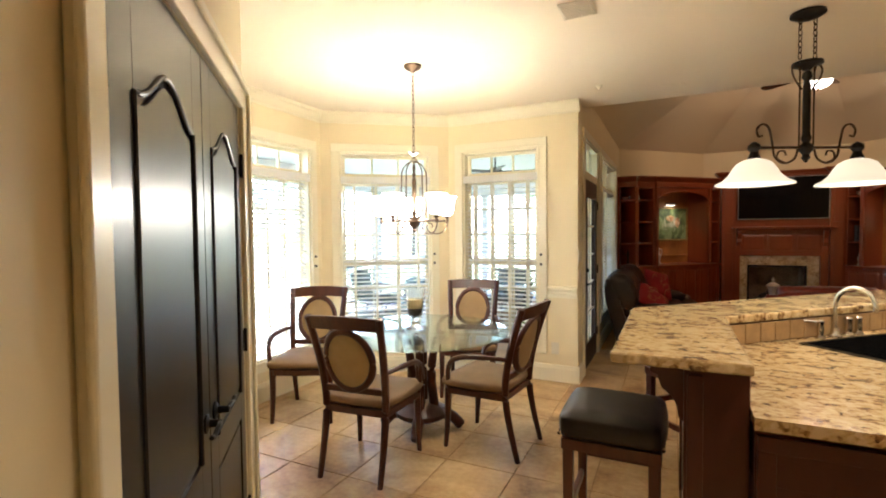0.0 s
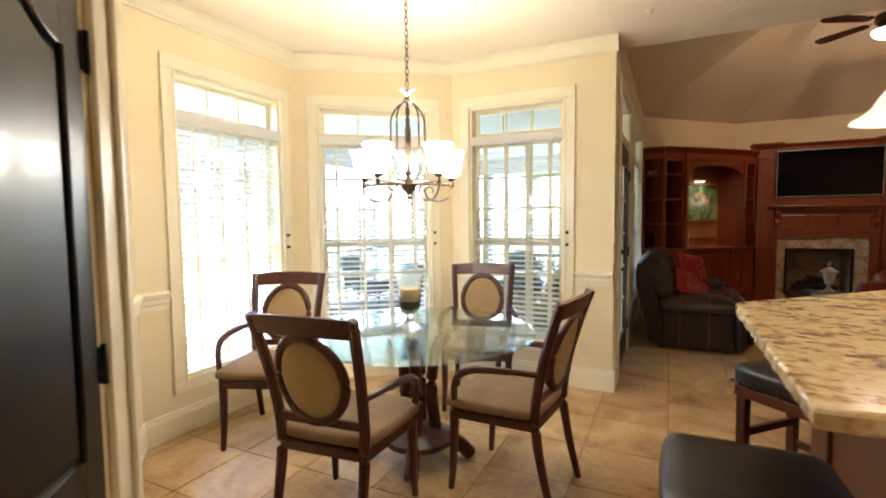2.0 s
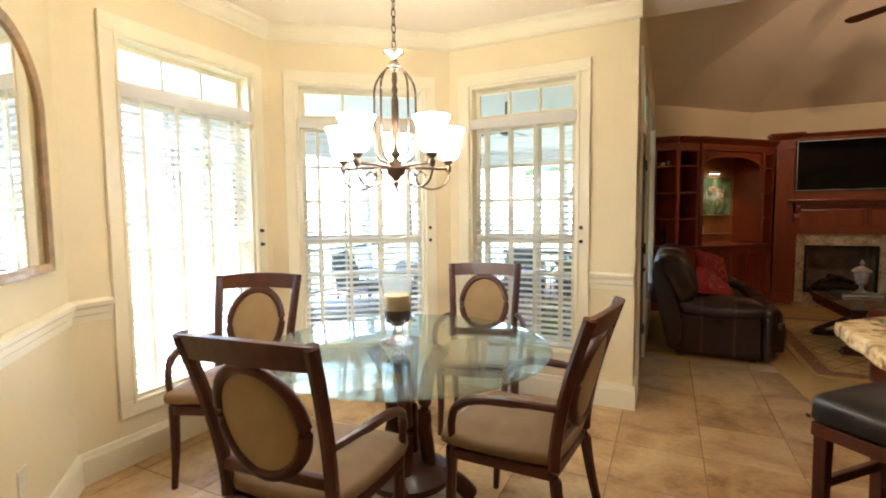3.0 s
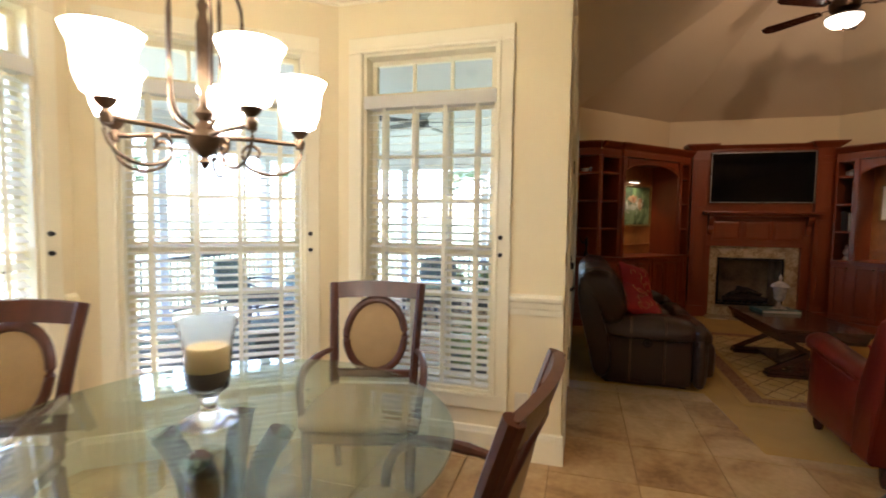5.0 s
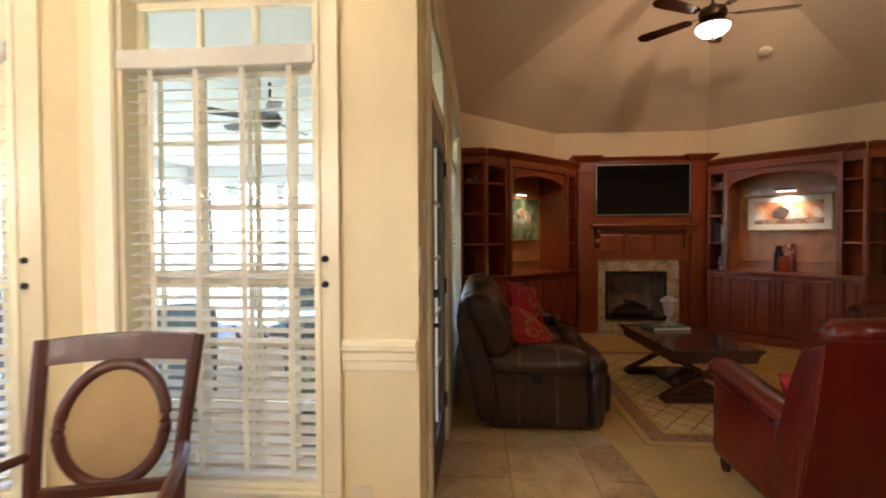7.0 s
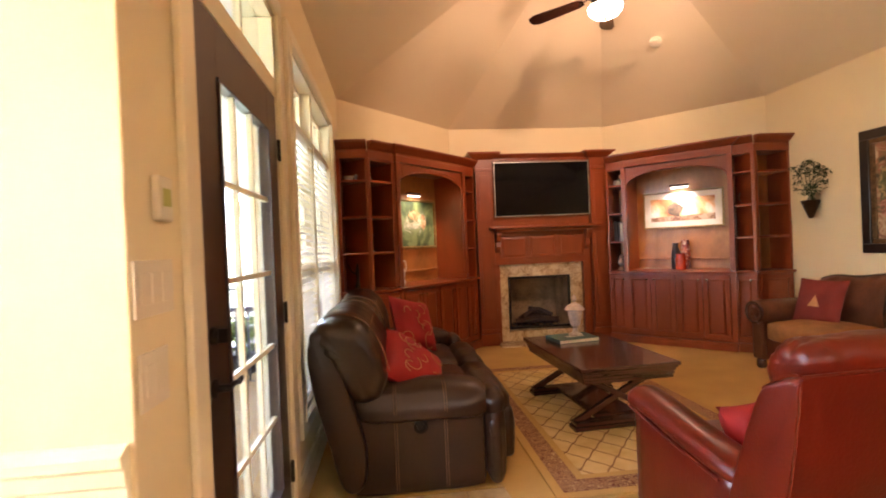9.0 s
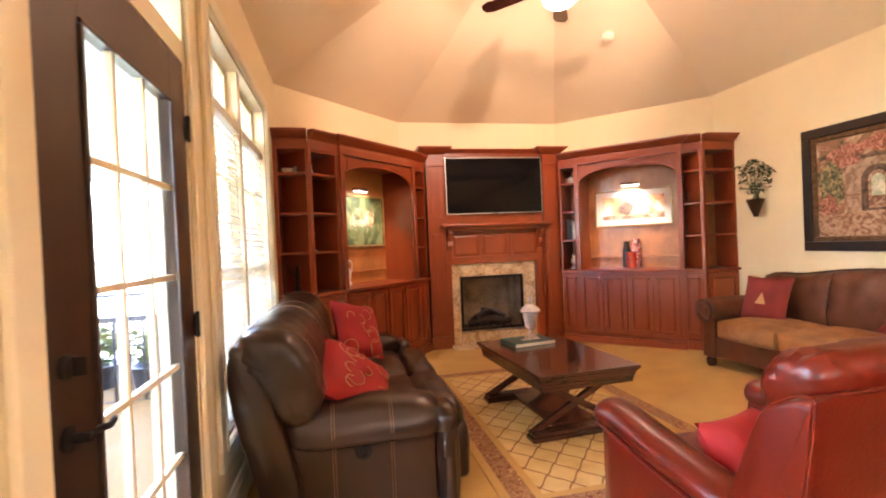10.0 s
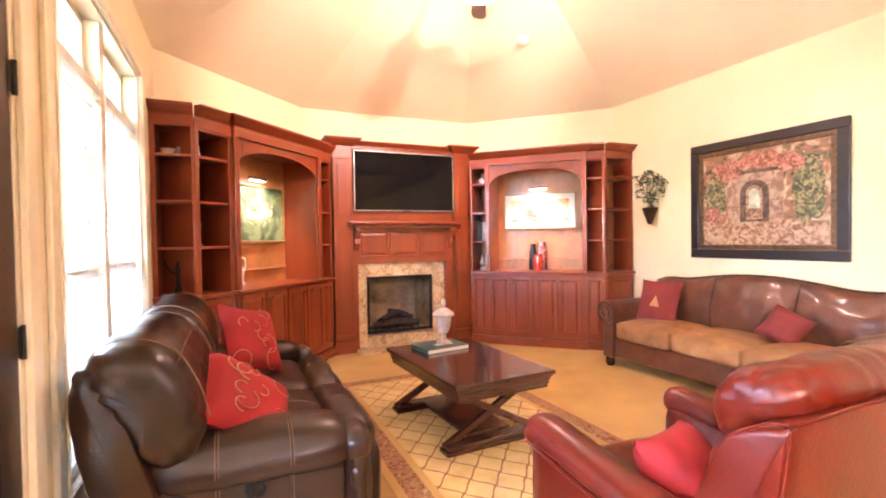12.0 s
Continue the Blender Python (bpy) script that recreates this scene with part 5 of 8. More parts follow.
slab = thing("raised_countertop", pose(0, 0, 0), "raised gold granite bar top with a rough edge", "countertop")
own = prism(bar_out, 1.019, 1.060)
bmesh.ops.subdivide_edges(own, edges=[e for e in own.edges if abs(e.verts[0].co.z - e.verts[1].co.z) < 1e-4 and e.calc_length() > 0.1], cuts=40)
bmesh.ops.bevel(own, geom=[e for e in own.edges if abs(e.verts[0].co.z - e.verts[1].co.z) < 1e-4 and len({round(f.normal.z, 1) for f in e.link_faces}) > 1], offset=0.009, segments=2, profile=0.5, affect="EDGES")
for v in own.verts:     # chiselled edge
    k = noise.noise(v.co * 16) + 0.6 * noise.noise(v.co * 41)
    v.co += Vector((v.co.x - 0.35, v.co.y - 3.2, 0)).normalized() * 0.007 * k
part("slab", own, M_GRANITE, slab)
ctop = thing("countertop", pose(0, 0, 0), "gold granite worktop with a cut-out for the sink", "countertop")
U, V = Vector((0.726, 0.688, 0)), Vector((0.688, -0.726, 0))
S0 = Vector((0.62, 3.40, 0))
P2 = lambda u, v: tuple((S0 + U * u + V * v).xy)
for poly in ([(0.298, 2.175), (1.34, 2.175), P2(0.0, 0.46), P2(0, 0.04), (0.318, 3.18)],
             [(0.318, 3.18), P2(0, 0.04), P2(0.80, 0.04), (1.92, 4.70)],
             [(1.34, 2.175), (2.42, 3.30), P2(0.80, 0.46), P2(0, 0.46)],
             [(2.42, 3.30), (1.92, 4.70), P2(0.80, 0.04), P2(0.80, 0.46)]):
    part("slab", prism(poly, 0.873, 0.912), M_GRANITE, ctop)
sink = thing("kitchen_sink", pose(0, 0, 0), "black composite sink set under the granite", "sink")
bm = bmesh.new()
for a, b, c2, d2 in ((0, 0.80, 0.04, 0.055), (0, 0.80, 0.445, 0.46), (0, 0.015, 0.055, 0.445), (0.785, 0.80, 0.055, 0.445)):
    prism([P2(a, c2), P2(b, c2), P2(b, d2), P2(a, d2)], 0.70, 0.918, bm=bm)
prism([P2(0, 0.04), P2(0.8, 0.04), P2(0.8, 0.46), P2(0, 0.46)], 0.69, 0.70, bm=bm)
part("basin", bm, M_SINK, sink)
part("drain", lathe([(0, 0.7005), (0.045, 0.7005), (0.045, 0.704), (0, 0.703)], 20, m=Matrix.Translation((*P2(0.4, 0.25), 0))), M_NICKEL, sink)
fx, fy = P2(0.33, -0.005)
fc = thing("kitchen_faucet", pose(fx, fy, 0.9125, 0, 0, -46), "brushed nickel gooseneck faucet with two handles", "faucet")
part("spout", tube(smooth_line([(0, 0, 0.03), (0, 0, 0.16), (0.02, 0, 0.23), (0.08, 0, 0.27), (0.15, 0, 0.25), (0.18, 0, 0.19), (0.18, 0, 0.16)], 6), 0.012, 12), M_NICKEL, fc, smooth=True)
part("spout_base", lathe([(0, 0), (0.032, 0), (0.032, 0.008), (0.02, 0.02), (0.017, 0.05), (0, 0.05)], 20), M_NICKEL, fc, smooth=True)
for y in (-0.11, 0.11, 0.19):
    bm = lathe([(0, 0), (0.027, 0), (0.027, 0.006), (0.015, 0.018), (0.017, 0.05), (0.013, 0.075), (0.018, 0.09), (0.010, 0.10), (0, 0.10)], 16, m=Matrix.Translation((0, y, 0)))
    if y < 0.15:
        tube([(0, y, 0.085), (-0.03, y * 1.35, 0.09), (-0.045, y * 1.6, 0.092)], [0.007, 0.006, 0.008], 8, bm=bm)
    part("handle" if y < 0.15 else "sprayer", bm, M_NICKEL, fc, smooth=True)


def bar_stool(m, label):
    s = thing("bar_stool", m, label, "stool", group="stools at the bar")
    part("seat", cushion(-0.20, 0.20, -0.215, 0.215, 0.628, 0.735, 0.014, 0.032, 8, crease=0.002), M_BLACKLEATHER, s, "black leather padded seat", True)
    part("seat_frame", box(-0.192, 0.192, -0.207, 0.207, 0.585, 0.632, 0.004), M_STOOLWOOD, s)
    nail = None
    for k in range(15):
        for side in range(4):
            f = -0.19 + 0.38 * k / 14
            x, y, rz = ((f, -0.2075, 0), (f, 0.2075, 180), (0.1925, f * 1.05, 90), (-0.1925, f * 1.05, -90))[side]
            if nail is None:
                bm = lathe([(0, 0.005), (0.005, 0.003), (0.007, 0), (0, 0)], 8)
                bmesh.ops.transform(bm, matrix=pose(0, 0, 0, 90), verts=bm.verts)
                nail = part("nailhead", bm, M_BRONZE, s)
                ob = nail
            else:
                ob = new("nailhead", nail.data)
                ob.parent = s
            ob.location, ob.rotation_euler = (x * 1.04, y * 1.037, 0.652), (0, 0, radians(rz))
    for sx in (-1, 1):
        for sy in (-1, 1):
            bm = box(-0.021, 0.021, -0.021, 0.021, 0.0, 0.584, 0.003)
            for v in bm.verts:
                k = 0.8 + 0.2 * v.co.z / 0.6
                v.co.x, v.co.y = sx * 0.165 + v.co.x * k, sy * 0.18 + v.co.y * k
            part("leg", bm, M_STOOLWOOD, s)
    for sx in (-1, 1):
        part("stretcher", box(sx * 0.165 - 0.011, sx * 0.165 + 0.011, -0.161, 0.161, 0.30, 0.335, 0.003), M_STOOLWOOD, s)
    for sy, z in ((-1, 0.22), (1, 0.40)):
        part("stretcher", box(-0.146, 0.146, sy * 0.18 - 0.011, sy * 0.18 + 0.011, z, z + 0.035, 0.003), M_STOOLWOOD, s)
    return s


stool = bar_stool(pose(-0.155, 2.63, 0), "mahogany bar stool with black leather seat and nailheads")
copy_thing(stool, pose(0.20, 3.68, 0, 0, 0, 46))

# two-light pendant over the bar
PD = (0.77, 3.88)
pd = thing("pendant_light", pose(*PD, 0, 0, 0, 28), "bronze scrolled island light with two alabaster bowls", "pendant lamp")
part("canopy", lathe([(0, 2.739), (0.085, 2.739), (0.088, 2.725), (0.06, 2.708), (0.02, 2.70), (0, 2.699)], 28), M_BLACKMETAL, pd, smooth=True)
link = None
for s in (-1, 1):
    for k in range(7):
        pts = [(0.010 * math.cos(2 * math.pi * i / 12), 0, 0.020 * math.sin(2 * math.pi * i / 12)) for i in range(12)]
        if link is None:
            link = part("chain_link", tube(pts, 0.0032, 6, closed=True), M_BRONZE, pd, smooth=True)
            ob = link
        else:
            ob = new("chain_link", link.data)
            ob.parent = pd
        ob.location, ob.rotation_euler = (s * 0.045, 0, 2.69 - k * 0.033), (0, 0, radians(90 * (k % 2)))
part("upper_plate", lathe([(0, 2.475), (0.02, 2.47), (0.075, 2.455), (0.078, 2.44), (0.03, 2.425), (0.02, 2.41), (0, 2.41)], 24), M_BLACKMETAL, pd, smooth=True)
part("stem", lathe([(0, 2.41), (0.020, 2.40), (0.026, 2.37), (0.014, 2.35), (0.020, 2.32), (0.020, 2.04), (0.028, 2.02), (0.018, 1.995), (0.038, 1.97), (0.034, 1.945), (0.016, 1.925), (0.022, 1.905), (0.006, 1.88), (0, 1.875)], 20), M_BLACKMETAL, pd, smooth=True)
for s in (-1, 1):
    part("side_rod", tube([(s * 0.043, 0, 2.44), (s * 0.043, 0, 1.96)], 0.005, 8), M_BRONZE, pd, smooth=True)
    part("crown_scroll", tube(smooth_line([(s * 0.03, 0, 2.30), (s * 0.075, 0, 2.36), (s * 0.09, 0, 2.42), (s * 0.06, 0, 2.445), (s * 0.045, 0, 2.41)], 6), 0.005, 6), M_BRONZE, pd, smooth=True)
    part("arm", tube([(s * 0.03, 0, 1.965), (s * 0.31, 0, 1.965)], 0.008, 8), M_BRONZE, pd, smooth=True)
    part("arm_scroll", tube(smooth_line([(s * 0.05, 0, 1.955), (s * 0.07, 0, 1.90), (s * 0.13, 0, 1.875), (s * 0.185, 0, 1.91), (s * 0.205, 0, 2.00), (s * 0.225, 0, 2.08), (s * 0.265, 0, 2.10), (s * 0.295, 0, 2.07), (s * 0.285, 0, 2.03), (s * 0.262, 0, 2.035)], 6), 0.006, 6), M_BRONZE, pd, smooth=True)
    part("arm_curl", tube(smooth_line([(s * 0.13, 0, 1.88), (s * 0.17, 0, 1.90), (s * 0.165, 0, 1.94), (s * 0.13, 0, 1.945), (s * 0.12, 0, 1.92)], 6), 0.005, 6), M_BRONZE, pd, smooth=True)
    off = Matrix.Translation((s * 0.31, 0, 0))
    part("holder", lathe([(0, 2.0), (0.012, 1.995), (0.03, 1.98), (0.034, 1.96), (0.02, 1.94), (0.030, 1.915), (0.036, 1.90), (0, 1.899)], 18, m=off), M_BLACKMETAL, pd, smooth=True)
    part("bowl", lathe([(0.034, 1.898), (0.058, 1.892), (0.090, 1.874), (0.112, 1.842), (0.132, 1.806), (0.162, 1.777), (0.195, 1.760), (0.201, 1.750), (0.193, 1.750), (0.158, 1.768), (0.126, 1.798), (0.106, 1.836), (0.084, 1.866), (0.05, 1.884), (0.03, 1.887)], 32, m=off), M_BOWL, pd, "cream alabaster glass bowl", True)

# small things on the kitchen ceiling and walls
vent = thing("ceiling_vent", pose(-0.42, 3.22, CEIL_Z - 0.012, 0, 0, 0), "white louvred ceiling air vent", "vent")
part("frame", picture_frame(bmesh.new(), -0.075, 0.075, -0.09, 0.09, 0.015, 0, 0.011), M_WHITE, vent).matrix_local = pose(0, 0, 0.012, -90)
for k in range(9):
    part("slat", box(-0.073, 0.073, -0.085 + k * 0.02, -0.073 + k * 0.02, 0.002, 0.008), M_WHITE, vent)
sp = thing("smoke_sensor", pose(-0.50, 4.74, CEIL_Z), "small round ceiling sensor", "sensor")
part("body", lathe([(0, -0.001), (0.03, -0.001), (0.028, -0.012), (0.012, -0.02), (0.010, -0.035), (0, -0.037)], 18), M_WHITE, sp, smooth=True)
spk = thing("ceiling_speaker", pose(0.06, 5.06, CEIL_Z), "flush round white ceiling speaker", "speaker")
part("grille", lathe([(0, -0.006), (0.10, -0.006), (0.115, -0.004), (0.118, -0.0005), (0, -0.0005)], 32), M_CEIL, spk, smooth=True)


def wall_plate(m, w, h, label, rockers=0, sockets=0):
    p = thing("wall_plate", m, label, "switch plate" if rockers else "outlet")
    part("plate", box(-w / 2, w / 2, -0.007, -0.0005, -h / 2, h / 2, 0.002), M_WHITE, p)
    for k in range(rockers):
        u = (k - (rockers - 1) / 2) * 0.046
        part("rocker", box(u - 0.016, u + 0.016, -0.0085, -0.0065, -0.033, 0.033, 0.001), M_WHITE, p)
    for k in range(sockets):
        z = (k - 0.5) * 0.04
        part("socket", box(-0.016, 0.016, -0.009, -0.0065, z - 0.014, z + 0.014, 0.003), M_WHITE, p)
    return p


mw, _ = along((WALL_X, 5.122), (WALL_X, 9.15))
wall_plate(mw @ Matrix.Translation((0.09, 0, 1.245)), 0.165, 0.118, "cream three-gang rocker switch plate", 3)
wall_plate(mw @ Matrix.Translation((0.075, 0, 1.055)), 0.118, 0.118, "cream two-gang rocker switch plate", 2)
th = thing("thermostat", mw @ Matrix.Translation((0.13, 0, 1.44)), "small white wall thermostat with a green display", "thermostat")
part("case", box(-0.032, 0.032, -0.020, -0.0005, -0.05, 0.05, 0.005), M_WHITE, th)
part("display", box(-0.018, 0.018, -0.0215, -0.0202, -0.018, 0.022), material("lcd_green", (0.42, 0.44, 0.10), 0.3, vary=0.05), th, "yellow-green display")
mb, _ = along(BAY_B, BAY_A)
wall_plate(mb @ Matrix.Translation((1.15, 0, 0.33)), 0.075, 0.118, "cream wall outlet above the baseboard", 0, 2)
mn, nlen = along(NOOK_F, BAY_D)
wall_plate(mn @ Matrix.Translation((nlen - 0.62, 0, 0.36)), 0.075, 0.118, "cream wall outlet above the baseboard", 0, 2)

# arched mirror on the nook wall
mir = thing("wall_mirror", mn @ Matrix.Translation((nlen - 0.60, 0, 0)), "arched wall mirror in a narrow antique gilt frame", "mirror")
outer = [(-0.375, 1.13), (0.375, 1.13)] + [(0.375 * math.cos(radians(q)), 1.80 + 0.33 * math.sin(radians(q))) for q in range(0, 181, 10)]
inner = [(-0.34, 1.165), (0.34, 1.165)] + [(0.34 * math.cos(radians(q)), 1.80 + 0.295 * math.sin(radians(q))) for q in range(0, 181, 10)]
bm = bmesh.new()
n = len(outer)
ro = [[bm.verts.new((p[0], v, p[1])) for p in ps] for ps, v in ((outer, -0.001), (outer, -0.03), (inner, -0.022), (inner, -0.001))]
for a, b in zip(ro, ro[1:] + ro[:1]):
    for k in range(n):
        j = (k + 1) % n
        bm.faces.new((a[k], a[j], b[j], b[k]))
part("frame", bm, material("antique_gilt_mirror_frame", (0.44, 0.27, 0.10), 0.4, vary=0.3, scale=9, fine=50, bump=0.3, coat=0.3), mir)
part("mirror_glass", prism(inner, -0.012, -0.008, "y"), M_MIRROR, mir, "silvered mirror glass")

# ---- family room furniture ----


def pillow(name, m, size, mat, label, thick=0.07, emblem=None):
    p = thing(name, m, label, "pillow")
    own = bmesh.new()
    bmesh.ops.create_grid(own, x_segments=14, y_segments=14, size=1)
    top_ = own.verts[:]
    for v in top_:
        x, y = v.co.x, v.co.y
        f = max(0.0, (1 - x ** 4) * (1 - y ** 4)) ** 0.6
        w = noise.noise(Vector((x * 2.2, y * 2.2, size * 9))) * 0.012
        v.co = (x * size / 2 * (1 - 0.08 * (1 - y * y) * x * x), y * size / 2 * (1 - 0.08 * (1 - x * x) * y * y), f * (thick + w))
    back = own.copy()
    for v in back.verts:
        v.co.z = -v.co.z
    merge(own, back)
    bmesh.ops.remove_doubles(own, verts=own.verts, dist=0.0005)
    part("cover", own, mat, p, smooth=True)
    if emblem == "swirls":
        rg = random.Random(int(size * 1000))
        for k in range(9):
            cx, cy, r, a0 = rg.uniform(-0.36, 0.36) * size, rg.uniform(-0.36, 0.36) * size, rg.uniform(0.03, 0.06), rg.uniform(0, 6.3)
            pts = []
            for i in range(12):
                a = a0 + 3.6 * i / 11
                x, y = cx + r * math.cos(a), cy + r * math.sin(a)
                X, Y = x / size * 2, y / size * 2
                pts.append((x, y, max(0.0, (1 - X ** 4) * (1 - Y ** 4)) ** 0.6 * thick + 0.004))
            part("swirl", tube(pts, 0.0022, 5), M_GOLDTHREAD, p, "gold embroidered swirl")
    if emblem == "triangle":
        part("motif", prism([(-0.05, -0.06), (0.05, -0.06), (0.0, 0.05)], thick - 0.004, thick + 0.004), M_GOLDTHREAD, p, "gold triangle motif")
    return p


def seam(parent, pts, mat, r=0.004):
    part("seam", tube(smooth_line(pts, 5), r, 6), mat, parent, smooth=True)


# dark reclining loveseat, facing +x, back to the window
ls = thing("loveseat", pose(-0.55, 6.57, 0), "dark brown leather reclining loveseat with contrast stitching", "sofa")
LW = 1.86
AW = 0.22
for y0, y1 in ((0.0, AW), (LW - AW, LW)):
    part("arm_side", cushion(0.08, 0.775, y0 + 0.01, y1 - 0.01, 0.03, 0.47, 0.010, 0.03, 7, crease=0.004), M_LEATHER, ls, smooth=True)
    bm = cushion(0.10, 0.79, y0 - 0.022, y1 + 0.018, 0.445, 0.585, 0.016, 0.055, 11, crease=0.008, seed=y0 * 7 + 2)
    for v in bm.verts:      # the pad droops over its outer edge and towards the front
        f = max(0.0, (y0 + AW / 2 - v.co.y) if y0 < 1 else (v.co.y - y0 - AW / 2)) / (AW / 2)
        v.co.z -= 0.035 * f * f + 0.02 * max(0.0, (v.co.x - 0.5) / 0.3) ** 2
    part("arm_pad", bm, M_LEATHER, ls, smooth=True)
    part("arm_front", cushion(0.785, 0.875, y0 - 0.01, y1 - 0.02, 0.05, 0.50, 0.02, 0.04, 8, crease=0.006, seed=y0 + 2), M_LEATHER, ls, smooth=True)
    part("arm_front_roll", cushion(0.765, 0.885, y0 - 0.014, y1 - 0.014, 0.40, 0.525, 0.014, 0.05, 8, crease=0.008, seed=y0 + 5), M_LEATHER, ls, smooth=True)
    part("cup_slot", cushion(0.800, 0.850, y0 - 0.022, y0 + 0.02, 0.30, 0.39, 0.006, 0.012, 4), M_LEATHER, ls, smooth=True)
part("base", box(0.08, 0.86, AW, LW - AW, 0.03, 0.30, 0.02), M_LEATHER, ls)
SEAT = (LW - 2 * AW - 0.01) / 2
for k in range(2):
    y0 = AW + 0.003 + k * (SEAT + 0.004)
    y1 = y0 + SEAT
    part("seat_cushion", cushion(0.25, 0.78, y0, y1, 0.28, 0.475, 0.035, 0.06, 9, crease=0.009, seed=k + 3), M_LEATHER, ls, smooth=True)
    part("knee_roll", cushion(0.76, 0.965, y0, y1, 0.28, 0.480, 0.022, 0.07, 9, crease=0.009, seed=k + 6), M_LEATHER, ls, smooth=True)
    part("footrest", cushion(0.88, 1.0, y0 + 0.004, y1 - 0.004, 0.06, 0.36, 0.020, 0.05, 7, crease=0.008, seed=k + 9), M_LEATHER, ls, smooth=True)
    ym = (y0 + y1) / 2
    seam(ls, [(0.50, ym, 0.507), (0.66, ym, 0.505), (0.765, ym, 0.470)], M_STITCH, 0.0018)
    seam(ls, [(0.79, ym, 0.490), (0.87, ym, 0.505), (0.95, ym, 0.46)], M_STITCH, 0.0018)
SHELL = [(0.03, 0.10), (0.14, 0.11), (0.15, 0.34), (0.07, 0.62), (0.02, 0.83), (-0.05, 0.905), (-0.115, 0.86), (-0.10, 0.62), (-0.03, 0.34)]
LUMBAR = [(0.12, 0.38), (0.25, 0.39), (0.305, 0.46), (0.29, 0.56), (0.225, 0.63), (0.12, 0.64), (0.09, 0.52)]
HEAD = [(0.085, 0.555), (0.15, 0.525), (0.225, 0.555), (0.265, 0.66), (0.235, 0.79), (0.165, 0.905), (0.065, 0.955), (-0.035, 0.945), (-0.085, 0.885), (-0.04, 0.80), (0.02, 0.68)]
for k in range(2):
    y0, y1 = -0.045 + k * 0.955, 0.900 + k * 0.955
    part("back_panel", pad(SHELL, y0, y1, 0.035, crease=0.005, seed=k + 21), M_LEATHER, ls, smooth=True)
    part("lumbar_cushion", pad(LUMBAR, y0 + 0.24 - 0.22 * k, y1 - 0.02 - 0.20 * k, 0.05, crease=0.011, seed=k + 5, sag=0.012), M_LEATHER, ls, smooth=True)
    part("head_cushion", pad(HEAD, y0 - 0.012, y1 + 0.012, 0.075, 34, crease=0.010, seed=k + 15, sag=0.014), M_LEATHER, ls, smooth=True)
    for y in (y0 + 0.115, y1 - 0.115):
        seam(ls, [(0.285, y, 0.66), (0.252, y, 0.79), (0.180, y, 0.918), (0.072, y, 0.972), (-0.035, y, 0.962), (-0.095, y, 0.900)], M_STITCH, 0.0024)
    seam(ls, [(0.192, y0 + 0.02, 0.895), (0.194, y0 + 0.3, 0.908), (0.194, y1 - 0.3, 0.908), (0.192, y1 - 0.02, 0.895)], M_STITCH, 0.0020)
for x in (0.30, 0.56):
    for d in (0.0, 0.012):
        seam(ls, [(x + d, -0.034, 0.45), (x + d, -0.030, 0.52), (x + d, 0.02, 0.578), (x + d, 0.12, 0.602), (x + d, 0.20, 0.600)], M_STITCH, 0.0016)
        seam(ls, [(x + d, 0.001, 0.06), (x + d, -0.001, 0.25), (x + d, 0.001, 0.44)], M_STITCH, 0.0016)
seam(ls, [(0.12, -0.001, 0.432), (0.40, -0.005, 0.432), (0.76, -0.001, 0.425)], M_STITCH, 0.0018)
bm = lathe([(0, -0.002), (0.038, 0), (0.038, 0.008), (0.022, 0.012), (0.020, 0.006), (0, 0.006)], 20)
bmesh.ops.transform(bm, matrix=pose(0.435, -0.002, 0.385, 90), verts=bm.verts)
part("recline_button", bm, M_BLACKMETAL, ls, "round black recline button", True)
for x in (0.15, 0.72):
    for y in (0.12, LW - 0.12):
        part("foot", box(x - 0.03, x + 0.03, y - 0.03, y + 0.03, 0.0, 0.035), M_BLACKMETAL, ls)
pillow("throw_pillow", pose(-0.13, 6.86, 0.620, 0, 46, -30) @ pose(0, 0, 0, 0, 0, 34), 0.43, M_REDCLOTH, "red throw pillow with gold swirls lying on the loveseat", emblem="swirls")
pillow("throw_pillow", pose(-0.09, 7.74, 0.725, 0, 64, -40) @ pose(0, 0, 0, 0, 0, -16), 0.42, M_REDCLOTH, "red throw pillow with gold swirls leaning on the loveseat", emblem="swirls")

# oxblood recliner, facing the fireplace
rc = thing("armchair", pose(1.24, 5.74, 0, 0, 0, 0), "oxblood leather recliner armchair with rolled headrest", "armchair")
for s in (-1, 1):
    bm = cushion(s * 0.345 - 0.080, s * 0.345 + 0.080, -0.24, 0.41, 0.10, 0.55, 0.006, 0.04, 7, crease=0.003, seed=s + 3)
    for v in bm.verts:
        v.co.z += 0.0 if v.co.z < 0.3 else 0.05 * (v.co.y + 0.34) / 0.76 - 0.02
    part("arm_side", bm, M_REDLEATHER, rc, smooth=True)
    pts = smooth_line([(s * 0.345, -0.24, 0.525), (s * 0.357, 0.05, 0.555), (s * 0.36, 0.34, 0.590), (s * 0.36, 0.43, 0.580)], 6)
    part("arm_roll", tube(pts, [0.060, 0.068] + [0.080] * 12 + [0.085, 0.084, 0.080, 0.070, 0.045], 16, flat=0.72), M_REDLEATHER, rc, smooth=True)
    seam(rc, [(s * 0.43, -0.16, 0.50), (s * 0.436, 0.1, 0.525), (s * 0.438, 0.40, 0.56)], M_REDLEATHER, 0.005)
    for y in (-0.34, 0.38):
        part("foot", lathe([(0, 0), (0.02, 0), (0.03, 0.04), (0.034, 0.10), (0, 0.10)], 12, m=Matrix.Translation((s * 0.35, y, 0))), M_DARKWOOD, rc, smooth=True)
part("seat_base", box(-0.27, 0.27, -0.34, 0.40, 0.10, 0.30, 0.02), M_REDLEATHER, rc)
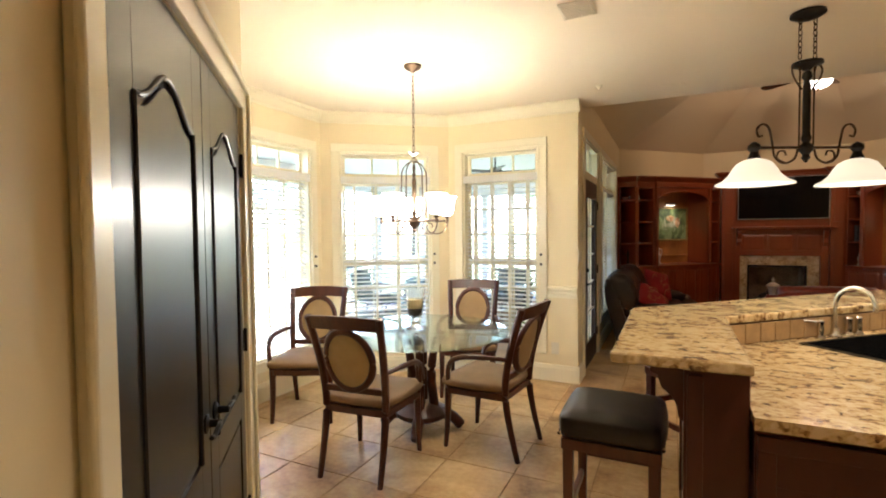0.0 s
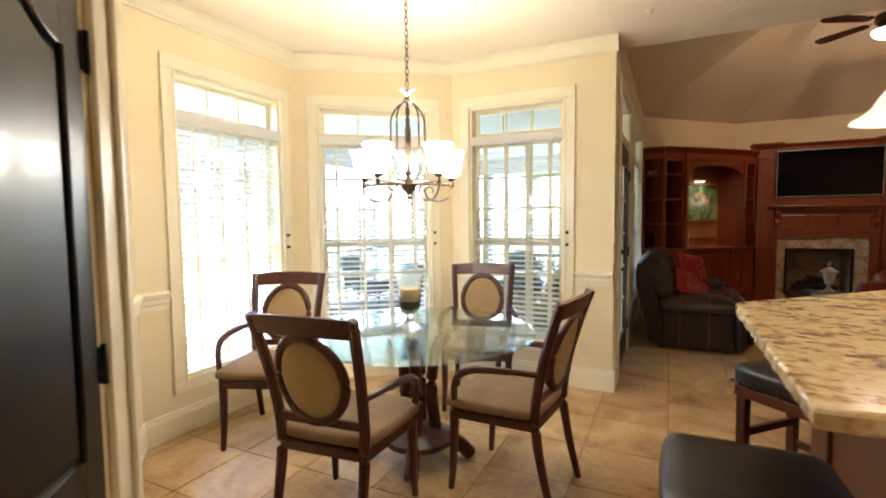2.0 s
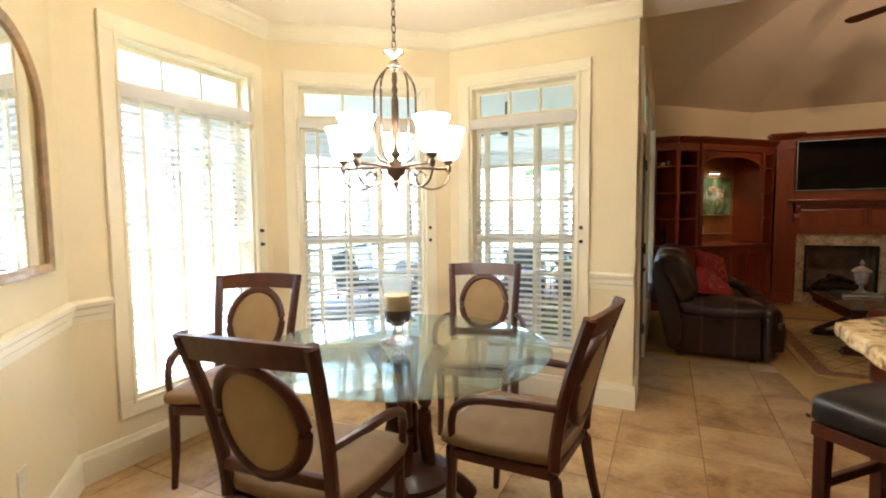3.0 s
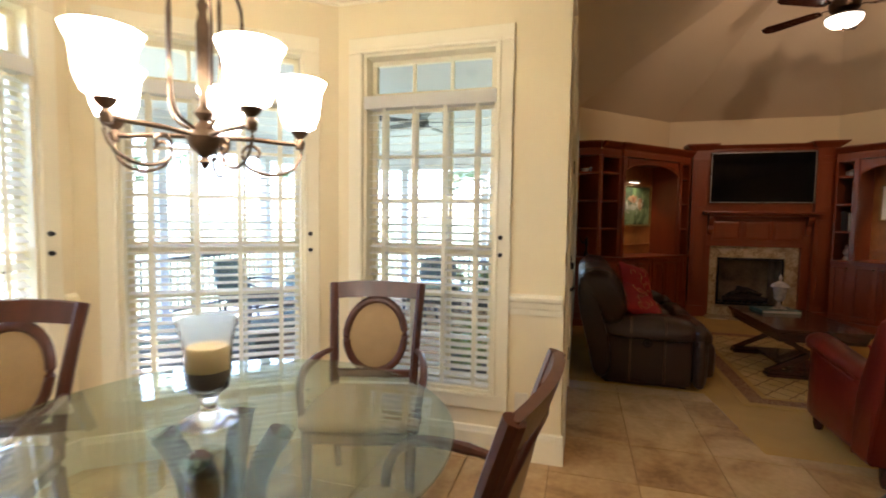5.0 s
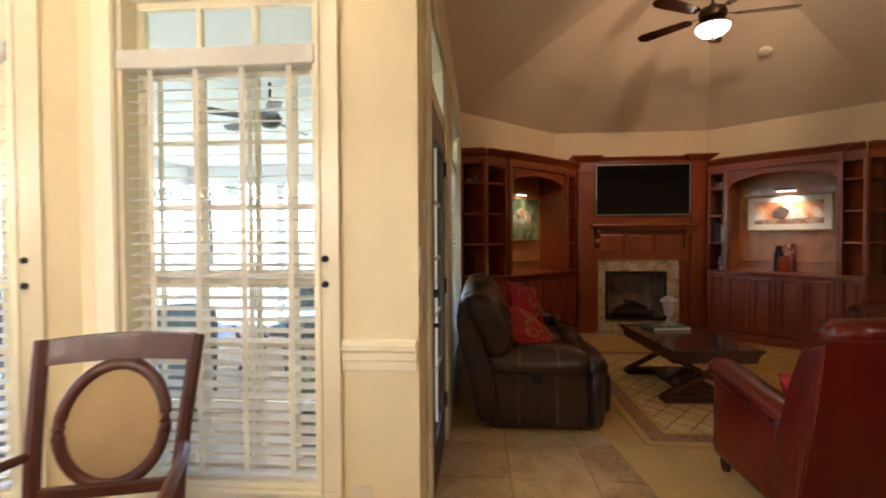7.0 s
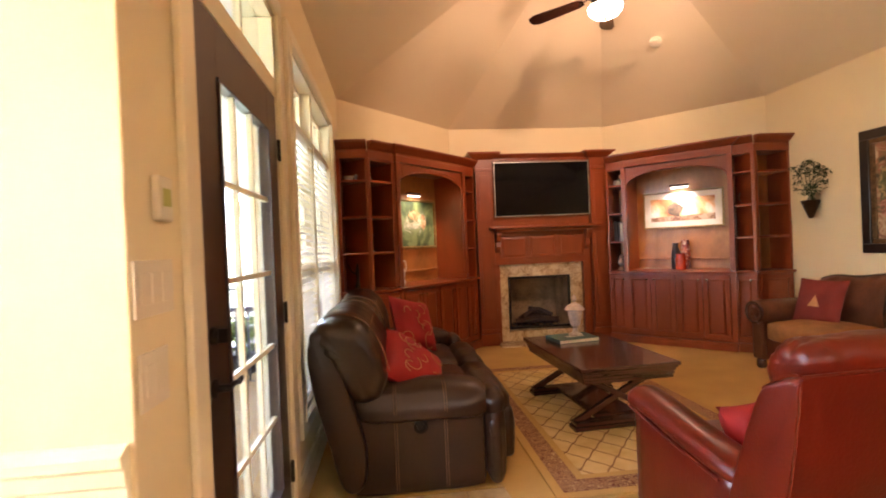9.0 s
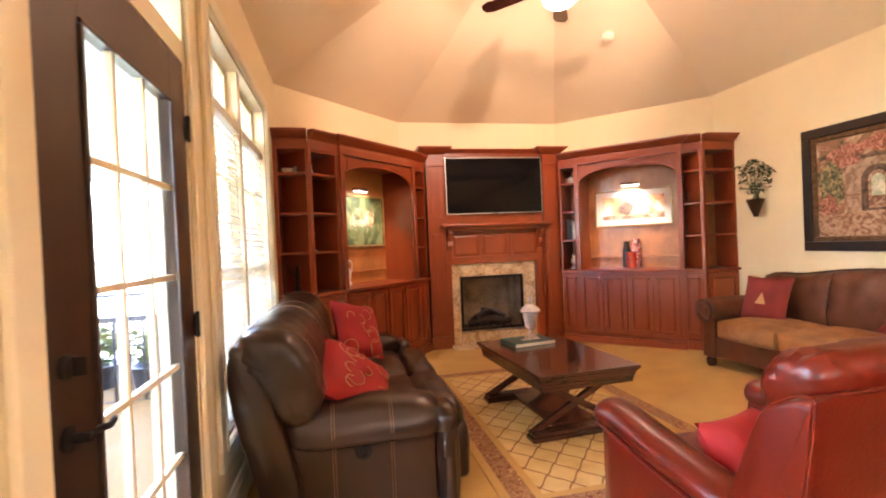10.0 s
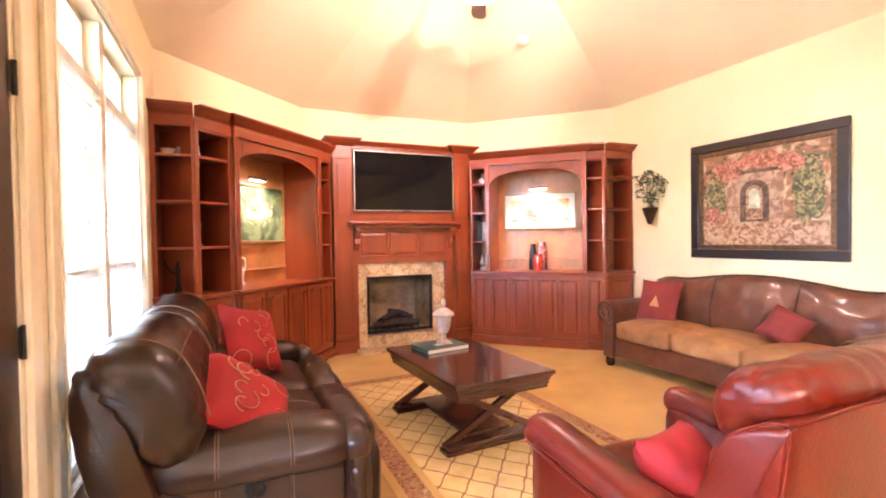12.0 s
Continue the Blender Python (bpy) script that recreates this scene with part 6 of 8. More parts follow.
part("seat_cushion", cushion(-0.268, 0.268, -0.25, 0.45, 0.28, 0.46, 0.04, 0.06, 8, crease=0.006), M_REDLEATHER, rc, smooth=True)
RBACK = [(-0.335, 0.11), (-0.20, 0.11), (-0.185, 0.13), (-0.20, 0.40), (-0.265, 0.62), (-0.335, 0.80), (-0.365, 0.865), (-0.40, 0.895), (-0.45, 0.918), (-0.482, 0.930), (-0.496, 0.925), (-0.499, 0.90), (-0.455, 0.62), (-0.375, 0.30), (-0.345, 0.13)]
part("back", pad(RBACK, -0.442, 0.442, 0.022, crease=0.0015, seed=8, axis="x"), M_REDLEATHER, rc, smooth=True)
for s in (-1, 1):
    seam(rc, [(s * 0.436, -0.352, 0.13), (s * 0.436, -0.382, 0.30), (s * 0.436, -0.456, 0.62), (s * 0.434, -0.499, 0.90), (s * 0.434, -0.485, 0.932), (s * 0.434, -0.44, 0.916), (s * 0.434, -0.37, 0.868)], M_REDLEATHER, 0.004)
seam(rc, [(-0.434, -0.492, 0.930), (-0.2, -0.494, 0.934), (0.2, -0.494, 0.934), (0.434, -0.492, 0.930)], M_REDLEATHER, 0.004)
bm = cushion(-0.33, 0.33, -0.075, 0.075, 0.40, 0.86, 0.035, 0.065, 11, crease=0.010, seed=28)
bmesh.ops.transform(bm, matrix=pose(0, -0.11, 0, 15, 0, 0), verts=bm.verts)
part("back_cushion", bm, M_REDLEATHER, rc, smooth=True)
RHEAD = [(-0.462, 0.925), (-0.40, 0.88), (-0.305, 0.81), (-0.255, 0.825), (-0.25, 0.905), (-0.295, 0.975), (-0.375, 1.005), (-0.445, 0.985)]
part("headrest", pad(RHEAD, -0.345, 0.345, 0.06, 34, crease=0.009, seed=18, sag=0.008, axis="x"), M_REDLEATHER, rc, smooth=True)
pillow("throw_pillow", pose(1.13, 5.73, 0.545, 50, 0, 12), 0.30, M_REDCLOTH, "plain red throw pillow on the armchair", 0.085)

# camel-back sofa along the far wall, facing -x
sf = thing("sofa", pose(4.10, 8.44, 0, 0, 0, -90), "chestnut leather camel-back sofa with tan fabric seats", "sofa")
SW = 2.30
part("base", box(0.06, SW - 0.06, -0.80, -0.10, 0.10, 0.30, 0.02), M_BROWNLEATHER, sf)
bm = bmesh.new()
cols = []
N = 60
for i in range(N + 1):
    x = 0.08 + (SW - 0.16) * i / N
    f = (x - 0.08) / (SW - 0.16)
    zt = 0.80 + 0.14 * math.sin(math.pi * f) ** 1.2 + 0.05 * (math.exp(-((f - 0.06) / 0.08) ** 2) + math.exp(-((f - 0.94) / 0.08) ** 2))
    tuft = 0.035 * abs(math.sin(math.pi * 3 * f)) ** 0.5
    outline = smooth_line(((x, -0.02, 0.10), (x, 0.02, 0.45), (x, 0.0, zt - 0.05), (x, -0.035, zt), (x, -0.10, zt + 0.005), (x, -0.17, zt - 0.04), (x, -0.215 - tuft, zt - 0.18), (x, -0.245 - tuft, 0.56), (x, -0.22, 0.36)), 4)
    cols.append([bm.verts.new(Vector(p) + Vector((0, -0.019 if p[1] < -0.06 else 0, 0)) * (noise.noise(Vector((p[0] * 7, 3, p[2] * 8))) + 0.7 * noise.noise(Vector((p[0] * 19, 8, p[2] * 15))))) for p in outline])
for a, b in zip(cols, cols[1:]):
    for k in range(len(a)):
        j = (k + 1) % len(a)
        bm.faces.new((a[k], a[j], b[j], b[k]))
bm.faces.new(cols[0])
bm.faces.new(cols[-1][::-1])
part("back", bm, M_BROWNLEATHER, sf, smooth=True)
for k in (1, 2):
    x = 0.08 + (SW - 0.16) * k / 3
    seam(sf, [(x, -0.165, 0.90), (x, -0.232, 0.74), (x, -0.262, 0.56), (x, -0.24, 0.45)], M_LEATHER, 0.007)
zt = [(0.08 + (SW - 0.16) * i / 20, -0.105, 0.806 + 0.14 * math.sin(math.pi * i / 20) ** 1.2 + 0.05 * (math.exp(-((i / 20 - 0.06) / 0.08) ** 2) + math.exp(-((i / 20 - 0.94) / 0.08) ** 2))) for i in range(21)]
part("top_piping", tube(zt, 0.010, 8), M_LEATHER, sf, "dark leather piping", True)
for k in range(3):
    x0 = 0.205 + k * (SW - 0.41) / 3
    part("seat_cushion", cushion(x0 + 0.003, x0 + (SW - 0.41) / 3 - 0.003, -0.85, -0.24, 0.29, 0.475, 0.025, 0.05, 7, crease=0.006, seed=k + 31), M_SUEDE, sf, "tan patterned chenille seat", True)
for s in (0, 1):
    x0 = 0.0 if s == 0 else SW - 0.2
    part("arm_side", box(x0 + 0.03, x0 + 0.17, -0.84, -0.06, 0.09, 0.50, 0.02), M_BROWNLEATHER, sf)
    own = lathe([(0, 0.012), (0.035, 0.012), (0.04, 0.0), (0.052, 0.0), (0.056, 0.014), (0.082, 0.014), (0.09, 0.0), (0.112, 0.012), (0.118, 0.04), (0.118, 0.72), (0.09, 0.74), (0, 0.74)], 28)
    bmesh.ops.transform(own, matrix=pose(x0 + 0.09, -0.86, 0.545, -90), verts=own.verts)
    part("arm_scroll", own, M_BROWNLEATHER, sf, smooth=True)
    ring_ = [(x0 + 0.09 + 0.101 * math.cos(2 * math.pi * i / 24), -0.863, 0.545 + 0.101 * math.sin(2 * math.pi * i / 24)) for i in range(24)]
    part("nail_trim", tube(ring_, 0.006, 6, closed=True), M_BRONZE, sf, "bronze nailhead trim")
    for y in (-0.80, -0.12):
        part("bun_foot", lathe([(0, 0), (0.03, 0), (0.045, 0.03), (0.045, 0.07), (0.03, 0.10), (0, 0.10)], 16, m=Matrix.Translation((x0 + 0.10, y, 0))), M_DARKWOOD, sf, smooth=True)
pillow("throw_pillow", pose(3.66, 8.06, 0.655, 70, 0, -82), 0.44, M_RUST, "square rust red pillow with a gold triangle motif", 0.06, "triangle")
pillow("throw_pillow", pose(3.70, 6.92, 0.585, 55, 24, -84), 0.30, M_RUST, "dark red patterned pillow on the sofa", 0.06)

# coffee table with crossed ends
ct = thing("coffee_table", pose(1.285, 7.65, 0, 0, 0, 3), "dark mahogany coffee table with crossed x-shaped ends", "table")
part("top", box(-0.36, 0.36, -0.57, 0.57, 0.445, 0.472, 0.006), M_DARKWOOD, ct)
bm = bmesh.new()
for k, (ins, z0, z1) in enumerate(((0.014, 0.428, 0.4445), (0.024, 0.405, 0.4275), (0.030, 0.382, 0.4045), (0.036, 0.358, 0.3815))):
    box(-0.36 + ins, 0.36 - ins, -0.57 + ins, 0.57 - ins, z0, z1, 0.005, bm=bm)
part("reeded_apron", bm, M_DARKWOOD, ct)
for y in (-0.40, 0.40):
    for s in (-1, 1):
        pts = [(-s * 0.30 - 0.045, 0.075), (-s * 0.30 + 0.045, 0.075), (s * 0.24 + 0.045, 0.357), (s * 0.24 - 0.045, 0.357)]
        part("crossed_leg", prism(pts, y + (0.0005 if s > 0 else -0.04), y + (0.04 if s > 0 else -0.0005), "y", bevel=0.004), M_DARKWOOD, ct)
    bm = box(-0.36, 0.36, y - 0.055, y + 0.055, 0.020, 0.048, 0.004)
    box(-0.35, 0.35, y - 0.048, y + 0.048, 0.0485, 0.0748, 0.004, bm=bm)
    part("runner_foot", bm, M_DARKWOOD, ct)
part("stretcher_shelf", box(-0.16, 0.16, -0.344, 0.344, 0.060, 0.085, 0.004), M_DARKWOOD, ct)

bk = thing("book", pose(1.26, 7.98, 0.4725, 0, 0, 8), "large flat teal-covered book on the coffee table", "book")
part("cover", box(-0.18, 0.18, -0.13, 0.13, 0.0, 0.003, 0.001), M_TEAL, bk)
part("cover", box(-0.18, 0.18, -0.13, 0.13, 0.029, 0.032, 0.001), M_TEAL, bk)
part("pages", box(-0.176, 0.176, -0.125, 0.126, 0.0032, 0.0288), M_PAPER, bk)
part("spine", box(-0.181, -0.178, -0.13, 0.13, 0.0, 0.032, 0.001), M_TEAL, bk)
part("title_bar", box(-0.06, 0.10, -0.04, 0.02, 0.0321, 0.0325), M_PAPER, bk, "pale printed block")
ur = thing("covered_urn", pose(1.30, 8.00, 0.505), "pale porcelain lidded urn on a foot", "urn")
part("body", lathe([(0, 0), (0.056, 0), (0.058, 0.012), (0.028, 0.028), (0.016, 0.055), (0.018, 0.075), (0.034, 0.088), (0.045, 0.105), (0.054, 0.15), (0.062, 0.205), (0.058, 0.215), (0, 0.215)], 24), M_PORCELAIN, ur, smooth=True)
part("lid", lathe([(0, 0.2155), (0.082, 0.2155), (0.085, 0.224), (0.070, 0.245), (0.036, 0.268), (0.014, 0.278), (0.012, 0.290), (0.021, 0.305), (0.016, 0.325), (0.005, 0.345), (0, 0.35)], 24), M_PORCELAIN, ur, smooth=True)


# rug with a lattice field and a scrolled border
def rug_material():
    m = bpy.data.materials.new("lattice_rug_pile")
    m.use_nodes = True
    nt = m.node_tree
    bsdf = nt.nodes["Principled BSDF"]
    co = nt.nodes.new("ShaderNodeTexCoord")
    sep = nt.nodes.new("ShaderNodeSeparateXYZ")
    nt.links.new(co.outputs["Object"], sep.inputs[0])

    def math_(op, a, b=None, c=None):
        n = nt.nodes.new("ShaderNodeMath")
        n.operation = op
        for i, q in enumerate((a, b, c)):
            if q is None:
                continue
            if isinstance(q, (int, float)):
                n.inputs[i].default_value = q
            else:
                nt.links.new(q, n.inputs[i])
        return n.outputs[0]
    x, y = math_("MULTIPLY", sep.outputs[0], 1 / 0.092), math_("MULTIPLY", sep.outputs[1], 1 / 0.112)
    wob = math_("MULTIPLY", math_("SINE", math_("MULTIPLY", math_("ADD", x, 0.0), 6.283)), 0.05)
    a, b = math_("ADD", math_("ADD", x, y), wob), math_("SUBTRACT", math_("SUBTRACT", x, y), wob)
    la = math_("ABSOLUTE", math_("SUBTRACT", math_("FRACT", math_("MULTIPLY", a, 0.5)), 0.5))
    lb = math_("ABSOLUTE", math_("SUBTRACT", math_("FRACT", math_("MULTIPLY", b, 0.5)), 0.5))
    line = math_("LESS_THAN", math_("MINIMUM", la, lb), 0.036)
    knot = math_("LESS_THAN", math_("ADD", la, lb), 0.11)
    mask = math_("MAXIMUM", line, knot)
    n1 = nt.nodes.new("ShaderNodeTexNoise")
    n1.inputs["Scale"].default_value, n1.inputs["Detail"].default_value = 160, 3
    n0 = nt.nodes.new("ShaderNodeTexNoise")
    n0.inputs["Scale"].default_value, n0.inputs["Detail"].default_value = 5, 4
    for n in (n0, n1):
        nt.links.new(co.outputs["Object"], n.inputs["Vector"])
    field = nt.nodes.new("ShaderNodeValToRGB")
    field.color_ramp.elements[0].position, field.color_ramp.elements[0].color = 0.3, (0.52, 0.345, 0.108, 1)
    field.color_ramp.elements[1].position, field.color_ramp.elements[1].color = 0.7, (0.71, 0.52, 0.225, 1)
    nt.links.new(n0.outputs["Fac"], field.inputs[0])
    mix = nt.nodes.new("ShaderNodeMix")
    mix.data_type = "RGBA"
    nt.links.new(mask, mix.inputs["Factor"])
    nt.links.new(field.outputs[0], mix.inputs["A"])
    mix.inputs["B"].default_value = (0.25, 0.13, 0.045, 1)
    nt.links.new(mix.outputs["Result"], bsdf.inputs["Base Color"])
    bsdf.inputs["Roughness"].default_value = 0.95
    bp = nt.nodes.new("ShaderNodeBump")
    bp.inputs["Strength"].default_value, bp.inputs["Distance"].default_value = 0.6, 0.004
    nt.links.new(n1.outputs["Fac"], bp.inputs["Height"])
    nt.links.new(bp.outputs[0], bsdf.inputs["Normal"])
    return m


M_BORDER = canvas("rug_border_pile", ((0.40, (0.16, 0.05, 0.025)), (0.50, (0.42, 0.25, 0.10)), (0.56, (0.20, 0.07, 0.03)), (0.66, (0.52, 0.36, 0.17))), 22, 2.5)
M_BORDER.node_tree.nodes["Principled BSDF"].inputs["Roughness"].default_value = 0.95
rg = thing("area_rug", pose(1.33, 7.70, 0.0045), "cream and gold lattice area rug with a scrolled brown border", "rug")
RX, RY = 0.78, 1.28
part("field", box(-RX + 0.215, RX - 0.215, -RY + 0.215, RY - 0.215, 0, 0.0125), rug_material(), rg)
for w0, w1, mt_, z in ((0.0, 0.05, M_CARPET, 0.0128), (0.051, 0.17, M_BORDER, 0.0132), (0.171, 0.2145, M_CARPET, 0.0128)):
    bm = bmesh.new()
    for b in ((-RX + w0, RX - w0, -RY + w0, -RY + w1), (-RX + w0, RX - w0, RY - w1, RY - w0), (-RX + w0, -RX + w1, -RY + w1, RY - w1), (RX - w1, RX - w0, -RY + w1, RY - w1)):
        box(*b, 0, z, bm=bm)
    part("border", bm, mt_, rg)

# ceiling fan
FAN = (1.79, 8.22)
fz = 3.52
fn = thing("ceiling_fan", pose(*FAN, 0, 0, 0, 40), "bronze ceiling fan with mahogany blades and a lit glass bowl", "ceiling fan")
part("down_rod", tube([(0, 0, fz + 0.10), (0, 0, 4.33)], 0.014, 10), M_BRONZE, fn, smooth=True)
part("canopy", lathe([(0, 4.34), (0.075, 4.33), (0.07, 4.27), (0.02, 4.23), (0, 4.23)], 20), M_BRONZE, fn, smooth=True)
part("motor", lathe([(0, fz + 0.12), (0.03, fz + 0.12), (0.05, fz + 0.09), (0.11, fz + 0.07), (0.13, fz + 0.03), (0.12, fz - 0.02), (0.07, fz - 0.05), (0.09, fz - 0.07), (0.10, fz - 0.09), (0, fz - 0.09)], 28), M_BRONZE, fn, smooth=True)
part("light_bowl", lathe([(0.15, fz - 0.092), (0.155, fz - 0.105), (0.145, fz - 0.14), (0.11, fz - 0.175), (0.05, fz - 0.195), (0, fz - 0.198)], 28), M_FANBOWL, fn, "frosted lit glass bowl", True)
part("bowl_rim", lathe([(0.09, fz - 0.088), (0.158, fz - 0.088), (0.16, fz - 0.10), (0.15, fz - 0.104), (0.09, fz - 0.092)], 28), M_BRONZE, fn, smooth=True)
part("finial", lathe([(0, fz - 0.198), (0.018, fz - 0.20), (0.012, fz - 0.215), (0.006, fz - 0.23), (0, fz - 0.232)], 14), M_BRONZE, fn, smooth=True)
for k in range(5):
    a = 72 * k + 23
    outline = [(0.20, -0.035), (0.26, -0.055), (0.68, -0.075), (0.745, -0.05), (0.76, 0.0), (0.745, 0.05), (0.68, 0.075), (0.26, 0.055), (0.20, 0.035)]
    bm = prism(outline, -0.004, 0.004, bevel=0.002)
    bmesh.ops.transform(bm, matrix=pose(0, 0, fz + 0.01, 0, 0, a) @ pose(0, 0, 0, 12), verts=bm.verts)
    part("blade", bm, M_DARKWOOD, fn, "mahogany blade")
    bm = tube(smooth_line([(0.11, 0, -0.005), (0.16, 0, 0.012), (0.24, 0, -0.002)], 4), [0.010] * 8 + [0.02], 8, flat=0.4)
    bmesh.ops.transform(bm, matrix=pose(0, 0, fz + 0.006, 0, 0, a), verts=bm.verts)
    part("blade_iron", bm, M_BRONZE, fn, smooth=True)

# ---- pictures ----


def framed(name, m, w, h, fw, mats, label, canvas_mat, lift=0.004):
    """Stands with its middle at the origin, facing -v."""
    p = thing(name, m, label, "painting")
    part("frame", picture_frame(bmesh.new(), -w / 2 + fw, w / 2 - fw, -h / 2 + fw, h / 2 - fw, fw, -0.035, -lift, 0.006), mats[0], p)
    if len(mats) > 1:
        part("inner_frame", picture_frame(bmesh.new(), -w / 2 + fw + 0.045, w / 2 - fw - 0.045, -h / 2 + fw + 0.045, h / 2 - fw - 0.045, 0.044, -0.026, -lift, 0.006), mats[1], p, "gilt inner frame")
    ins = fw + (0.046 if len(mats) > 1 else 0.001)
    part("canvas", box(-w / 2 + ins, w / 2 - ins, -0.014, -lift, -h / 2 + ins, h / 2 - ins), canvas_mat, p, "painted canvas")
    return p


def dab(p, pts, mat, d):
    part("painted_shape", prism(pts, -0.0145 - d, -0.0142, "y"), mat, p)


M_DULLGILT = material("dark_antique_gilt", (0.17, 0.10, 0.04), 0.4, 0.4, vary=0.3, scale=30, fine=90, bump=0.4, depth=0.004)
M_GATE = canvas("garden_gate_canvas", ((0.36, (0.06, 0.055, 0.03)), (0.45, (0.22, 0.15, 0.07)), (0.52, (0.30, 0.12, 0.07)), (0.58, (0.38, 0.25, 0.14)), (0.68, (0.52, 0.42, 0.28))), 7, 1.6)
pic = framed("painting", Matrix.Translation((RIGHT_X, 7.375, 1.645)) @ Matrix.Rotation(radians(-90), 4, "Z"), 1.36, 1.12, 0.085, (M_BLACKFRAME, M_DULLGILT), "large garden gateway painting in a black and gilt frame", M_GATE, 0.001)
M_STONE = canvas("painted_stone", ((0.40, (0.24, 0.14, 0.09)), (0.60, (0.46, 0.33, 0.22))), 14, 1.0)
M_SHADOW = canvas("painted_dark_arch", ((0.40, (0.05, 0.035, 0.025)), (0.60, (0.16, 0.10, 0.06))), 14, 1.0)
M_LIGHT = canvas("painted_light", ((0.40, (0.36, 0.42, 0.28)), (0.60, (0.78, 0.74, 0.60))), 16, 1.0)
M_FOLI = canvas("painted_foliage", ((0.38, (0.05, 0.06, 0.03)), (0.5, (0.14, 0.14, 0.06)), (0.6, (0.36, 0.28, 0.12))), 20, 1.5)
M_FLOWER = canvas("painted_flowers", ((0.38, (0.14, 0.08, 0.04)), (0.48, (0.34, 0.10, 0.06)), (0.60, (0.52, 0.27, 0.19))), 24, 1.5)
M_PATH = canvas("painted_path", ((0.38, (0.19, 0.09, 0.05)), (0.5, (0.38, 0.24, 0.14)), (0.6, (0.48, 0.36, 0.25))), 15, 1.5)


def blob(cx, cz, rx, rz, seed, n=22):
    r_ = random.Random(seed)
    return [(cx + rx * math.cos(2 * math.pi * i / n) * r_.uniform(0.75, 1.15), cz + rz * math.sin(2 * math.pi * i / n) * r_.uniform(0.75, 1.15)) for i in range(n)]


dab(pic, [(-0.54, -0.425), (0.54, -0.425), (0.54, -0.24), (0.1, -0.20), (-0.25, -0.22), (-0.54, -0.27)], M_PATH, 0.0002)
dab(pic, [(-0.30, -0.22), (0.20, -0.22), (0.20, 0.22), (-0.30, 0.22)], M_STONE, 0.0004)
dab(pic, [(-0.33, 0.22), (0.23, 0.22), (0.23, 0.25), (-0.33, 0.25)], M_SHADOW, 0.0006)
dab(pic, [(-0.18, -0.22), (0.08, -0.22)] + [(-0.05 + 0.13 * math.cos(radians(q)), 0.04 + 0.12 * math.sin(radians(q))) for q in range(0, 181, 15)], M_SHADOW, 0.0006)
dab(pic, [(-0.125, -0.20), (0.025, -0.20)] + [(-0.05 + 0.075 * math.cos(radians(q)), 0.03 + 0.08 * math.sin(radians(q))) for q in range(0, 181, 15)], M_PATH, 0.0008)
dab(pic, [(-0.10, -0.10), (0.0, -0.10)] + [(-0.05 + 0.05 * math.cos(radians(q)), 0.02 + 0.06 * math.sin(radians(q))) for q in range(0, 181, 15)], M_LIGHT, 0.0009)
for k, (cx, cz, rx, rz, mt_) in enumerate(((-0.42, 0.02, 0.11, 0.24, M_FOLI), (0.40, 0.05, 0.13, 0.30, M_FOLI), (-0.30, 0.28, 0.15, 0.10, M_FLOWER), (0.02, 0.33, 0.20, 0.07, M_FLOWER), (0.25, 0.27, 0.12, 0.09, M_FLOWER), (-0.45, -0.15, 0.08, 0.10, M_FLOWER), (0.34, -0.16, 0.05, 0.08, M_FOLI))):
    dab(pic, blob(cx, cz, rx, rz, k + 3), mt_, 0.0010 + 0.0002 * k)

M_WATER = canvas("green_wildlife_canvas", ((0.36, (0.02, 0.035, 0.015)), (0.50, (0.09, 0.12, 0.04)), (0.60, (0.20, 0.24, 0.10))), 4, 1.0)
pn = framed("painting", mL @ Matrix.Translation((1.13, 0.427, 1.60)), 0.74, 0.60, 0.028, (M_GILT,), "green painting of pale birds in a thin gilt frame", M_WATER)
M_BUFF = canvas("painted_buff", ((0.40, (0.22, 0.09, 0.03)), (0.60, (0.46, 0.27, 0.13))), 14, 1.0)
M_PALE = canvas("painted_pale_feathers", ((0.40, (0.20, 0.21, 0.12)), (0.60, (0.50, 0.48, 0.36))), 18, 1.5)
for k, (cx, cz, rx, rz, mt_) in enumerate(((-0.02, 0.10, 0.10, 0.055, M_BUFF), (0.10, 0.05, 0.07, 0.07, M_PALE), (-0.02, -0.02, 0.16, 0.04, M_PALE), (0.14, 0.02, 0.05, 0.10, M_BUFF))):
    dab(pn, blob(cx, cz, rx, rz, k + 43), mt_, 0.0003 + 0.0002 * k)
stroke = random.Random(12)
for k in range(22):
    x0, z0, a0, r0 = stroke.uniform(-0.22, 0.16), stroke.uniform(-0.14, 0.04), stroke.uniform(0.3, 2.6), stroke.uniform(0.06, 0.15)
    spine = [(x0 + r0 * f * math.cos(a0 + 0.8 * f), z0 + r0 * f * math.sin(a0 + 0.8 * f)) for f in (0, 0.35, 0.7, 1.0)]
    dab(pn, spine + [(x + 0.010, z - 0.006) for x, z in spine[-2::-1]], M_PALE, 0.0012 + 0.00005 * k)
M_LAND = canvas("sunset_landscape_canvas", ((0.36, (0.45, 0.14, 0.05)), (0.46, (0.70, 0.40, 0.18)), (0.56, (0.78, 0.72, 0.62)), (0.66, (0.50, 0.56, 0.58))), 3, 0.6, 2.0)
pr = framed("painting", mR @ Matrix.Translation((0.80, 0.427, 1.655)), 0.93, 0.47, 0.020, (M_GILT,), "wide matted landscape painting in a gilt frame", M_PAPER)
part("print", box(-0.37, 0.37, -0.0150, -0.0142, -0.145, 0.145), M_LAND, pr, "sunset landscape print")
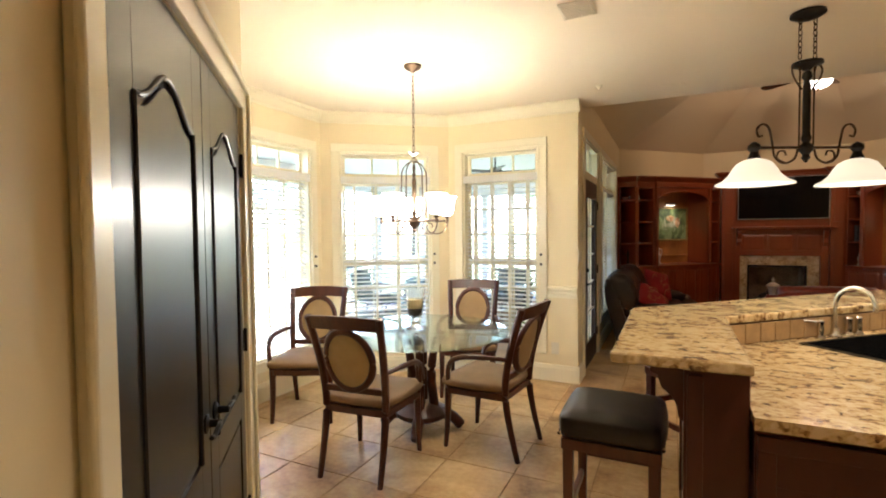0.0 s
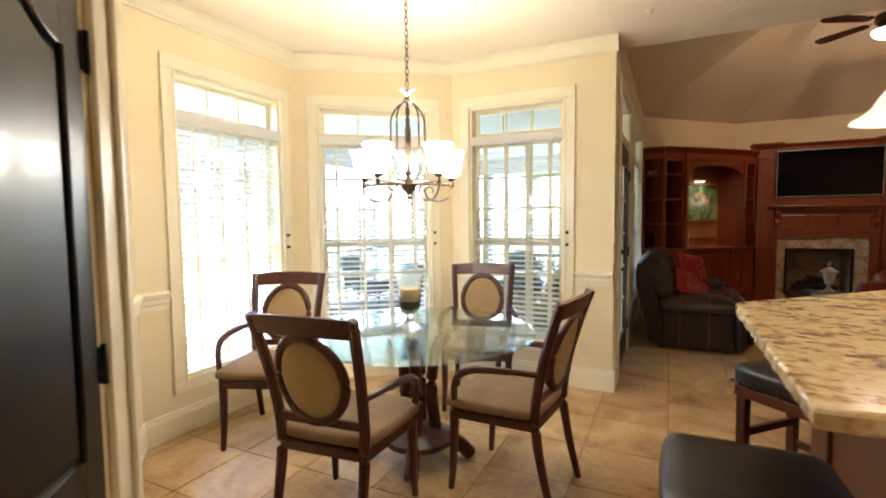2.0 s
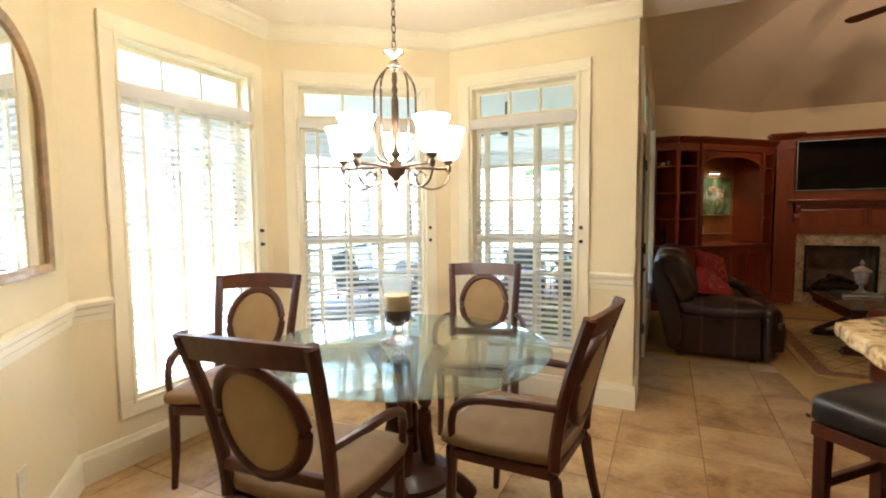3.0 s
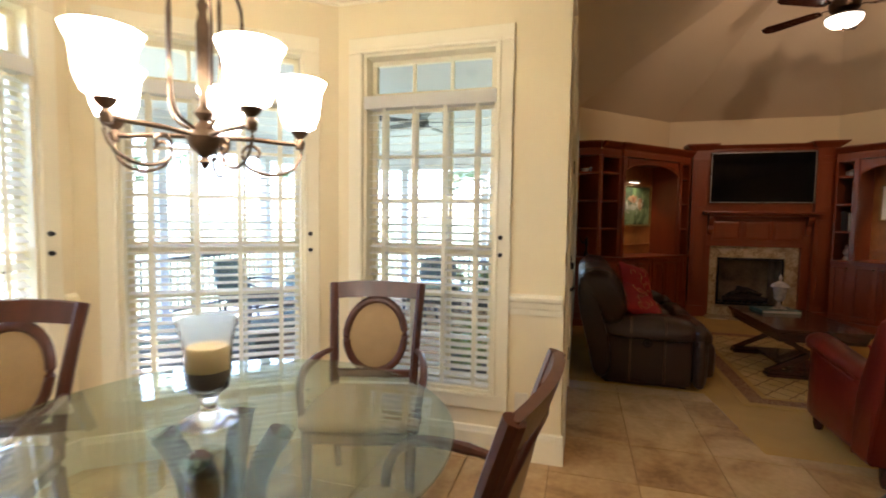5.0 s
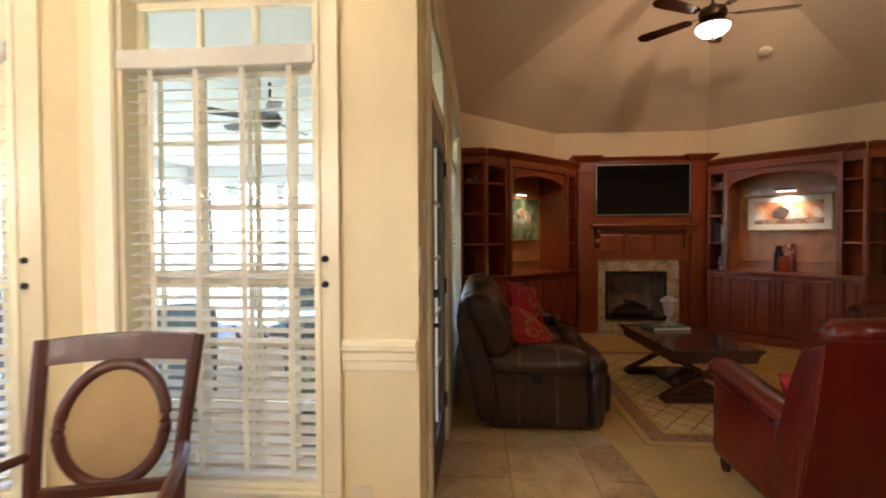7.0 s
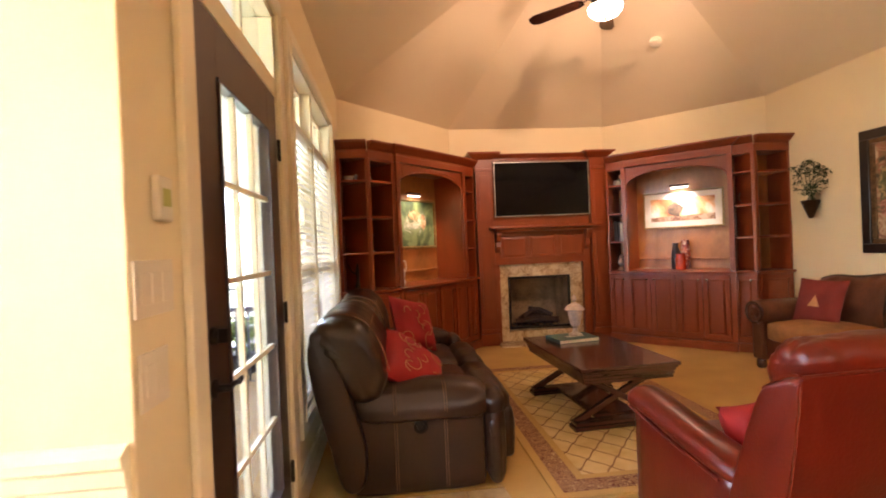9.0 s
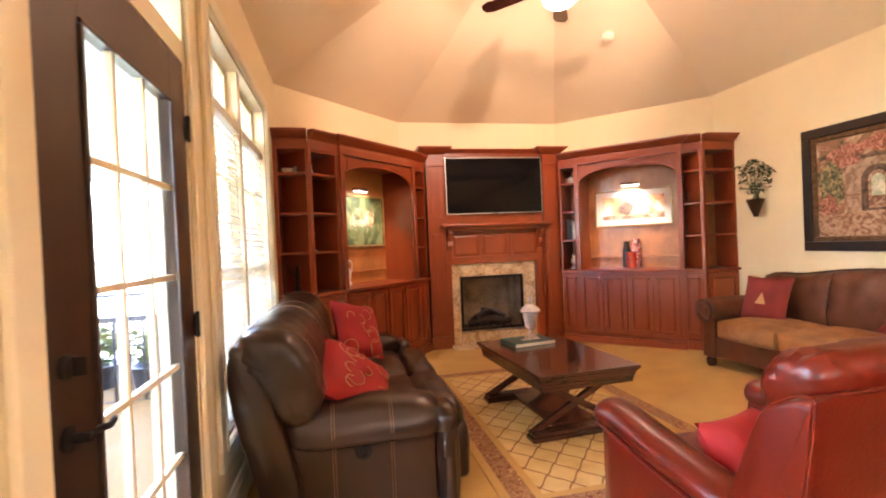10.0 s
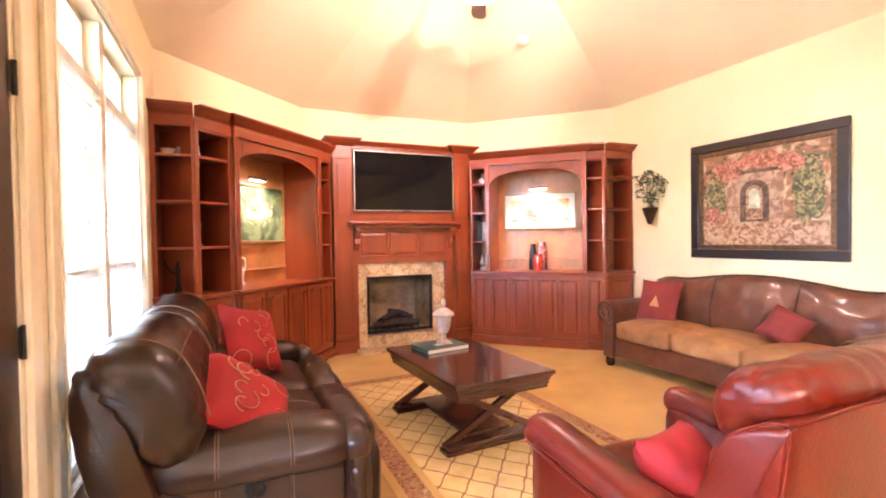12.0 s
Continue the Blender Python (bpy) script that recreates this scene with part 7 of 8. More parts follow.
dab(pr, blob(-0.08, 0.0, 0.10, 0.09, 61), M_SHADOW, 0.0012)
dab(pr, [(-0.37, -0.145), (0.37, -0.145), (0.37, -0.07), (-0.37, -0.09)], M_PATH, 0.0010)
for m_, u, z in ((mL, 1.02, 1.925), (mR, 0.80, 1.925)):
    pl = thing("picture_light", m_ @ Matrix.Translation((u, 0.427, z)), "small brass picture light above the painting", "lamp")
    bm = tube([(-0.11, -0.10, 0.02), (0.11, -0.10, 0.02)], 0.018, 12)
    part("shade", bm, M_NICKEL, pl, smooth=True)
    part("arm", tube(smooth_line([(0, -0.001, -0.01), (0, -0.03, 0.03), (0, -0.09, 0.03)], 5), 0.005, 8), M_NICKEL, pl, smooth=True)
    part("tube_bulb", tube([(-0.10, -0.098, -0.001), (0.10, -0.098, -0.001)], 0.004, 8), M_FANBOWL, pl, "lit tube")

# ---- wall plant and shelf ornaments ----


def leaf_mesh(count, spread, seed, size, centre=(0, 0, 0)):
    """Many small pointed leaves scattered in a loose clump."""
    r_ = random.Random(seed)
    verts, faces = [], []
    for _ in range(count):
        d = Vector((r_.gauss(0, 1), r_.gauss(0, 1), r_.gauss(0, 1)))
        d = d.normalized() * r_.random() ** 0.5
        c = Vector(centre) + Vector((d.x * spread[0], d.y * spread[1], d.z * spread[2]))
        rot = Euler((r_.uniform(-1.2, 1.2), r_.uniform(-1.2, 1.2), r_.uniform(0, 6.28))).to_matrix()
        s = size * r_.uniform(0.6, 1.3)
        k = len(verts)
        for p in ((0, -1, 0), (0.42, -0.1, 0.12), (0, 1, 0), (-0.42, -0.1, 0.12)):
            verts.append(c + rot @ Vector(p) * s)
        faces += [(k, k + 1, k + 2), (k, k + 2, k + 3)]
    return verts, faces


def leaf_part(name, blocks, mat, parent, label=""):
    verts, faces = [], []
    for v, f in blocks:
        k = len(verts)
        verts += v
        faces += [tuple(i + k for i in q) for q in f]
    me = bpy.data.meshes.new(name)
    me.from_pydata([tuple(v) for v in verts], [], faces)
    me.materials.append(mat)
    ob = new(name, me)
    ob.parent = parent
    return tagged(ob, label) if label else ob


wp = thing("wall_plant", pose(RIGHT_X, 8.52, 0), "trailing green artificial ivy in a small wall basket", "plant")
bm = lathe([(0, 1.44), (0.02, 1.44), (0.03, 1.47), (0.05, 1.52), (0.085, 1.62), (0.08, 1.625), (0.0, 1.60)], 16)
for v in bm.verts:
    v.co.x = min(v.co.x, 0.088) - 0.09
part("basket", bm, M_BRONZE, wp, "dark bronze wall basket", True)
blocks = []
for k, (y, z, a, b, n) in enumerate(((0, 1.74, 0.12, 0.10, 120), (0.10, 1.93, 0.10, 0.09, 80), (-0.08, 1.92, 0.09, 0.08, 70), (0.02, 2.02, 0.07, 0.05, 40), (0.16, 1.82, 0.05, 0.12, 40), (-0.14, 1.80, 0.06, 0.08, 40), (-0.02, 1.60, 0.07, 0.08, 60), (0.01, 1.50, 0.04, 0.05, 24), (0.19, 1.97, 0.04, 0.03, 16), (-0.19, 1.90, 0.04, 0.04, 16))):
    blocks.append(leaf_mesh(n, (0.045, a, b), k + 70, 0.020, (-0.085, y, z)))
leaf_part("leaves", blocks, M_LEAF, wp)
for k in range(5):
    y = -0.12 + 0.06 * k
    part("stem", tube(smooth_line([(-0.06, 0, 1.60), (-0.09, y * 0.5, 1.75), (-0.085, y, 1.95)], 4), 0.003, 5), M_LEAF, wp)

M_BLUEWHITE = material("blue_white_china", (0.62, 0.66, 0.72), 0.25, vary=0.22, scale=30, fine=60, bump=0.05, tint=(0.12, 0.20, 0.38), coat=0.5)
M_CHINA = material("white_china", (0.72, 0.68, 0.60), 0.3, vary=0.08, scale=20, fine=60, bump=0.05, coat=0.5)
M_PEWTER = material("dull_pewter", (0.25, 0.22, 0.19), 0.4, 0.9, vary=0.15, scale=20, fine=60, bump=0.1)
M_REDGLAZE = material("red_orange_glaze", (0.55, 0.06, 0.02), 0.25, vary=0.2, scale=12, fine=50, bump=0.1, coat=0.5)


def ornament(name, m, profile, mat, label, category, extra=None, steps=16):
    o = thing(name, m, label, category)
    part("body", lathe(profile, steps), mat, o, smooth=True)
    if extra:
        extra(o)
    return o


def on(m, u, v, z, rz=0):
    return m @ Matrix.Translation((u, v, z)) @ Matrix.Rotation(radians(rz), 4, "Z")


def spout(o):
    part("spout", tube(smooth_line([(0.03, 0, 0.03), (0.06, 0, 0.05), (0.075, 0, 0.075)], 4), [0.012, 0.011, 0.010, 0.009, 0.008, 0.007, 0.006, 0.006, 0.006], 8), M_CHINA, o, smooth=True)
    part("handle", tube(smooth_line([(-0.035, 0, 0.07), (-0.065, 0, 0.06), (-0.06, 0, 0.03), (-0.035, 0, 0.025)], 4), 0.005, 6), M_CHINA, o, smooth=True)


S1, S2, S3 = 1.282, 1.642, 2.002
ornament("china_bowl", on(mE, 0.11, 0.13, S3), [(0, 0), (0.03, 0), (0.035, 0.01), (0.05, 0.04), (0.055, 0.05), (0.05, 0.05), (0.03, 0.015), (0, 0.012)], M_CHINA, "small white china bowl on the shelf", "bowl")
ornament("china_jar", on(mE, 0.20, 0.15, S3), [(0, 0), (0.03, 0), (0.04, 0.03), (0.042, 0.06), (0.03, 0.075), (0.032, 0.085), (0, 0.09)], M_BLUEWHITE, "blue and white china jar on the shelf", "jar")
ornament("figurine", on(mL, 0.13, 0.13, S3), [(0, 0), (0.028, 0), (0.03, 0.02), (0.018, 0.06), (0.022, 0.085), (0.012, 0.105), (0.016, 0.125), (0, 0.14)], M_CHINA, "small white china figurine on the shelf", "figurine")
ornament("candlestick", on(mL, 0.16, 0.16, S1), [(0, 0), (0.035, 0), (0.03, 0.012), (0.008, 0.03), (0.012, 0.09), (0.006, 0.12), (0.02, 0.17), (0.022, 0.19), (0, 0.185)], M_PEWTER, "tarnished pewter candlestick on the shelf", "candlestick")
ornament("candlestick", on(mL, 0.17, 0.18, S2), [(0, 0), (0.03, 0), (0.026, 0.01), (0.008, 0.03), (0.010, 0.13), (0.022, 0.15), (0, 0.15)], M_PEWTER, "short pewter candlestick on the shelf", "candlestick")
ornament("deer_sculpture", on(mE, 0.16, 0.15, 0.90), [(0, 0), (0.04, 0), (0.035, 0.03), (0.02, 0.10), (0.028, 0.20), (0.012, 0.26), (0, 0.28)], M_BLACKMETAL, "dark metal branch sculpture on the shelf", "sculpture",
         lambda o: [part("branch", tube(smooth_line([(0, 0, 0.16), (s * 0.06, 0, 0.19), (s * 0.10, 0, 0.27)], 4), [0.008] * 5 + [0.005] * 3 + [0.003], 6), M_BLACKMETAL, o, smooth=True) for s in (-1, 1)])
ornament("figurine", on(mL, 0.73, 0.30, 0.90), [(0, 0), (0.045, 0), (0.048, 0.02), (0.03, 0.05), (0.042, 0.11), (0.035, 0.16), (0.018, 0.20), (0.022, 0.24), (0.03, 0.27), (0, 0.29)], M_CHINA, "white china pitcher standing in the niche", "pitcher", lambda o: part("handle", tube(smooth_line([(0.02, 0, 0.26), (0.07, 0, 0.25), (0.075, 0, 0.17), (0.04, 0, 0.12)], 5), 0.007, 8), M_CHINA, o, smooth=True))
ornament("teapot", on(mR, 0.12, 0.14, S3), [(0, 0), (0.03, 0), (0.042, 0.025), (0.045, 0.05), (0.03, 0.075), (0.012, 0.085), (0.010, 0.095), (0, 0.10)], M_CHINA, "small white china teapot on the shelf", "teapot", spout)
ornament("bust_ornament", on(mR, 0.11, 0.16, 0.90), [(0, 0), (0.045, 0), (0.04, 0.03), (0.02, 0.05), (0.045, 0.09), (0.035, 0.13), (0.02, 0.15), (0.028, 0.18), (0, 0.21)], M_PORCELAIN, "pale stone ornament on the lower shelf", "ornament")
ornament("ring_ornament", on(mR, 1.49, 0.16, S2), [(0, 0), (0.035, 0), (0.03, 0.012), (0.008, 0.03), (0, 0.03)], M_PEWTER, "open ring ornament on a small base", "ornament", lambda o: part("ring", tube([(0.045 * math.cos(2 * math.pi * i / 24), 0, 0.085 + 0.055 * math.sin(2 * math.pi * i / 24)) for i in range(24)], 0.008, 8, closed=True), M_PEWTER, o, smooth=True))
ornament("bronze_figure", on(mR, 1.50, 0.17, 0.90), [(0, 0), (0.04, 0), (0.035, 0.04), (0.015, 0.09), (0.03, 0.15), (0.014, 0.20), (0.02, 0.23), (0, 0.26)], M_BRONZE, "small dark bronze ornament on the lower shelf", "ornament")
ornament("vase", on(mR, 0.80, 0.24, 0.90), [(0, 0), (0.055, 0), (0.06, 0.02), (0.062, 0.13), (0.05, 0.17), (0.055, 0.20), (0.05, 0.20), (0, 0.16)], M_REDGLAZE, "glossy red and orange vase in the niche", "vase")
ornament("vase", on(mR, 0.73, 0.32, 0.90), [(0, 0), (0.05, 0), (0.055, 0.05), (0.05, 0.22), (0.03, 0.29), (0.035, 0.33), (0.03, 0.33), (0, 0.28)], M_BLACKFRAME, "tall dark vase behind the red vase", "vase")
ornament("vase", on(mR, 0.84, 0.34, 0.90), [(0, 0), (0.045, 0), (0.05, 0.10), (0.055, 0.26), (0.04, 0.33), (0.045, 0.36), (0, 0.33)], canvas("painted_vase_glaze", ((0.40, (0.08, 0.10, 0.16)), (0.5, (0.50, 0.10, 0.05)), (0.6, (0.70, 0.64, 0.55))), 14, 1.5), "tall painted vase with mixed colours in the niche", "vase")
# white band of the niche wainscot
for m_, a, b in ((mL, 0.425, 1.525), (mR, 0.26, 1.355)):
    nt_ = thing("niche_rail", m_, "thin cherry moulding across the niche back", "moulding")
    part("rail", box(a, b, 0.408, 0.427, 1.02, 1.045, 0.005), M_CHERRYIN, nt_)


def books(m, u, v, z, sizes, mats, lean=0):
    for (w, d, h), mt_ in zip(sizes, mats):
        b = thing("book", on(m, u, v, z) @ Matrix.Rotation(radians(lean), 4, "Y"), "upright book on the shelf", "book", group="books on the shelves")
        part("cover", box(0, w, 0, d, 0, h, 0.002), mt_, b)
        part("pages", box(0.003, w - 0.003, 0.003, d + 0.0015, 0.003, h + 0.0012), M_PAPER, b)
        u += w + 0.004


books(mL, 1.63, 0.12, S1, [(0.022, 0.15, 0.22), (0.03, 0.15, 0.20)], (M_PAPER, M_DARKBOOK), 4)
books(mL, 1.64, 0.14, S2, [(0.03, 0.15, 0.15), (0.025, 0.14, 0.17)], (M_MAROON, M_DARKBOOK))
books(mR, 0.03, 0.14, S1, [(0.05, 0.15, 0.26), (0.04, 0.15, 0.25)], (M_DARKBOOK, M_DARKBOOK))
books(mR, 0.125, 0.10, S1, [(0.035, 0.16, 0.24), (0.025, 0.16, 0.23)], (M_PAPER, M_PAPER))
ph = thing("photo_frame", on(mR, 1.475, 0.22, S1 + 0.13), "dark framed photograph with a white mat on the shelf", "picture frame")
part("frame", picture_frame(bmesh.new(), -0.055, 0.05, -0.10, 0.10, 0.022, -0.018, -0.001, 0.003), M_BLACKFRAME, ph)
part("mat_board", box(-0.054, 0.049, -0.012, -0.003, -0.099, 0.099), M_PAPER, ph)
part("easel", box(-0.01, 0.01, 0.0, 0.06, -0.13, -0.115), M_BLACKFRAME, ph)
det = thing("smoke_detector", Matrix.Translation((2.78, 9.07, 3.478)) @ Vector((0.355, 0.355, 0.865)).to_track_quat("Z", "Y").to_matrix().to_4x4(), "round white smoke detector on the sloped ceiling", "smoke detector")
part("body", lathe([(0, -0.03), (0.05, -0.028), (0.065, -0.015), (0.065, 0.02), (0, 0.02)], 24), M_CEIL, det, smooth=True)

# ---- the covered porch and garden outside ----
bm = box(-400, 400, -400, 400, -0.9, -0.45)
tagged(finish("ground", bm, M_GRASS), "mown garden lawn around the house", "lawn", kind="structure")
DZ = -0.14
bm = box(-6.2, -0.885, 5.30, 12.2, -0.449, DZ - 0.03)
deck = tagged(finish("porch_floor", bm, M_DECK), "grey boarded porch floor outside the windows", "porch floor", kind="structure")
board = None
for k in range(46):
    y = 5.31 + k * 0.149
    if board is None:
        board = part("board", box(-6.2, -0.89, 0, 0.142, DZ - 0.029, DZ, 0.003), M_DECK, deck)
        ob = board
    else:
        ob = new("board", board.data)
        ob.parent = deck
    ob.location = (0, y, 0)
bm = box(-6.5, -0.885, 5.30, 12.5, 2.80, 2.95)
roof = tagged(finish("porch_ceiling", bm, M_PORCH), "pale boarded porch ceiling", "ceiling", kind="structure")
bm = box(-6.5, -6.3, 5.3, 12.5, 2.45, 2.80)
box(-6.3, -0.885, 12.3, 12.5, 2.45, 2.80, bm=bm)
tagged(finish("porch_beam", bm, M_PORCH), "white painted beam round the porch edge", "beam", kind="structure")


def porch_post(m):
    p = thing("porch_post", m, "square white porch post with a moulded base", "post", group="porch posts")
    part("shaft", box(-0.07, 0.07, -0.07, 0.07, DZ + 0.15, 2.40, 0.006), M_PORCH, p)
    part("base", box(-0.095, 0.095, -0.095, 0.095, DZ, DZ + 0.15, 0.01), M_PORCH, p)
    part("capital", box(-0.09, 0.09, -0.09, 0.09, 2.40, 2.449, 0.008), M_PORCH, p)
    return p


post = porch_post(pose(-6.4 + 0.1, 5.42, 0))
for x, y in ((-6.3, 7.7), (-6.3, 10.0), (-6.3, 12.3), (-4.4, 12.3), (-2.6, 12.3), (-1.0, 12.3)):
    copy_thing(post, pose(x, y, 0))


def railing(m, length):
    r = thing("porch_railing", m, "dark porch railing with slim balusters", "railing", group="porch railings")
    part("top_rail", box(0.08, length - 0.08, -0.03, 0.03, DZ + 0.86, DZ + 0.91, 0.004), M_WICKER, r)
    part("bottom_rail", box(0.08, length - 0.08, -0.02, 0.02, DZ + 0.10, DZ + 0.14, 0.004), M_WICKER, r)
    first = None
    for k in range(int((length - 0.2) / 0.12)):
        if first is None:
            first = part("baluster", box(-0.009, 0.009, -0.009, 0.009, DZ + 0.14, DZ + 0.86), M_WICKER, r)
            ob = first
        else:
            ob = new("baluster", first.data)
            ob.parent = r
        ob.location = (0.16 + 0.12 * k, 0, 0)
    return r


for (x0, y0), (x1, y1) in (((-6.3, 5.42), (-6.3, 7.7)), ((-6.3, 7.7), (-6.3, 10.0)), ((-6.3, 10.0), (-6.3, 12.3)), ((-6.3, 12.3), (-4.4, 12.3)), ((-4.4, 12.3), (-2.6, 12.3)), ((-2.6, 12.3), (-1.0, 12.3)), ((-3.1, 9.2), (-0.95, 9.2))):
    mr, rl = along((x0, y0), (x1, y1))
    railing(mr, rl)


def patio_chair(m, label, cushion_mat=None):
    c = thing("patio_chair", m, label, "patio chair", group="patio chairs")
    part("seat", cushion(-0.27, 0.27, -0.26, 0.28, 0.34, 0.45, 0.02, 0.04, 5), cushion_mat or M_GREENSOFA, c, smooth=True)
    bm = cushion(-0.27, 0.27, -0.06, 0.06, 0.40, 0.92, 0.03, 0.05, 5)
    bmesh.ops.transform(bm, matrix=pose(0, -0.22, 0, 14), verts=bm.verts)
    part("back", bm, cushion_mat or M_GREENSOFA, c, smooth=True)
    for s in (-1, 1):
        part("arm", tube(smooth_line([(s * 0.30, 0.28, 0.0), (s * 0.31, 0.27, 0.50), (s * 0.31, 0.20, 0.62), (s * 0.31, -0.30, 0.62), (s * 0.29, -0.34, 0.50), (s * 0.29, -0.30, 0.0)], 5), 0.016, 8), M_WICKER, c, smooth=True)
        part("side_rail", tube([(s * 0.29, 0.27, 0.33), (s * 0.29, -0.31, 0.33)], 0.014, 8), M_WICKER, c, smooth=True)
    part("cross_rail", tube([(-0.29, 0.2, 0.33), (0.29, 0.2, 0.33)], 0.014, 8), M_WICKER, c, smooth=True)
    part("cross_rail", tube([(-0.29, -0.25, 0.33), (0.29, -0.25, 0.33)], 0.014, 8), M_WICKER, c, smooth=True)
    return c


pc = patio_chair(pose(-3.75, 6.55, DZ, 0, 0, 150), "dark metal patio chair with grey-green cushions")
copy_thing(pc, pose(-3.00, 6.85, DZ, 0, 0, -165))
copy_thing(pc, pose(-2.75, 9.0, DZ, 0, 0, 180))
copy_thing(pc, pose(-4.9, 7.9, DZ, 0, 0, -90))
pt = thing("patio_table", pose(-2.65, 8.05, DZ), "round dark metal patio table with glass top", "table")
part("top", lathe([(0, 0.70), (0.58, 0.70), (0.60, 0.71), (0.58, 0.72), (0, 0.72)], 40), M_TABLEGLASS, pt, smooth=True)
for k in range(4):
    a = radians(45 + 90 * k)
    part("leg", tube(smooth_line([(0.42 * math.cos(a), 0.42 * math.sin(a), 0), (0.30 * math.cos(a), 0.30 * math.sin(a), 0.35), (0.42 * math.cos(a), 0.42 * math.sin(a), 0.70)], 5), 0.018, 8), M_WICKER, pt, smooth=True)
lo = thing("patio_lounge", pose(-4.35, 5.95, DZ, 0, 0, 18), "long dark wicker lounge with cushions", "lounge chair")
part("base", box(-0.95, 0.95, -0.32, 0.32, 0.12, 0.34, 0.02), M_WICKER, lo)
part("cushion", cushion(-0.93, 0.93, -0.30, 0.30, 0.34, 0.46, 0.02, 0.04, 6), M_GREENSOFA, lo, smooth=True)
for x in (-0.85, 0.85):
    for y in (-0.25, 0.25):
        part("leg", box(x - 0.03, x + 0.03, y - 0.03, y + 0.03, 0, 0.12), M_WICKER, lo)
pf = thing("porch_fan", pose(-2.45, 7.6, 0), "dark outdoor ceiling fan on the porch", "ceiling fan")
part("down_rod", tube([(0, 0, 2.50), (0, 0, 2.80)], 0.014, 8), M_WICKER, pf, smooth=True)
part("motor", lathe([(0, 2.52), (0.08, 2.51), (0.11, 2.47), (0.10, 2.42), (0.05, 2.38), (0, 2.37)], 20), M_WICKER, pf, smooth=True)
for k in range(5):
    bm = prism([(0.10, -0.04), (0.60, -0.065), (0.65, 0.0), (0.60, 0.065), (0.10, 0.04)], -0.004, 0.004)
    bmesh.ops.transform(bm, matrix=pose(0, 0, 2.45, 0, 0, 72 * k + 10) @ pose(0, 0, 0, 12), verts=bm.verts)
    part("blade", bm, M_WICKER, pf)
ex = thing("planter", pose(-1.55, 6.35, DZ), "dark planter with yellow-green leafy plants", "planter")
part("pot", lathe([(0, 0), (0.15, 0), (0.20, 0.26), (0.22, 0.30), (0.19, 0.30), (0.17, 0.25), (0, 0.25)], 20), M_WICKER, ex, smooth=True)
M_YLEAF = material("yellow_green_leaf", (0.20, 0.26, 0.05), 0.5, vary=0.3, scale=12, fine=60, bump=0.1)
leaf_part("leaves", [leaf_mesh(260, (0.25, 0.25, 0.20), 5, 0.05, (0, 0, 0.45))], M_YLEAF, ex)
for x, y in ((-1.35, 9.75), (-2.0, 9.65), (-2.7, 9.8)):
    copy_thing(ex, pose(x, y, DZ, 0, 0, 60 * x) @ Matrix.Diagonal((1.3, 1.3, 1.25, 1)))

M_BARK = material("grey_brown_bark", (0.12, 0.09, 0.07), 0.9, vary=0.3, scale=6, fine=40, bump=0.8, depth=0.02)
M_CROWN = material("sunlit_tree_leaves", (0.16, 0.22, 0.08), 0.6, vary=0.2, scale=1.2, fine=20, bump=0.1)


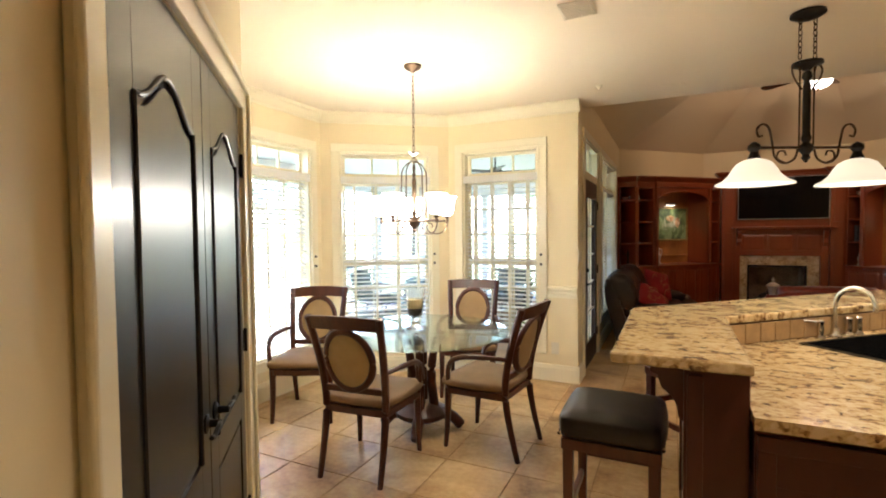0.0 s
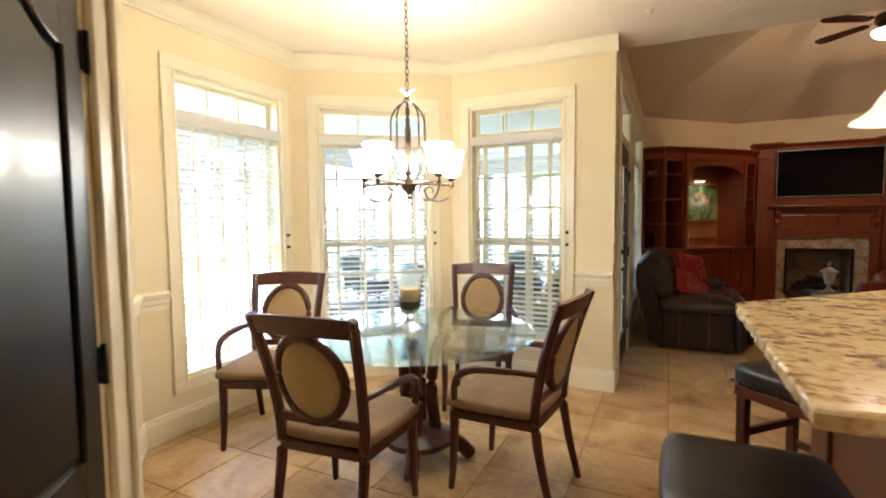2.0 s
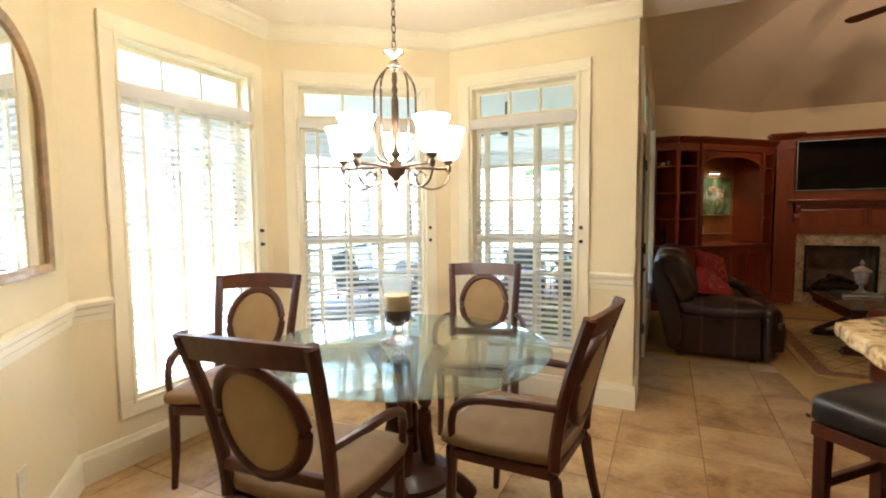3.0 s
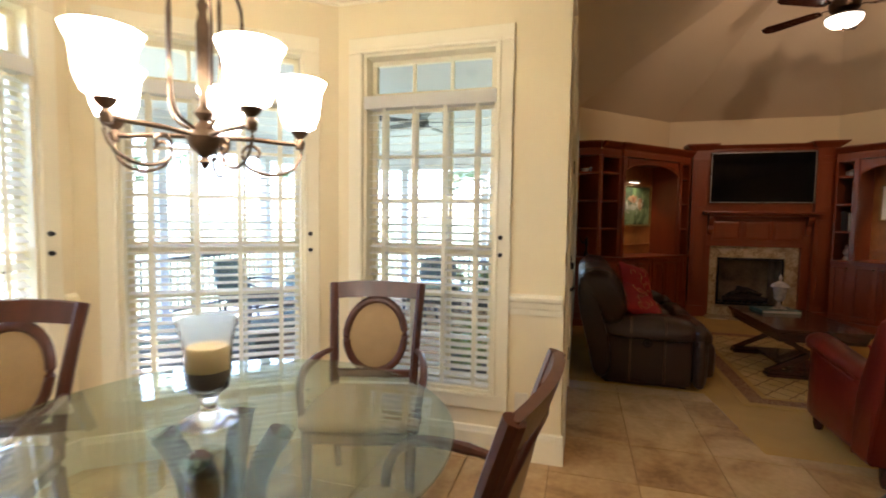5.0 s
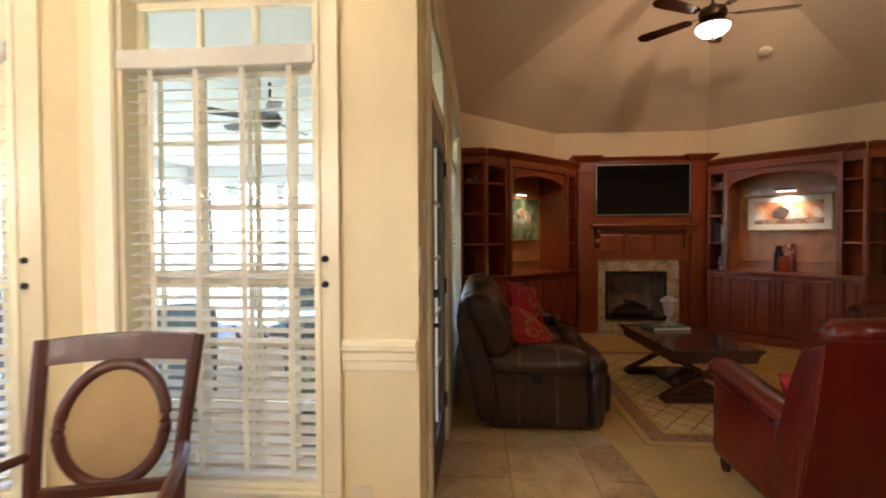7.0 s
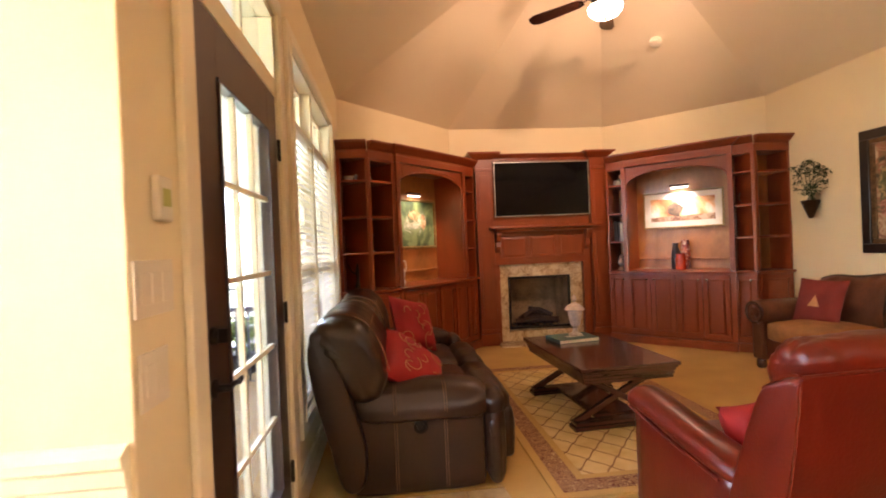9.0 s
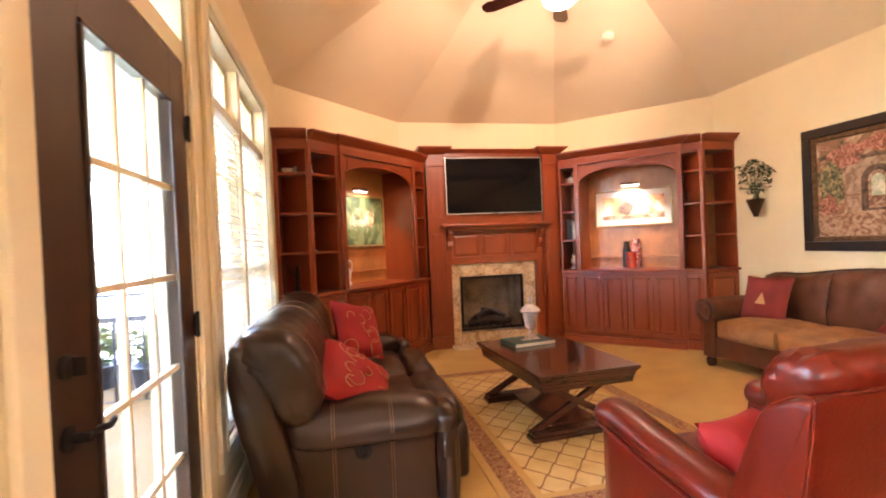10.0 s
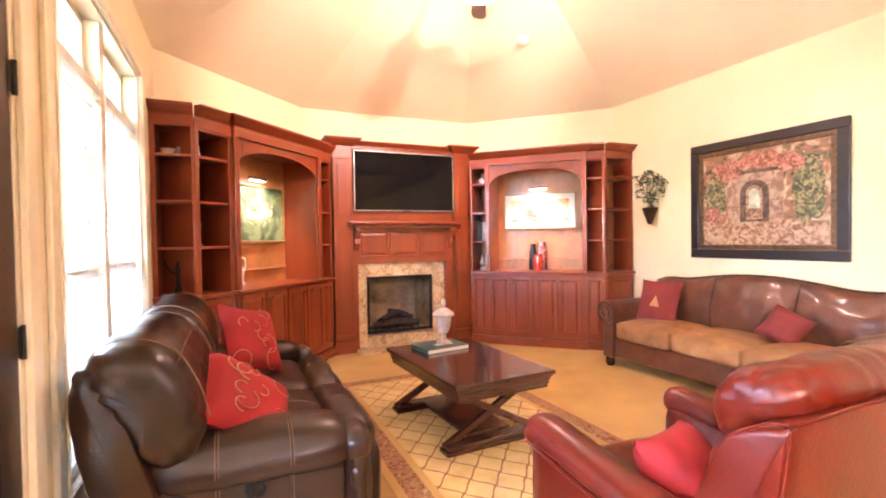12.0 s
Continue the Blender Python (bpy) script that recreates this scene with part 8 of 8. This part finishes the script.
def tree(x, y, height, seed):
    r_ = random.Random(seed)
    t = thing("tree", pose(x, y, -0.5), "leafy garden tree with a spreading crown", "tree", group="garden trees")
    bm = tube(smooth_line([(0, 0, 0), (0.05, 0.03, height * 0.25), (-0.05, 0.06, height * 0.5), (0.03, 0, height * 0.8)], 5), [0.20 - 0.011 * i for i in range(16)], 10)
    part("trunk", bm, M_BARK, t, smooth=True)
    blocks = []
    for k in range(9):
        a = r_.uniform(0, 6.28)
        z0 = height * r_.uniform(0.3, 0.65)
        L = height * r_.uniform(0.2, 0.36)
        end = (L * math.cos(a), L * math.sin(a), z0 + L * r_.uniform(0.3, 0.9))
        part("limb", tube(smooth_line([(0, 0, z0), (end[0] * 0.5, end[1] * 0.5, z0 + (end[2] - z0) * 0.6), end], 4), [0.07, 0.06, 0.05, 0.045, 0.04, 0.035, 0.03, 0.025, 0.02], 7), M_BARK, t, smooth=True)
        for _ in range(3):
            c = (end[0] + r_.gauss(0, 0.5), end[1] + r_.gauss(0, 0.5), end[2] + r_.gauss(0, 0.45))
            blocks.append(leaf_mesh(190, (0.8, 0.8, 0.6), seed * 100 + k * 3 + _, 0.11, c))
    leaf_part("crown", blocks, M_CROWN, t)


for k, (x, y, h_) in enumerate(((-36.0, 14.0, 8.5), (-30.0, 27.0, 8.0), (-20.0, 36.0, 8.5), (-8.0, 40.0, 8.0), (-38, 2, 8))):
    tree(x, y, h_, k + 1)
hb = []
for k in range(60):
    hb.append(leaf_mesh(150, (0.7, 0.7, 0.55), 900 + k, 0.08, (-26.2 - 0.6 * random.random(), -4 + k * 0.42, 0.15 + 0.3 * random.random())))
hedge = leaf_part("hedge", hb, M_CROWN, None)
tagged(hedge, "loose green garden hedge along the lawn", "hedge", kind="stuff")

# ---- floor tiles ----
TS, J = 0.457, 0.006
tile_data = None
rest = bmesh.new()
for i in range(-8, 10):
    for j in range(-6, 16):
        x0, y0 = i * TS + 0.12, j * TS + 0.02
        x1, y1 = x0 + TS - J, min(y0 + TS - J, FLOOR_EDGE - 0.012)
        if y1 - y0 < 0.05 or x1 < -3.6 or x0 > 4.1 or y1 < -3 or (y0 > 5.3 and x1 < -0.75) or (x1 < -0.9 and y0 > 5.1):
            continue
        if x0 < -0.9 and x0 + y0 < -1.3:
            continue
        near = -3.4 < x0 < 2.2 and 1.0 < y0
        if near and y1 == y0 + TS - J:
            if tile_data is None:
                tile_data = part("tile", box(0, TS - J, 0, TS - J, -0.004, 0.002, 0.0015), M_TILE, floor)
                ob = tile_data
            else:
                ob = new("tile", tile_data.data)
                ob.parent = floor
            ob.location = (x0, y0, random.uniform(-0.0004, 0.0004))
        else:
            box(x0, x1, y0, y1, -0.004, 0.002, bm=rest)
tagged(part("far_tiles", rest, M_TILE, floor), kind="stuff")
